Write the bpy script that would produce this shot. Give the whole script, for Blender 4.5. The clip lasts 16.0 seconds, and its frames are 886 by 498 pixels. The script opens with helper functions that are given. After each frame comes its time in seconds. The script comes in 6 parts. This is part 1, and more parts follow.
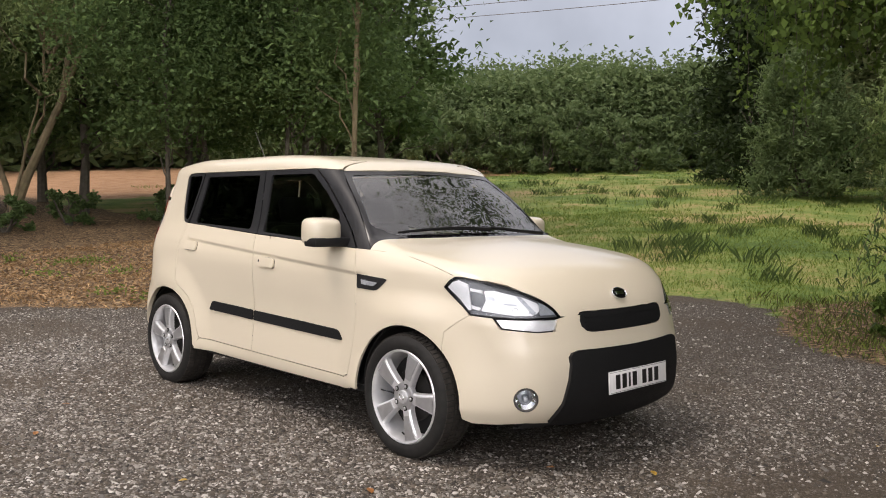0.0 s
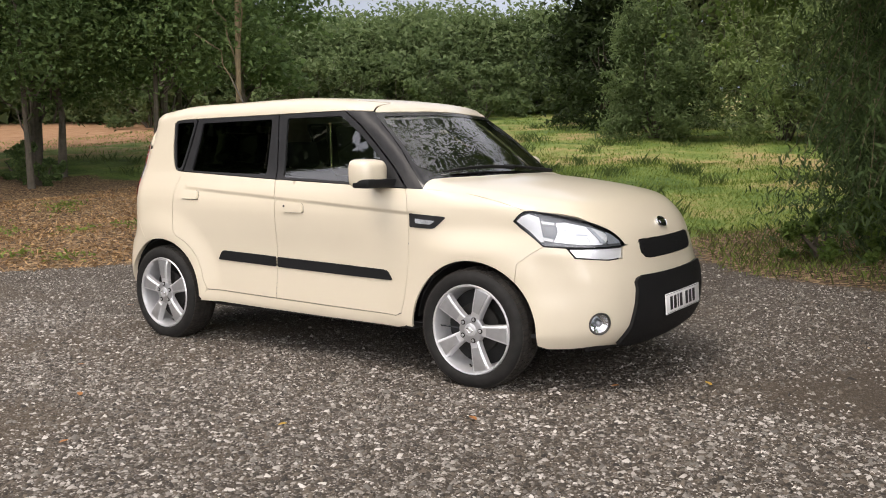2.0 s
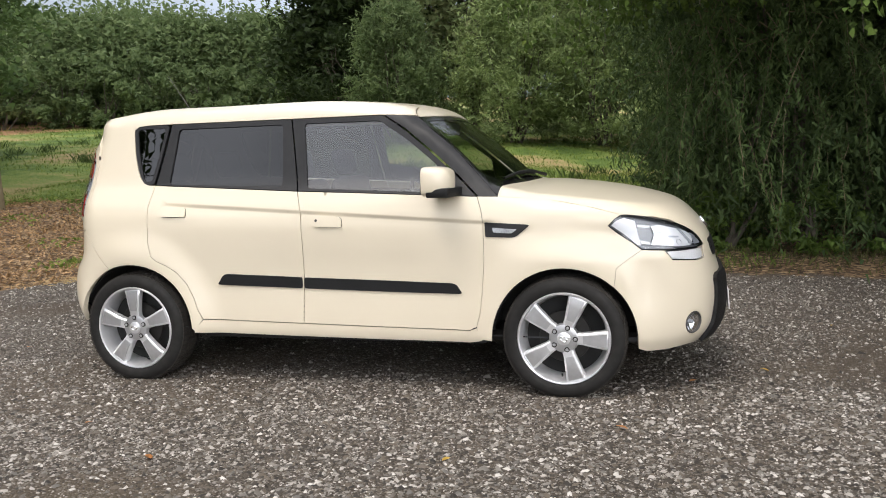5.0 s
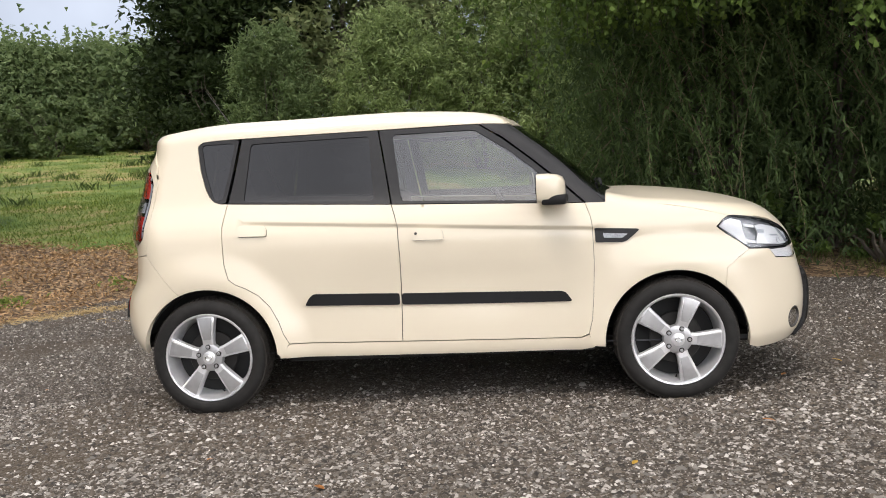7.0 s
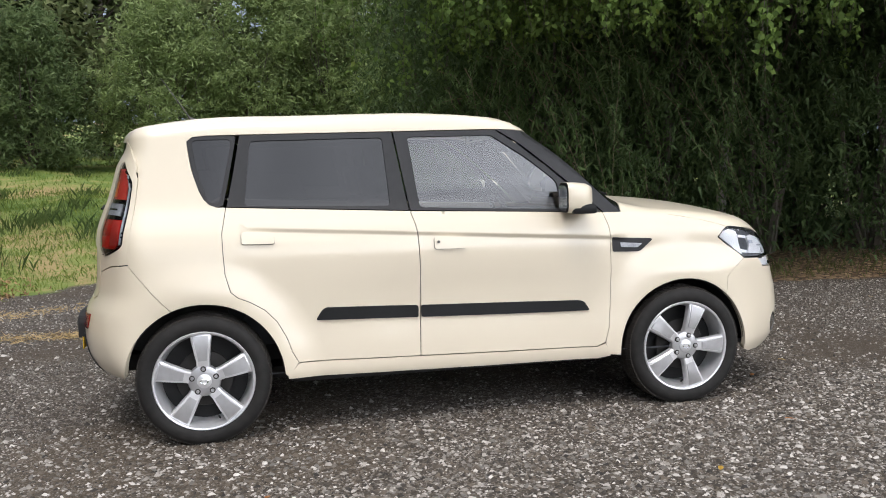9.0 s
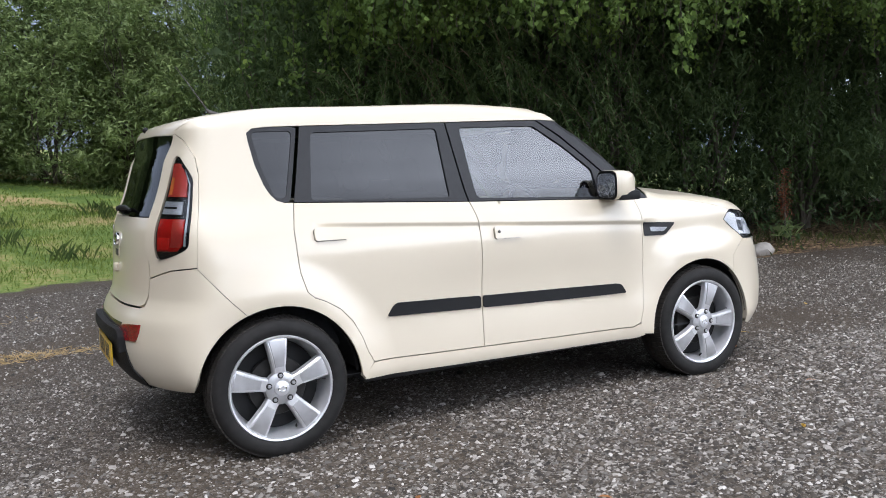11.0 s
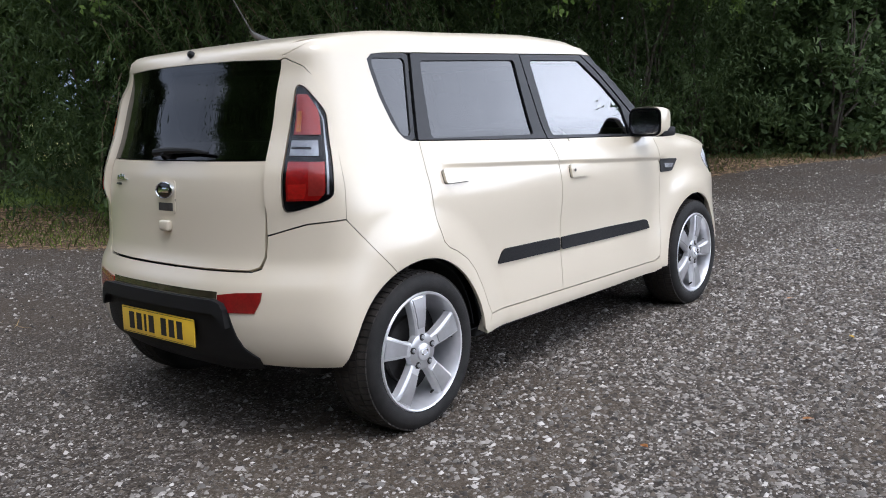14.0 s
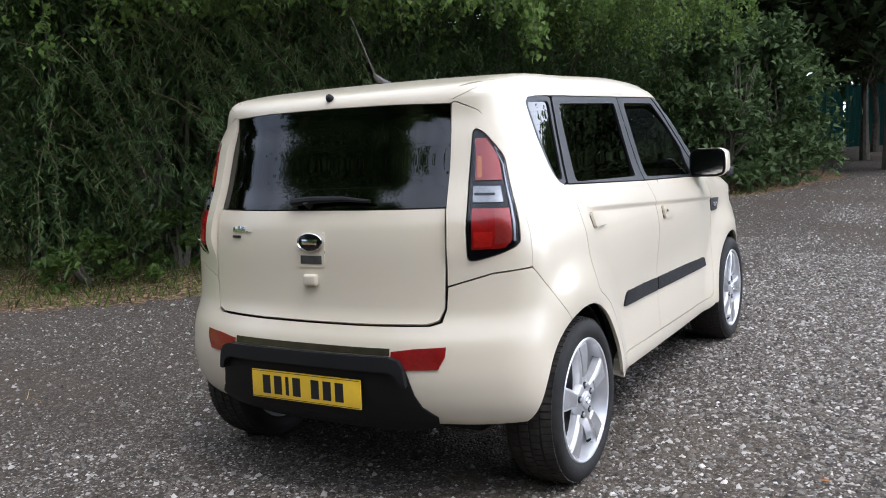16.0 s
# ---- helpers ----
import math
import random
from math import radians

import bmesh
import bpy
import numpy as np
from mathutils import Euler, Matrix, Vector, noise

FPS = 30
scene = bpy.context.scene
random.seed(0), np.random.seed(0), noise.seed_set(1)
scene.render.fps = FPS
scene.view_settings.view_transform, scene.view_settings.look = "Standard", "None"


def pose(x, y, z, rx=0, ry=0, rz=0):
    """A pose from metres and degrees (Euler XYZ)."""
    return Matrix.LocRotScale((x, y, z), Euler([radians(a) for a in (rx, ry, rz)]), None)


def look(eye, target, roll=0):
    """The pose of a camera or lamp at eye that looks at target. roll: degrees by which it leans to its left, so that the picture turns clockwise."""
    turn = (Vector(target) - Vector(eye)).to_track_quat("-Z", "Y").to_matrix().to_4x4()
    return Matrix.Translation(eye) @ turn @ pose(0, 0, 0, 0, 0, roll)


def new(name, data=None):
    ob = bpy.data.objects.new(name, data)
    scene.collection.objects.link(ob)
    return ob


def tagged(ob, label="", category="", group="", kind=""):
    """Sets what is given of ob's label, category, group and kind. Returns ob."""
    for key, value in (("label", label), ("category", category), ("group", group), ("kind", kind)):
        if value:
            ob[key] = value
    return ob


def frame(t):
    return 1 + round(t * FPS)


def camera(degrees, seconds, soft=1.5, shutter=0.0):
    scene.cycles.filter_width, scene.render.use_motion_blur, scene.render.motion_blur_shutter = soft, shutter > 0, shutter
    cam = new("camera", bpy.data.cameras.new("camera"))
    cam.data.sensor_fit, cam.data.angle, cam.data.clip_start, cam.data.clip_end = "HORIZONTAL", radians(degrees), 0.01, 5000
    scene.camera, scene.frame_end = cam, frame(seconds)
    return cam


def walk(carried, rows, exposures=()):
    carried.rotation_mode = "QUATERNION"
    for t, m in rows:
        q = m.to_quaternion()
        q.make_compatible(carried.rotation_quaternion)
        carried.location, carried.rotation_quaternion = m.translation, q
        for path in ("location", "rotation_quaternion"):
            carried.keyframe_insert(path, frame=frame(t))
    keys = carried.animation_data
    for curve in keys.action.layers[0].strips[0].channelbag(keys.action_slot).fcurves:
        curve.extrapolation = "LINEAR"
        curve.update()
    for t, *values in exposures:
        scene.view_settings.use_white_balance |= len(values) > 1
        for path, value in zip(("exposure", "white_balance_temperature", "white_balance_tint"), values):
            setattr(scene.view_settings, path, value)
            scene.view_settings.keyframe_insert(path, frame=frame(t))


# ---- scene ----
cam = camera(53.4, 16.0, soft=1.0)
PATH = [
    (0, (4.632, -3.878, 1.323), (3.206, -2.48, 1.217), 0.7),
    (0.5, (4.452, -4.037, 1.309), (3.118, -2.556, 1.148), 1.0),
    (1, (4.297, -4.355, 1.269), (3.064, -2.793, 1.071), -0.1),
    (1.5, (4.122, -4.601, 1.279), (2.918, -3.02, 1.056), -0.1),
    (2, (3.807, -4.742, 1.26), (2.67, -3.111, 1.042), -0.8),
    (2.5, (3.559, -4.939, 1.251), (2.494, -3.257, 1.061), -1.1),
    (3, (3.311, -5.146, 1.276), (2.322, -3.422, 1.056), -2.5),
    (3.5, (2.945, -5.201, 1.266), (2.048, -3.427, 1.044), -3.0),
    (3.7, (2.821, -5.227, 1.285), (1.977, -3.426, 1.072), -2.9),
    (5.8, (1.252, -5.517, 1.313), (0.9, -3.562, 1.083), -0.9),
    (6, (1.128, -5.552, 1.311), (0.803, -3.591, 1.09), -0.9),
    (6.5, (0.817, -5.568, 1.294), (0.537, -3.595, 1.13), -2.0),
    (7, (0.456, -5.544, 1.264), (0.286, -3.558, 1.091), -3.2),
    (7.5, (0.033, -5.573, 1.293), (0.001, -3.585, 1.076), -2.1),
    (8, (-0.336, -5.47, 1.279), (-0.228, -3.483, 1.081), -1.0),
    (8.2, (-0.448, -5.436, 1.327), (-0.286, -3.452, 1.132), -1.0),
    (10.3, (-1.994, -4.96, 1.315), (-1.185, -3.143, 1.104), -2.0),
    (10.5, (-2.115, -4.946, 1.327), (-1.267, -3.148, 1.105), -1.9),
    (11, (-2.383, -4.732, 1.294), (-1.481, -2.957, 1.106), -2.6),
    (11.5, (-2.635, -4.529, 1.3), (-1.659, -2.796, 1.087), -2.8),
    (12, (-2.952, -4.354, 1.32), (-1.856, -2.705, 1.037), -2.4),
    (12.5, (-3.167, -4.072, 1.289), (-1.979, -2.493, 0.981), -2.5),
    (13, (-3.377, -3.787, 1.311), (-2.058, -2.321, 0.98), -3.1),
    (13.5, (-3.632, -3.49, 1.325), (-2.168, -2.177, 0.956), -2.9),
    (14, (-3.83, -3.17, 1.313), (-2.329, -1.891, 0.98), -2.5),
    (14.5, (-4.016, -2.904, 1.335), (-2.48, -1.665, 1.012), -1.7),
    (15, (-4.243, -2.658, 1.364), (-2.665, -1.471, 1.048), -1.7),
    (15.5, (-4.331, -2.371, 1.343), (-2.713, -1.229, 1.065), -2.4),
    (16, (-4.43, -2.121, 1.369), (-2.723, -1.109, 1.117), -3.1),
]
# exposure and white balance along the walk
EXPOSURES = [(0.0, 0.24, 6850, 16), (2.5, 0.43, 6800, 14), (6.0, 0.45, 6450, 11), (7.0, 0.43, 6600, 13), (9.0, 0.40, 6250, 12), (11.0, 0.42, 5850, 13), (14.5, 0.33, 5750, 14), (15.5, 0.40, 5720, 14), (16.0, 0.62, 5700, 13)]
walk(cam, [(t, look(eye, target, roll)) for t, eye, target, roll in PATH], EXPOSURES)

# ---- world and light ----
world = bpy.data.worlds.new("sky")
scene.world = world
world.use_nodes = True
wn = world.node_tree.nodes
sky = wn.new("ShaderNodeTexSky")
sky.sky_type = 'NISHITA'
sky.sun_disc = False
SUN_EL, SUN_AZ = 62.0, 200.0
sky.sun_elevation = radians(SUN_EL)
sky.sun_rotation = radians(SUN_AZ)
sky.air_density, sky.dust_density, sky.ozone_density = 1.0, 4.0, 1.0
# a bright veil of cloud, lightest overhead
wl = world.node_tree.links
way = wn.new("ShaderNodeTexCoord")
sepw = wn.new("ShaderNodeSeparateXYZ")
wl.new(way.outputs["Generated"], sepw.inputs[0])
veil = wn.new("ShaderNodeValToRGB")
veil.color_ramp.elements[0].position, veil.color_ramp.elements[0].color = 0.0, (0.22, 0.27, 0.36, 1)
veil.color_ramp.elements[1].position, veil.color_ramp.elements[1].color = 0.85, (1.0, 1.0, 1.0, 1)
wl.new(sepw.outputs[2], veil.inputs[0])
# towards the veiled sun the low sky is bright too
glare = wn.new("ShaderNodeValToRGB")
glare.color_ramp.elements[0].position, glare.color_ramp.elements[0].color = 0.0, (1.0, 1.0, 1.0, 1)
glare.color_ramp.elements[1].position, glare.color_ramp.elements[1].color = 0.85, (0.24, 0.24, 0.24, 1)
for at_, c_ in ((0.26, 0.75), (0.45, 0.40)):
    glare.color_ramp.elements.new(at_).color = (c_, c_ * 1.02, c_ * 1.05, 1)
wl.new(sepw.outputs[2], glare.inputs[0])
glare2 = wn.new("ShaderNodeVectorMath")
glare2.operation = 'SCALE'
glare2.inputs[3].default_value = 3.8
wl.new(glare.outputs[0], glare2.inputs[0])
facing = wn.new("ShaderNodeMapRange")
facing.interpolation_type = 'SMOOTHSTEP'
facing.inputs[1].default_value, facing.inputs[2].default_value = 0.15, 0.90
sunward = wn.new("ShaderNodeVectorMath")
sunward.operation = 'DOT_PRODUCT'
sunward.inputs[1].default_value = (0.83, -0.56, 0)
wl.new(way.outputs["Generated"], sunward.inputs[0]), wl.new(sunward.outputs[1], facing.inputs[0])
both_skies = wn.new("ShaderNodeMix")
both_skies.data_type = 'RGBA'
both_skies.clamp_result = False
wl.new(facing.outputs[0], both_skies.inputs[0]), wl.new(veil.outputs[0], both_skies.inputs[6]), wl.new(glare2.outputs[0], both_skies.inputs[7])
cloud = wn.new("ShaderNodeTexNoise")
cloud.inputs["Scale"].default_value, cloud.inputs["Detail"].default_value = 2.2, 6
wl.new(way.outputs["Generated"], cloud.inputs["Vector"])
puff = wn.new("ShaderNodeMapRange")
puff.inputs[1].default_value, puff.inputs[2].default_value, puff.inputs[3].default_value, puff.inputs[4].default_value = 0.35, 0.68, 6.5, 15.0
wl.new(cloud.outputs[0], puff.inputs[0])
bright = wn.new("ShaderNodeVectorMath")
bright.operation = 'SCALE'
wl.new(both_skies.outputs[2], bright.inputs[0]), wl.new(puff.outputs[0], bright.inputs[3])
haze = wn.new("ShaderNodeMix")
haze.data_type = 'RGBA'
haze.inputs[0].default_value = 0.75
wl.new(sky.outputs[0], haze.inputs[6]), wl.new(bright.outputs[0], haze.inputs[7])
wl.new(haze.outputs[2], wn["Background"].inputs[0])
wn["Background"].inputs[1].default_value = 0.13
sun = new("sun", bpy.data.lights.new("sun", 'SUN'))
sun.data.energy, sun.data.angle, sun.data.color = 1.0, radians(22), (1.0, 0.95, 0.87)
# the sun stands behind the camera's side of the car, high and veiled
sun.matrix_world = look((-2.5, -6.8, 13.6), (0, 0, 0))
tagged(sun, "veiled late-summer sun", "sun", kind="structure")


# ---- materials ----
def nodes_of(m):
    m.use_nodes = True
    return m.node_tree.nodes, m.node_tree.links, m.node_tree.nodes["Principled BSDF"]


def ramp(nodes, pts):
    r = nodes.new("ShaderNodeValToRGB")
    while len(r.color_ramp.elements) < len(pts):
        r.color_ramp.elements.new(0.5)
    for e, (p, c) in zip(r.color_ramp.elements, pts):
        e.position, e.color = p, (*c, 1)
    return r


def mat(name, base, rough=0.5, metal=0.0, vary=0.12, scale=20.0, bump=0.0, bump_scale=200.0, coat=0.0, spec=0.5, rough_vary=0.08):
    """A surface with a base colour that varies at two scales, varying gloss and fine relief."""
    m = bpy.data.materials.new(name)
    n, l, b = nodes_of(m)
    co = n.new("ShaderNodeTexCoord")
    n1 = n.new("ShaderNodeTexNoise")
    n1.inputs["Scale"].default_value, n1.inputs["Detail"].default_value = scale, 6
    n2 = n.new("ShaderNodeTexNoise")
    n2.inputs["Scale"].default_value, n2.inputs["Detail"].default_value = scale * 0.13, 3
    for q in (n1, n2):
        l.new(co.outputs["Object"], q.inputs["Vector"])
    mix = n.new("ShaderNodeMath")
    mix.operation = 'ADD'
    l.new(n1.outputs[0], mix.inputs[0]), l.new(n2.outputs[0], mix.inputs[1])
    lo = tuple(c * (1 - vary) for c in base)
    hi = tuple(min(1, c * (1 + vary)) for c in base)
    r = ramp(n, [(0.35, lo), (0.65, hi)])
    half = n.new("ShaderNodeMath")
    half.operation, half.inputs[1].default_value = 'MULTIPLY', 0.5
    l.new(mix.outputs[0], half.inputs[0]), l.new(half.outputs[0], r.inputs[0]), l.new(r.outputs[0], b.inputs["Base Color"])
    mr = n.new("ShaderNodeMapRange")
    mr.inputs[3].default_value, mr.inputs[4].default_value = max(0.02, rough - rough_vary), min(1, rough + rough_vary)
    l.new(half.outputs[0], mr.inputs[0]), l.new(mr.outputs[0], b.inputs["Roughness"])
    b.inputs["Metallic"].default_value = metal
    b.inputs["Specular IOR Level"].default_value = spec
    b.inputs["Coat Weight"].default_value, b.inputs["Coat Roughness"].default_value = coat, 0.04
    if bump:
        n3 = n.new("ShaderNodeTexNoise")
        n3.inputs["Scale"].default_value, n3.inputs["Detail"].default_value = bump_scale, 4
        bp = n.new("ShaderNodeBump")
        bp.inputs["Strength"].default_value, bp.inputs["Distance"].default_value = bump, 0.002
        l.new(co.outputs["Object"], n3.inputs["Vector"]), l.new(n3.outputs[0], bp.inputs["Height"]), l.new(bp.outputs[0], b.inputs["Normal"])
    return m


def glass(name, tint, rough=0.0, ior=1.95):
    """Thin pane: clear through, with the sheen of a glass face."""
    m = bpy.data.materials.new(name)
    n, l, b = nodes_of(m)
    out = n["Material Output"]
    tr, gl, mx = n.new("ShaderNodeBsdfTransparent"), n.new("ShaderNodeBsdfGlossy"), n.new("ShaderNodeMixShader")
    tr.inputs[0].default_value = (*tint, 1)
    gl.inputs["Roughness"].default_value = 0.01 + rough
    fr = n.new("ShaderNodeFresnel")
    fr.inputs[0].default_value = ior
    l.new(fr.outputs[0], mx.inputs[0]), l.new(tr.outputs[0], mx.inputs[1]), l.new(gl.outputs[0], mx.inputs[2]), l.new(mx.outputs[0], out.inputs[0])
    return m


PAINT = mat("cream_paint", (0.655, 0.583, 0.452), 0.30, 0.0, 0.015, 2.0, 0.0, coat=0.6, rough_vary=0.05)
BLACK = mat("black_plastic", (0.007, 0.007, 0.0075), 0.62, 0.0, 0.3, 60, 0.25, 900, rough_vary=0.1, spec=0.3)
TRIM = mat("satin_black_trim", (0.016, 0.016, 0.017), 0.46, 0.0, 0.25, 30, 0.08, 700, spec=0.36)
GLOSSBLACK = mat("gloss_black", (0.006, 0.006, 0.007), 0.12, 0.0, 0.2, 10)
RUBBER = mat("tyre_rubber", (0.015, 0.014, 0.013), 0.72, 0.0, 0.4, 25, 0.35, 400, spec=0.3)
TREAD = mat("dusty_tread_rubber", (0.036, 0.032, 0.028), 0.9, 0.0, 0.45, 30, 0.4, 300, spec=0.2)
ALLOY = mat("silver_alloy", (0.74, 0.74, 0.75), 0.30, 0.60, 0.08, 30, 0.05, 1200)
SATIN = mat("satin_alloy", (0.52, 0.52, 0.53), 0.36, 0.75, 0.10, 30, 0.05, 1200)
DARKIRON = mat("dark_iron", (0.03, 0.028, 0.026), 0.6, 0.5, 0.35, 30, 0.3, 300)
BRIGHTRED = mat("bright_red_lens", (0.85, 0.03, 0.02), 0.15, 0.0, 0.2, 90, 0.4, 260, coat=0.6)
DULL = mat("grey_iron", (0.10, 0.095, 0.09), 0.6, 0.7, 0.35, 30, 0.3, 300)
CHROME = mat("chrome", (0.82, 0.83, 0.85), 0.08, 1.0, 0.02, 10)
LAMPWHITE = mat("lamp_reflector", (0.95, 0.95, 0.96), 0.35, 0.0, 0.03, 60)
FACET = mat("faceted_reflector", (0.90, 0.90, 0.91), 0.22, 0.35, 0.03, 60, 0.9, 70)
LENS = glass("lamp_lens", (0.97, 0.98, 0.99), 0.0, 1.28)
REFLRED = mat("dark_red_reflector", (0.20, 0.006, 0.006), 0.14, 0.0, 0.3, 120, 0.6, 300, coat=0.6)
REDLENS = mat("red_lens", (0.56, 0.012, 0.010), 0.12, 0.0, 0.25, 90, 0.5, 260, coat=1.0)
PINKLENS = mat("pale_red_lens", (0.52, 0.055, 0.042), 0.12, 0.0, 0.15, 90, 0.4, 260, coat=1.0)
AMBER = mat("amber_lens", (0.75, 0.22, 0.05), 0.15, 0.0, 0.2, 60, 0.4, 260, coat=1.0)
SMOKE = mat("smoked_housing", (0.16, 0.165, 0.175), 0.18, 0.3, 0.2, 60, coat=0.5)
CLEARLAMP = mat("grey_lens", (0.42, 0.44, 0.47), 0.14, 0.2, 0.3, 120, 0.5, 300, coat=1.0)
GLASS = glass("clear_glass", (0.80, 0.87, 0.84), 0.0, 2.5)
SCREEN = glass("laminated_glass", (0.82, 0.88, 0.85), 0.0, 2.2)
TINT = glass("privacy_glass", (0.05, 0.053, 0.057), 0.0, 1.84)
REARTINT = glass("dark_rear_glass", (0.022, 0.024, 0.027), 0.0, 1.75)
CLOTH = mat("dark_cloth", (0.035, 0.036, 0.040), 0.9, 0.0, 0.25, 150, 0.4, 900)
GREYCLOTH = mat("grey_cloth", (0.06, 0.06, 0.065), 0.9, 0.0, 0.15, 120, 0.3, 900)
DASH = mat("dash_plastic", (0.045, 0.045, 0.048), 0.6, 0.0, 0.2, 80, 0.3, 900)
LINER = mat("headliner", (0.42, 0.40, 0.37), 0.95, 0.0, 0.06, 80)
UNDER = mat("underbody", (0.012, 0.012, 0.012), 0.85, 0.0, 0.3, 20, 0.3, 100)
YELLOW = mat("yellow_plate", (0.86, 0.55, 0.03), 0.35, 0.0, 0.04, 30, coat=0.4)
WHITEP = mat("white_plate", (0.82, 0.81, 0.80), 0.35, 0.0, 0.03, 30, coat=0.4)
INK = mat("black_ink", (0.012, 0.012, 0.013), 0.4, 0.0, 0.1, 40)
OLIVE = mat("dark_gloss_strip", (0.10, 0.085, 0.055), 0.10, 0.6, 0.5, 14)


def part(name, bm, material, parent, label="", smooth=True, m=None):
    me = bpy.data.meshes.new(name)
    bm.to_mesh(me)
    bm.free()
    return link_part(name, me, material, parent, label, smooth, m)


def link_part(name, me, material, parent, label="", smooth=True, m=None):
    ob = new(name, me)
    for q in (material if isinstance(material, (list, tuple)) else [material]):
        me.materials.append(q)
    if smooth:
        me.polygons.foreach_set("use_smooth", [True] * len(me.polygons))
        me.set_sharp_from_angle(angle=radians(38))
    if parent:
        ob.parent = parent
    if m is not None:
        ob.matrix_basis = m
    if label:
        ob["label"] = label
    return ob


def thing(name, label, category, group="", kind="", at=None):
    e = new(name)
    e.empty_display_size = 0.2
    if at is not None:
        e.matrix_basis = at
    return tagged(e, label, category, group, kind)


def box(bm, lo, hi, bevel=0.0, seg=2):
    v = bmesh.ops.create_cube(bm, size=1)["verts"]
    for q in v:
        q.co = Vector([a + (c + 0.5) * (b - a) for a, b, c in zip(lo, hi, q.co)])
    if bevel:
        e = list({e for q in v for e in q.link_edges})
        bmesh.ops.bevel(bm, geom=e, offset=bevel, segments=seg, affect='EDGES', profile=0.5)
    return bm


def lathe(bm, prof, n=48, axis='y', centre=(0, 0, 0), closed=False):
    """Turns a profile of (radius, along) round an axis."""
    rings = []
    for r, a in prof:
        ring = []
        for i in range(n):
            t = 2 * math.pi * i / n
            p = {'y': (r * math.cos(t), a, r * math.sin(t)), 'z': (r * math.cos(t), r * math.sin(t), a), 'x': (a, r * math.cos(t), r * math.sin(t))}[axis]
            ring.append(bm.verts.new(Vector(p) + Vector(centre)))
        rings.append(ring)
    pairs = list(zip(rings, rings[1:])) + ([(rings[-1], rings[0])] if closed else [])
    for a, b in pairs:
        for i in range(n):
            bm.faces.new((a[i], a[(i + 1) % n], b[(i + 1) % n], b[i]))
    return rings


def tube(bm, pts, radii, n=8, cap=True):
    """A round bar along points, with a radius at each."""
    pts = [Vector([float(c) for c in p]) for p in pts]
    if not hasattr(radii, "__len__"):
        radii = [radii] * len(pts)
    rings, up = [], None
    for i, p in enumerate(pts):
        d = (pts[min(i + 1, len(pts) - 1)] - pts[max(i - 1, 0)]).normalized()
        if up is None:
            up = d.orthogonal().normalized()
        up = (up - d * up.dot(d)).normalized()
        side = d.cross(up)
        rings.append([bm.verts.new(p + float(radii[i]) * (math.cos(2 * math.pi * k / n) * up + math.sin(2 * math.pi * k / n) * side)) for k in range(n)])
    for a, b in zip(rings, rings[1:]):
        for k in range(n):
            bm.faces.new((a[k], a[(k + 1) % n], b[(k + 1) % n], b[k]))
    if cap:
        bm.faces.new(rings[0][::-1]), bm.faces.new(rings[-1])
    return bm

# ---- the car's outer form: side, nose, tail and top surfaces, blended ----
def curve(xs, ys):
    """Monotone smooth interpolation through a few points."""
    xs, ys = np.array(xs, float), np.array(ys, float)
    h, d = np.diff(xs), np.diff(ys) / np.diff(xs)
    m = np.zeros_like(xs)
    m[0], m[-1] = d[0], d[-1]
    for i in range(1, len(xs) - 1):
        if d[i - 1] * d[i] > 0:
            w1, w2 = 2 * h[i] + h[i - 1], h[i] + 2 * h[i - 1]
            m[i] = (w1 + w2) / (w1 / d[i - 1] + w2 / d[i])

    def at(x):
        x = np.clip(x, xs[0], xs[-1])
        i = np.clip(np.searchsorted(xs, x) - 1, 0, len(xs) - 2)
        t = (x - xs[i]) / h[i]
        return ((1 + 2 * t) * (1 - t) ** 2 * ys[i] + t * (1 - t) ** 2 * h[i] * m[i] + t * t * (3 - 2 * t) * ys[i + 1] + t * t * (t - 1) * h[i] * m[i + 1])
    return at


SIDE = curve([0.15, 0.25, 0.32, 0.42, 0.55, 0.68, 0.80, 0.90, 0.955, 1.02, 1.10, 1.16, 1.30, 1.42, 1.52, 1.60, 1.7],
             [0.80, 0.825, 0.845, 0.842, 0.836, 0.840, 0.848, 0.852, 0.848, 0.831, 0.797, 0.771, 0.733, 0.704, 0.680, 0.660, 0.625])
NOSE = curve([0.15, 0.22, 0.28, 0.36, 0.48, 0.58, 0.66, 0.74, 0.80, 0.86, 0.92, 1.0, 1.1, 1.2],
             [1.90, 1.98, 2.045, 2.085, 2.095, 2.085, 2.065, 2.045, 2.025, 1.995, 1.955, 1.90, 1.80, 1.7])
TAIL = curve([0.15, 0.25, 0.30, 0.36, 0.44, 0.52, 0.60, 0.66, 0.70, 0.75, 0.85, 0.95, 1.05, 1.12, 1.20, 1.35, 1.46, 1.54, 1.62],
             [1.62, 1.72, 1.80, 1.87, 1.905, 1.915, 1.908, 1.892, 1.868, 1.848, 1.838, 1.832, 1.818, 1.792, 1.757, 1.708, 1.674, 1.665, 1.655])
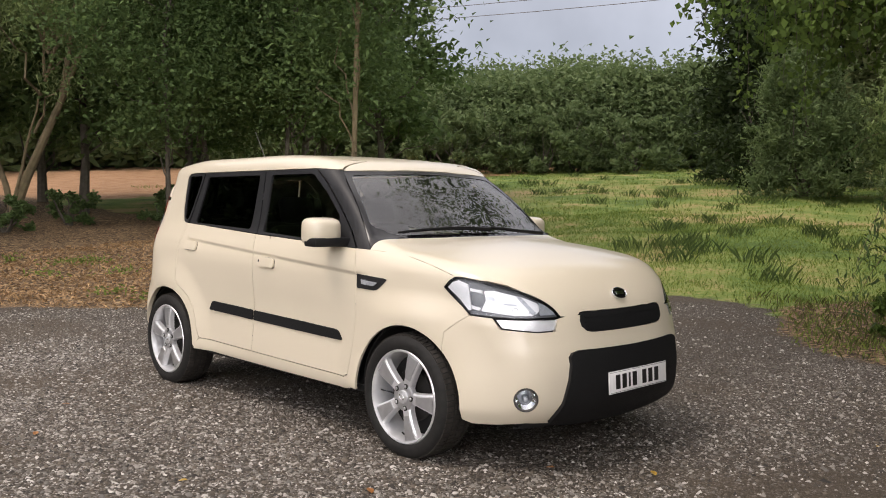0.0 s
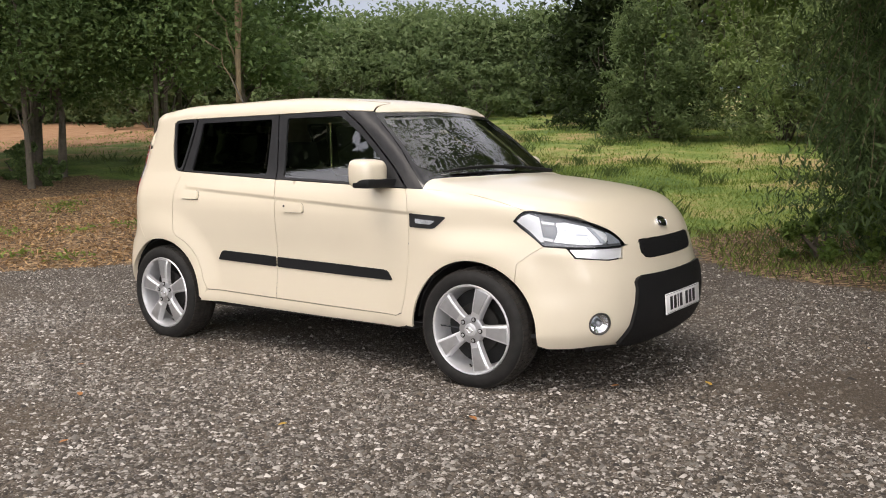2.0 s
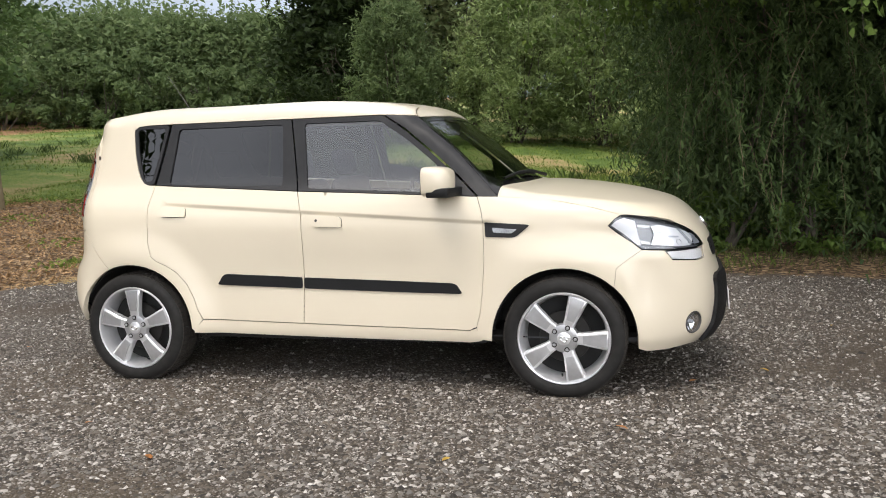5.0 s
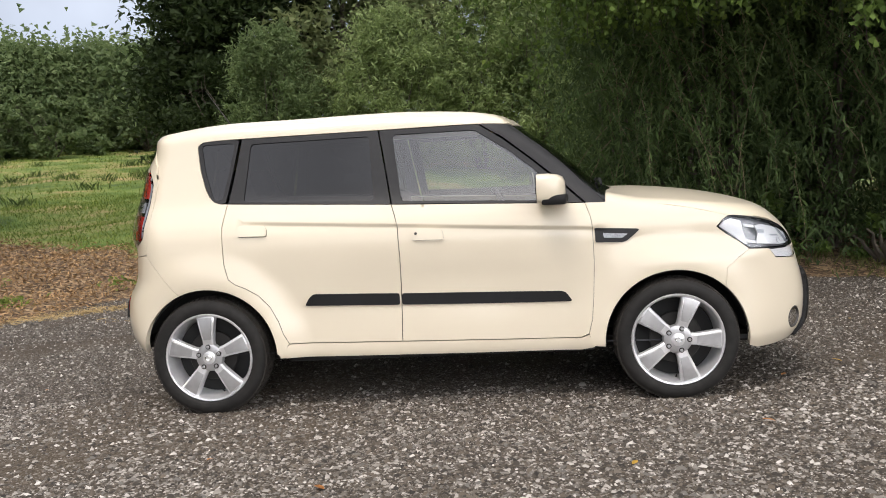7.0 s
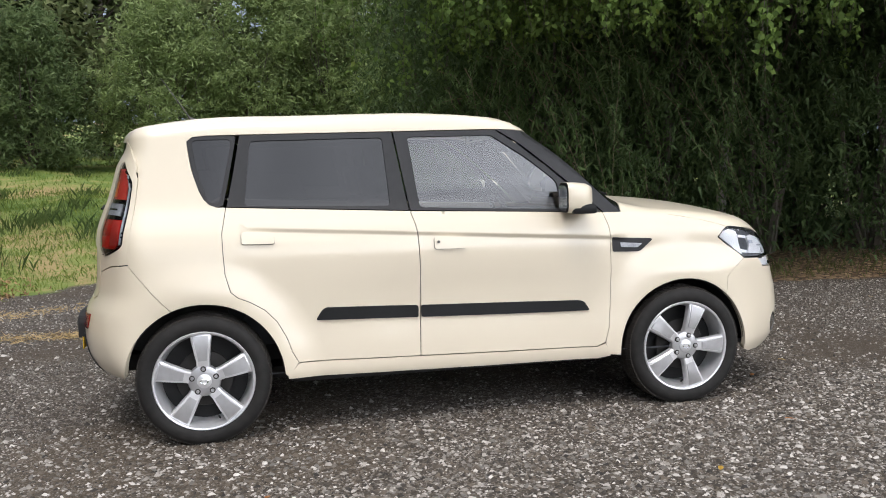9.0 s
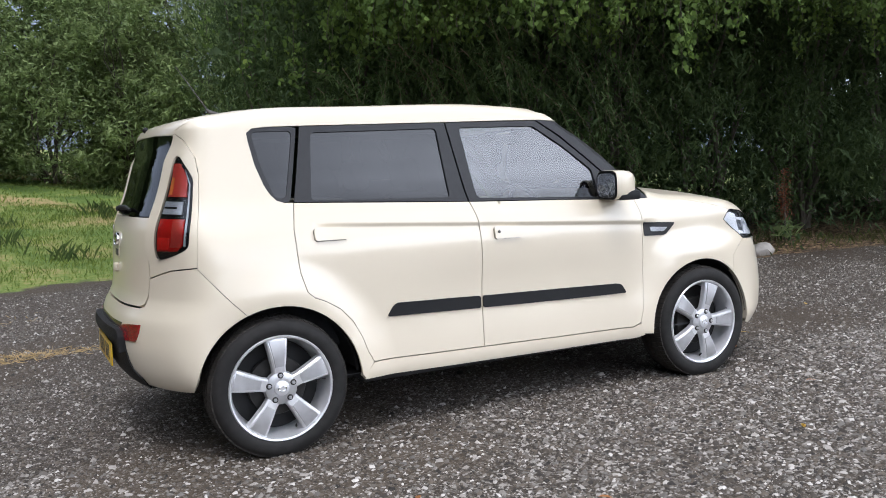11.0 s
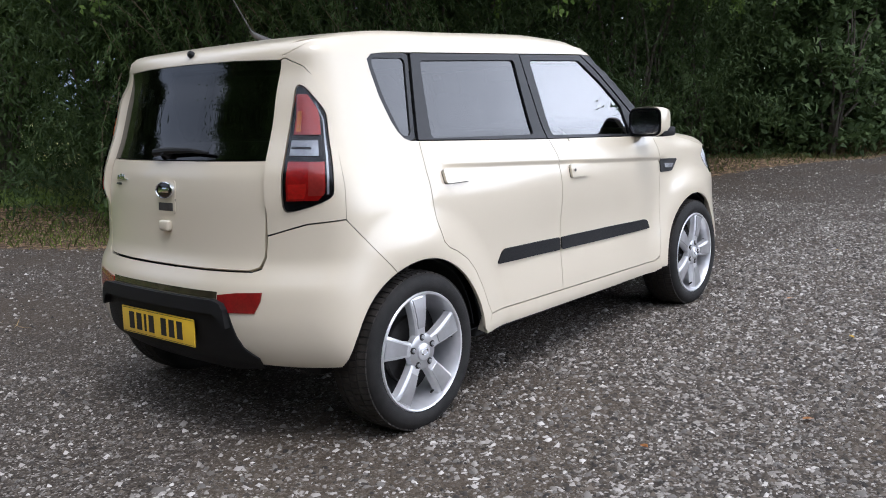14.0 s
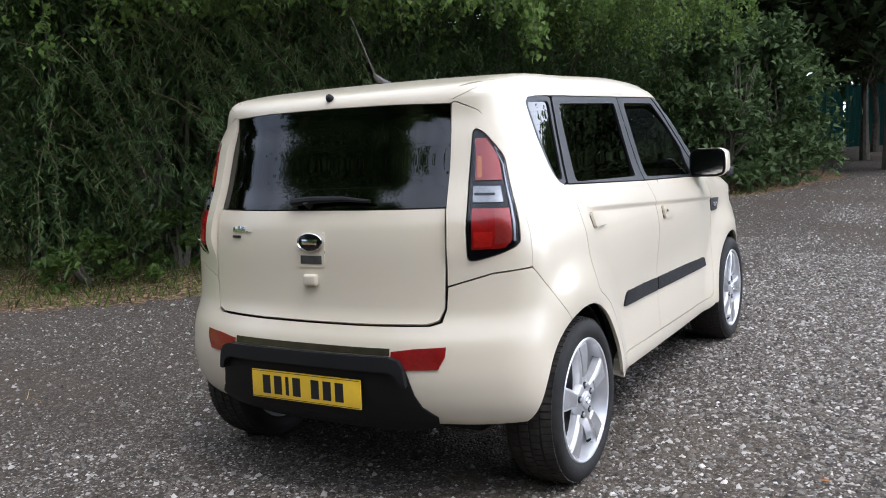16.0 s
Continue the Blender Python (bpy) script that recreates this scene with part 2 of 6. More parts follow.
TOP = curve([-1.80, -1.70, -1.62, -1.50, -1.30, -1.0, -0.6, -0.2, 0.1, 0.28, 0.40, 0.47, 0.55, 0.70, 0.85, 0.95, 1.00, 1.05, 1.15, 1.30, 1.50, 1.70, 1.85, 1.95, 2.02, 2.10, 2.2],
            [1.535, 1.572, 1.596, 1.620, 1.638, 1.644, 1.644, 1.638, 1.620, 1.602, 1.580, 1.550, 1.487, 1.375, 1.252, 1.165, 1.132, 1.122, 1.120, 1.108, 1.082, 1.040, 0.990, 0.935, 0.875, 0.78, 0.66])
WHEELS = ((1.275, 0.316), (-1.275, 0.316))


def smax(a, b, k):
    h = np.maximum(k - np.abs(a - b), 0) / k
    return np.maximum(a, b) + h * h * k * 0.25


def droop(x):
    """How far the roof falls towards its rear edge."""
    return 0.015 * step((-x - 1.1) / 0.45)


def step(t):
    t = np.clip(t, 0, 1)
    return t * t * (3 - 2 * t)


def form(x, y, z):
    """Below nought inside the car."""
    y = np.abs(y)
    w = SIDE(z)
    for cx, cz in WHEELS:
        r = np.hypot(x - cx, (z - cz))
        w = w + (0.031 if cx > 0 else 0.040) * step((0.60 - r) / 0.22)
    # haunch over the rear wheel
    w = w + 0.016 * step(1 - np.hypot((x + 1.35) / 0.42, (z - 0.78) / 0.20))
    w = w - 0.13 * np.maximum(0, (x - 1.15) / 0.85) ** 2.2 - 0.03 * np.maximum(0, (-x - 0.9) / 0.9) ** 2.2
    # the body draws in along the greenhouse to the rear
    w = w - 0.012 * step((z - 1.05) / 0.4) * np.maximum(0, (-x - 0.4) / 1.2) ** 1.5 - 0.030 * step((x - 0.75) / 0.5) * step((z - 0.72) / 0.15)
    # shoulder crease, and the shallow hollow below it
    low = 0.992 - 0.062 * x - z
    w = w - 0.016 * np.exp(-np.maximum(low, 0) / 0.11) * step(low / 0.026) * step((x + 1.12) / 0.15) * step((0.98 - x) / 0.15)
    # the doors are drawn in between the wheels
    w = w - 0.010 * step((0.62 - np.abs(x + 0.02)) / 0.3) * np.exp(-((z - 0.66) / 0.14) ** 2)
    side = (y - w)
    nose = (x - NOSE(z) + 0.42 * y ** 2.8) * 0.95
    tail = (-x - TAIL(z) + 0.40 * y ** 3.0) * 0.95
    xs = x + 0.10 * (y / 0.75) ** 2 * step((1.25 - np.abs(x - 0.65)) / 0.8)
    top = z - TOP(xs) + droop(x) + 0.045 * (y / 0.7) ** 2 * step((x - 0.85) / 0.3) + 0.008 * (y / 0.6) ** 2 * step((0.7 - x) / 0.4) + 0.026 * step((0.45 - x) / 1.3)
    glassy = step((0.28 - np.abs(x - 0.70)) / 0.12)
    top = top * (1 - 0.28 * glassy)
    f = smax(side, nose, 0.16)
    f = smax(f, tail, 0.075)
    kt = 0.085 - 0.04 * glassy - 0.03 * step((-x - 1.40) / 0.2)
    return smax(f, top, kt)


def slope(p):
    e = 0.004
    x, y, z = p[:, 0], p[:, 1], p[:, 2]
    g = np.stack([form(x + e, y, z) - form(x - e, y, z), form(x, y + e, z) - form(x, y - e, z), form(x, y, z + e) - form(x, y, z - e)], 1)
    return g / np.maximum(np.linalg.norm(g, axis=1, keepdims=True), 1e-9)


def cast(o, d, lo=0.0, hi=1.6):
    """The last place along each ray at which the form is left."""
    n = 40
    ts = np.linspace(lo, hi, n)
    inside = np.stack([form(*(o + t * d).T) < 0 for t in ts], 1)
    last = n - 1 - np.argmax(inside[:, ::-1], 1)
    last[~inside.any(1)] = 0
    a, b = ts[last], ts[np.minimum(last + 1, n - 1)]
    for _ in range(18):
        c = (a + b) / 2
        k = form(*(o + c[:, None] * d).T) < 0
        a, b = np.where(k, c, a), np.where(k, b, c)
    return o + a[:, None] * d


FRONT, REAR, FAN = 1.30, -1.05, 0.8
S_NOSE, S_TAIL = FRONT + FAN * math.pi / 2, REAR - FAN * math.pi / 2


def round_chart(uv):
    """Round the car: distance along it and height. Past the nose and the tail the left side follows."""
    s, z = uv[:, 0].copy(), uv[:, 1]
    sign = np.where((s > S_NOSE) | (s < S_TAIL), 1.0, -1.0)
    s = np.where(s > S_NOSE, 2 * S_NOSE - s, np.where(s < S_TAIL, 2 * S_TAIL - s, s))
    o = np.stack([np.clip(s, REAR, FRONT), 0 * s, z], 1)
    a = np.where(s > FRONT, (s - FRONT) / FAN, np.where(s < REAR, (s - REAR) / FAN, 0))
    d = np.stack([np.sin(a), sign * np.cos(a), 0 * s], 1)
    return cast(o, d, 0.0, 1.3)


def top_chart(uv):
    o = np.stack([uv[:, 0], uv[:, 1], 0 * uv[:, 0] + 0.6], 1)
    return cast(o, np.tile([0, 0, 1.0], (len(uv), 1)), 0.0, 1.3)


def along(x, y):
    if x > FRONT:
        return FRONT + FAN * math.atan2(x - FRONT, abs(y))
    if x < REAR:
        return REAR - FAN * math.atan2(REAR - x, abs(y))
    return x


def sides(pts):
    q = np.array([(x, -0.02, z) for x, z in pts])
    return [(along(p[0], p[1]), p[2]) for p in cast(q, np.tile([0, -1.0, 0], (len(q), 1)), 0.0, 1.2)]


def ends(pts, d):
    q = np.array([(0.9 * d, -abs(y), z) for y, z in pts])
    return [(along(p[0], p[1]), p[2]) for p in cast(q, np.tile([d, 0, 0], (len(q), 1)), 0.0, 1.5)]


def fronts(pts):
    return ends(pts, 1.0)


def tails(pts):
    return ends(pts, -1.0)


def other(pts, centre):
    """The left half of an outline that ends at the middle."""
    return [(2 * centre - s, z) for s, z in reversed(pts)]


def arc(cx, cz, r, a0, a1, n=18):
    return [(cx + r * math.cos(radians(a0 + (a1 - a0) * i / n)), cz + r * math.sin(radians(a0 + (a1 - a0) * i / n))) for i in range(n + 1)]


def rounded(pts, r, n=5):
    """An outline with its corners rounded."""
    out = []
    for i, p in enumerate(pts):
        p, a, b = Vector(p), Vector(pts[i - 1]), Vector(pts[(i + 1) % len(pts)])
        da, db = (a - p), (b - p)
        k = min(r, da.length * 0.45, db.length * 0.45)
        a, b = p + da.normalized() * k, p + db.normalized() * k
        for j in range(n + 1):
            t = j / n
            out.append(tuple((1 - t) ** 2 * a + 2 * t * (1 - t) * p + t * t * b))
    return out


def inside(pts, poly):
    x, y = pts[:, 0], pts[:, 1]
    c = np.zeros(len(pts), bool)
    q = np.array(poly)
    for (x0, y0), (x1, y1) in zip(q, np.roll(q, -1, 0)):
        k = ((y0 > y) != (y1 > y))
        c ^= k & (x < (x1 - x0) * (y - y0) / ((y1 - y0) if y1 != y0 else 1e-12) + x0)
    return c


def near_edge(pts, poly):
    q = np.array(poly)
    best = np.full(len(pts), 9.0)
    for a, b in zip(q, np.roll(q, -1, 0)):
        d = b - a
        t = np.clip(((pts - a) @ d) / max(d @ d, 1e-12), 0, 1)
        best = np.minimum(best, np.linalg.norm(pts - a - t[:, None] * d, axis=1))
    return best


def fine(poly, step_):
    out = []
    for a, b in zip(poly, poly[1:] + poly[:1]):
        n = max(1, int(math.ceil(math.dist(a, b) / step_)))
        out += [(a[0] + (b[0] - a[0]) * i / n, a[1] + (b[1] - a[1]) * i / n) for i in range(n)]
    return out


from mathutils.geometry import delaunay_2d_cdt


def shrink(poly, d):
    """Draws an outline in by d."""
    q = [p for i, p in enumerate(poly) if math.dist(p, poly[i - 1]) > 1e-6]
    area = sum(a[0] * b[1] - b[0] * a[1] for a, b in zip(q, q[1:] + q[:1]))
    sgn = 1 if area > 0 else -1
    out = []
    for i, p in enumerate(q):
        a, b = Vector(q[i - 1]), Vector(q[(i + 1) % len(q)])
        p = Vector(p)
        d1, d2 = (p - a).normalized(), (b - p).normalized()
        n1, n2 = Vector((-d1.y, d1.x)) * sgn, Vector((-d2.y, d2.x)) * sgn
        n = n1 + n2
        k = n.length_squared
        n = n * (2 / k) if k > 0.35 else n1
        out.append(tuple(p + n * d))
    return out


def skin(outline, holes=(), chart=round_chart, grid=0.035, offset=0.0, depth=0.014, gap=0.0025, crown=0.0, swell=False, lines=()):
    """A mesh of the car's form inside an outline, with its edge turned in; lines: creases that the mesh follows."""
    outline = [tuple(p) for p in outline]
    if gap:
        outline = shrink(outline, gap)
        holes = [shrink(list(h), -gap) for h in holes]
    loops = [fine(list(q), grid * 0.7) for q in (outline, *holes)]
    pts, edges, k = [], [], 0
    for q in loops:
        pts += q
        edges += [(k + i, k + (i + 1) % len(q)) for i in range(len(q))]
        k += len(q)
    q = np.array(loops[0])
    lo, hi = q.min(0), q.max(0)
    gx, gy = np.meshgrid(np.arange(lo[0], hi[0], grid), np.arange(lo[1], hi[1], grid * 0.87))
    gx[1::2] += grid / 2
    g = np.stack([gx.ravel(), gy.ravel()], 1)
    ok = inside(g, loops[0]) & (near_edge(g, loops[0]) > grid * 0.4)
    for h in loops[1:]:
        ok &= ~inside(g, h) & (near_edge(g, h) > grid * 0.4)
    g = g[ok]
    for line in lines:
        q = np.array(line)
        q = q[inside(q, loops[0]) & (near_edge(q, loops[0]) > 0.012)]
        g = g[np.abs(g[:, 1] - np.interp(g[:, 0], q[:, 0], q[:, 1])) > 0.009]
        edges += [(len(pts) + i, len(pts) + i + 1) for i in range(len(q) - 1)]
        pts += [tuple(p) for p in q]
    pts += [tuple(p) for p in g]
    co, _, faces, _, _, _ = delaunay_2d_cdt([Vector(p) for p in pts], edges, [], 0, 1e-7)
    uv = np.array([tuple(p) for p in co])
    tri = np.array([f[:3] for f in faces])
    mid = uv[tri].mean(1)
    keep = inside(mid, loops[0])
    for h in loops[1:]:
        keep &= ~inside(mid, h)
    tri = tri[keep]
    base = chart(uv)
    nor = slope(base)
    lift = offset
    if crown:
        lift = offset + crown * step(near_edge(uv, loops[0]) / (3 * crown + 0.01))[:, None]
    if swell:
        # the lamp pillars stand proud of the rear glass
        y_, z_ = np.abs(base[:, 1]), base[:, 2]
        lift = lift + (0.026 * step((0.80 - y_) / 0.24) * step((z_ - 0.90) / 0.10) * step((1.49 - z_) / 0.14))[:, None]
    p3 = base + nor * lift
    # turn the faces outwards
    a, b, c = p3[tri[:, 0]], p3[tri[:, 1]], p3[tri[:, 2]]
    flip = (np.cross(b - a, c - a) * nor[tri[:, 0]]).sum(1) < 0
    tri[flip] = tri[flip][:, ::-1]
    # the turned-in edge
    count = {}
    for t in tri:
        for i in range(3):
            e = (t[i], t[(i + 1) % 3])
            count[e] = True
    rim = [e for e in count if (e[1], e[0]) not in count]
    verts, norms, polys = list(map(tuple, p3)), list(map(tuple, nor)), [tuple(int(i) for i in t) for t in tri]
    if depth:
        idx = {}
        for a, b in rim:
            t = p3[b] - p3[a]
            n = np.cross(t, nor[a])
            n = n / max(np.linalg.norm(n), 1e-9)
            for v in (a, b):
                if v not in idx:
                    idx[v] = len(verts)
                    verts += [tuple(p3[v]), tuple(p3[v] - nor[v] * depth)]
                    norms += [tuple(n), tuple(n)]
            polys.append((idx[b], idx[a], idx[a] + 1, idx[b] + 1))
    me = bpy.data.meshes.new("skin")
    me.from_pydata(verts, [], polys)
    me.update()
    me.polygons.foreach_set("use_smooth", [True] * len(me.polygons))
    me.normals_split_custom_set_from_vertices(norms)
    return me


car = thing("car", "cream five-door hatchback with silver alloy wheels parked on gravel", "car")


def skin_part(name, material, parent, label="", mirror=False, **kw):
    me = skin(**kw)
    me.name = name
    made = [link_part(name, me, material, parent, label, smooth=False)]
    if mirror:
        m2 = me.copy()
        co = np.zeros(len(m2.vertices) * 3)
        m2.vertices.foreach_get("co", co)
        co = co.reshape(-1, 3) * (1, -1, 1)
        ln = np.zeros(len(me.loops) * 3)
        me.corner_normals.foreach_get("vector", ln)
        vn = np.zeros((len(me.vertices), 3))
        li = np.zeros(len(me.loops), int)
        me.loops.foreach_get("vertex_index", li)
        vn[li] = ln.reshape(-1, 3)
        polys = [tuple(reversed(p.vertices)) for p in me.polygons]
        m2 = bpy.data.meshes.new(name)
        m2.from_pydata([tuple(c) for c in co], [], polys)
        m2.update()
        m2.polygons.foreach_set("use_smooth", [True] * len(m2.polygons))
        m2.normals_split_custom_set_from_vertices([tuple(n * (1, -1, 1)) for n in vn])
        made.append(link_part(name, m2, material, parent, label, smooth=False))
    return made


# outlines on the right side (x, z)
DOOR_REAR = [(-1.137, 1.155), (-1.160, 1.033), (-1.158, 0.92), (-1.153, 0.834), (-1.129, 0.745), (-1.095, 0.715), (-1.038, 0.690), (-0.97, 0.648), (-0.912, 0.585), (-0.868, 0.50), (-0.845, 0.43), (-0.815, 0.376)]
DOOR_MID = [(-0.220, 1.107), (-0.200, 1.04), (-0.189, 0.983), (-0.183, 0.818), (-0.188, 0.563), (-0.194, 0.362)]
DOOR_FRONT = [(0.820, 1.063), (0.845, 0.99), (0.854, 0.928), (0.856, 0.744), (0.845, 0.56), (0.832, 0.44), (0.812, 0.366), (0.765, 0.345)]
FRONT_ARCH, REAR_ARCH = (1.275, 0.307, 0.380), (-1.268, 0.310, 0.384)
PILLAR = [(0.452, 1.506), (0.53, 1.442), (0.62, 1.371), (0.72, 1.281), (0.82, 1.175), (0.93, 1.062)]
HOOD_EDGE = [(0.93, 1.060), (1.05, 1.052), (1.20, 1.038), (1.38, 1.005), (1.50, 0.975), (1.565, 0.955)]
SEAM = [(x, 1.600 - droop(x) - 0.03 * max(0, (-x - 1.1) / 0.5) ** 2 - 0.035 * max(0, (x - 0.0) / 0.42) ** 2) for x in np.linspace(-1.60, 0.40, 21)]

# the rear wing with the roof's side rail
low_arch = arc(*REAR_ARCH, -3, 112, 22)
wing = sides(DOOR_REAR + [(-0.87, 0.31)] + low_arch[1:] + [(-1.50, 0.760), (-1.575, 0.852), (-1.605, 0.893), (-1.592, 1.02), (-1.564, 1.18), (-1.548, 1.30), (-1.551, 1.38), (-1.582, 1.46), (-1.612, 1.503)]
             + SEAM[1:] + [(0.447, 1.511), (0.27, 1.519), (0.0, 1.518), (-0.29, 1.516), (-1.06, 1.513), (-1.21, 1.511), (-1.285, 1.505), (-1.312, 1.485), (-1.310, 1.45), (-1.293, 1.34), (-1.262, 1.24), (-1.24, 1.197), (-1.215, 1.17), (-1.18, 1.157)])
skin_part("rear_wing", PAINT, car, mirror=True, outline=wing, gap=0.0013, grid=0.028)
skin_part("front_wing", PAINT, car, mirror=True, outline=sides(list(reversed(DOOR_FRONT))[1:] + HOOD_EDGE[0:] + [(1.535, 0.935), (1.503, 0.90), (1.545, 0.865), (1.62, 0.815), (1.672, 0.774), (1.61, 0.733), (1.545, 0.683)]
          + arc(*FRONT_ARCH, 47, 182, 22) + [(0.83, 0.30)]), gap=0.0007, grid=0.028)
CREASE = [[(x, 0.992 - 0.062 * x - d) for x in np.arange(-1.04, 0.9, 0.02)] for d in (-0.003, 0.008, 0.017, 0.027)]
front_door = skin_part("front_door", PAINT, car, mirror=True, outline=sides(DOOR_MID + [(0.30, 0.352)] + list(reversed(DOOR_FRONT)) + [(0.30, 1.086)]), gap=0.0022, grid=0.02, lines=CREASE)
rear_door = skin_part("rear_door", PAINT, car, mirror=True, outline=sides(DOOR_REAR + [(-0.5, 0.368)] + list(reversed(DOOR_MID)) + [(-0.7, 1.132)]), gap=0.0022, grid=0.02, lines=CREASE)
skin_part("sill", PAINT, car, mirror=True, outline=sides([(-0.815, 0.374), (-0.5, 0.366), (-0.194, 0.360), (0.30, 0.350), (0.765, 0.343), (0.812, 0.362), (0.84, 0.292), (0.77, 0.277), (0.2, 0.281), (-0.4, 0.289), (-0.87, 0.298), (-0.868, 0.32)]), gap=0.001, depth=0.05)

# black window frames and panes
QUARTER = rounded(sides([(-1.142, 1.156), (-1.218, 1.160), (-1.262, 1.24), (-1.293, 1.34), (-1.318, 1.511), (-1.064, 1.513)]), 0.040, 6)
QPANE = rounded(sides([(-1.168, 1.178), (-1.218, 1.182), (-1.268, 1.34), (-1.292, 1.490), (-1.098, 1.491)]), 0.030, 6)
QUARTER[:6], QUARTER[-6:] = [QUARTER[3]] * 6, [QUARTER[-4]] * 6
QUARTER = [p for i, p in enumerate(QUARTER) if p != QUARTER[i - 1]]
skin_part("quarter_frame", TRIM, car, mirror=True, offset=-0.004, gap=0.001, outline=QUARTER, holes=[QPANE])
skin_part("quarter_glass", TINT, car, "dark tinted glass", mirror=True, offset=-0.010, depth=0, gap=-0.002, outline=QPANE)
REAR_PANE = [(-1.045, 1.163), (-1.005, 1.479), (-0.340, 1.484), (-0.320, 1.138)]
FRONT_PANE = [(-0.163, 1.126), (-0.203, 1.485), (0.245, 1.486), (0.42, 1.37), (0.585, 1.235), (0.600, 1.090)]
for d, q, o, g, lab in ((rear_door, [(-1.135, 1.157), (-1.058, 1.513), (-0.285, 1.516), (-0.222, 1.109)], REAR_PANE, TINT, "dark tinted glass"),
                        (front_door, [(-0.218, 1.109), (-0.281, 1.516), (0.268, 1.518), (0.40, 1.43), (0.55, 1.308), (0.70, 1.176), (0.816, 1.065)], FRONT_PANE, GLASS, "clear glass")):
    for made, dd in zip(skin_part("window_frame", TRIM, car, mirror=True, offset=-0.003, gap=0.0025, outline=sides(q), holes=[rounded(sides(o), 0.02)]), d):
        made.parent = dd
    for made, dd in zip(skin_part("window", g, car, lab, mirror=True, offset=-0.012, depth=0, gap=-0.003, outline=rounded(sides(o), 0.02)), d):
        made.parent = dd
skin_part("windscreen_pillar", TRIM, car, mirror=True, offset=-0.002, gap=0.001, outline=sides([(0.275, 1.518), (0.450, 1.508)] + PILLAR[1:] + [(0.83, 1.062), (0.705, 1.182), (0.555, 1.313), (0.405, 1.436)]))

# hood, windscreen and roof, seen from above (x, y)
def above(pts):
    return [tuple(p[:2]) for p in round_chart(np.array(sides(pts)))]


nose_lip = [tuple(p[:2]) for p in round_chart(np.array(fronts([(0.44, 0.7718), (0.40, 0.7718), (0.372, 0.7718), (0.350, 0.788), (0.24, 0.788), (0.12, 0.788), (0.0, 0.788)])))]
lamp_top = [tuple(p[:2]) for p in round_chart(np.array(sides([(1.60, 0.957), (1.70, 0.942)]) + fronts([(0.618, 0.892), (0.53, 0.843), (0.497, 0.812), (0.474, 0.776)])))]
hood_half = [(0.985 + 0.06, 0.0), (0.975 + 0.04, -0.30), (0.96, -0.58)] + above(HOOD_EDGE) + lamp_top + nose_lip
skin_part("hood", PAINT, car, outline=hood_half + [(x, -y) for x, y in reversed(hood_half[1:-1])], chart=top_chart, gap=0.0, grid=0.032)
pillar_top = above(PILLAR)
screen_half = [(0.515, 0.0), (0.505, -0.30), (0.48, -0.50)] + pillar_top + [(0.955, -0.58), (1.01, -0.30), (1.03, 0.0)]
screen = screen_half + [(x, -y) for x, y in reversed(screen_half[1:-1])]
clear_half = [(0.540, 0.0), (0.530, -0.30), (0.508, -0.50), (0.494, -0.585)] + [(x + 0.01, y + 0.036) for x, y in pillar_top[1:5]] + [(0.918, -0.60), (0.968, -0.30), (0.985, 0.0)]
clear = rounded(clear_half + [(x, -y) for x, y in reversed(clear_half[1:-1])], 0.03)
skin_part("windscreen_border", GLOSSBLACK, car, outline=screen, holes=[clear], chart=top_chart, gap=0.0015, offset=-0.003)
skin_part("windscreen", SCREEN, car, "clear raked windscreen", outline=clear, chart=top_chart, gap=-0.002, offset=-0.006, depth=0)
seam_top = above(SEAM)
roof_half = [(-1.646 + 0.40 * y ** 3, -y) for y in (0.0, 0.15, 0.30, 0.42, 0.52)] + seam_top[1:] + above([(0.425, 1.541), (0.447, 1.513)]) + [(0.459, -0.60), (0.475, -0.50), (0.50, -0.30), (0.510, 0.0)]
skin_part("roof", PAINT, car, outline=roof_half + [(x, -y) for x, y in reversed(roof_half[1:-1])], chart=top_chart, gap=-0.001, depth=0.03, grid=0.045, offset=-0.0004)

# nose
def placed(p, nor, spin=0):
    """A pose on the car's skin: z out of the skin, y up."""
    z = Vector(nor).normalized()
    x = Vector((0, 0, 1)).cross(z).normalized()
    y = z.cross(x)
    return Matrix.Translation(p) @ Matrix((x, y, z)).transposed().to_4x4() @ pose(0, 0, 0, 0, 0, spin)


def on_skin(uv, lift=0.0):
    p = round_chart(np.array([uv]))
    n_ = slope(p)
    return placed(tuple(p[0] + n_[0] * lift), tuple(n_[0]))


def flipped(m):
    """The same pose on the other side of the car."""
    s_ = Matrix.Diagonal((1, -1, 1, 1))
    return s_ @ m @ Matrix.Diagonal((-1, 1, 1, 1))


fog = on_skin(fronts([(0.664, 0.378)])[0], 0.0)
fog_ring = [fog @ Vector((0.060 * math.cos(a), 0.060 * math.sin(a), 0)) for a in np.linspace(0, 2 * math.pi, 29)[:-1]]
FOG = [(along(p.x, p.y), p.z) for p in fog_ring]
B_TOP = sides([(1.545, 0.683), (1.61, 0.733), (1.672, 0.774)]) + fronts([(0.748, 0.767), (0.732, 0.715), (0.60, 0.700), (0.515, 0.705), (0.490, 0.764), (0.44, 0.7745), (0.36, 0.7745), (0.18, 0.7745), (0.0, 0.7745)])
B_LOW = fronts([(0.0, 0.215), (0.25, 0.225), (0.50, 0.245)]) + sides([(1.90, 0.255), (1.80, 0.245), (1.70, 0.245), (1.655, 0.262)]) + sides(arc(*FRONT_ARCH, 0, 47, 12))
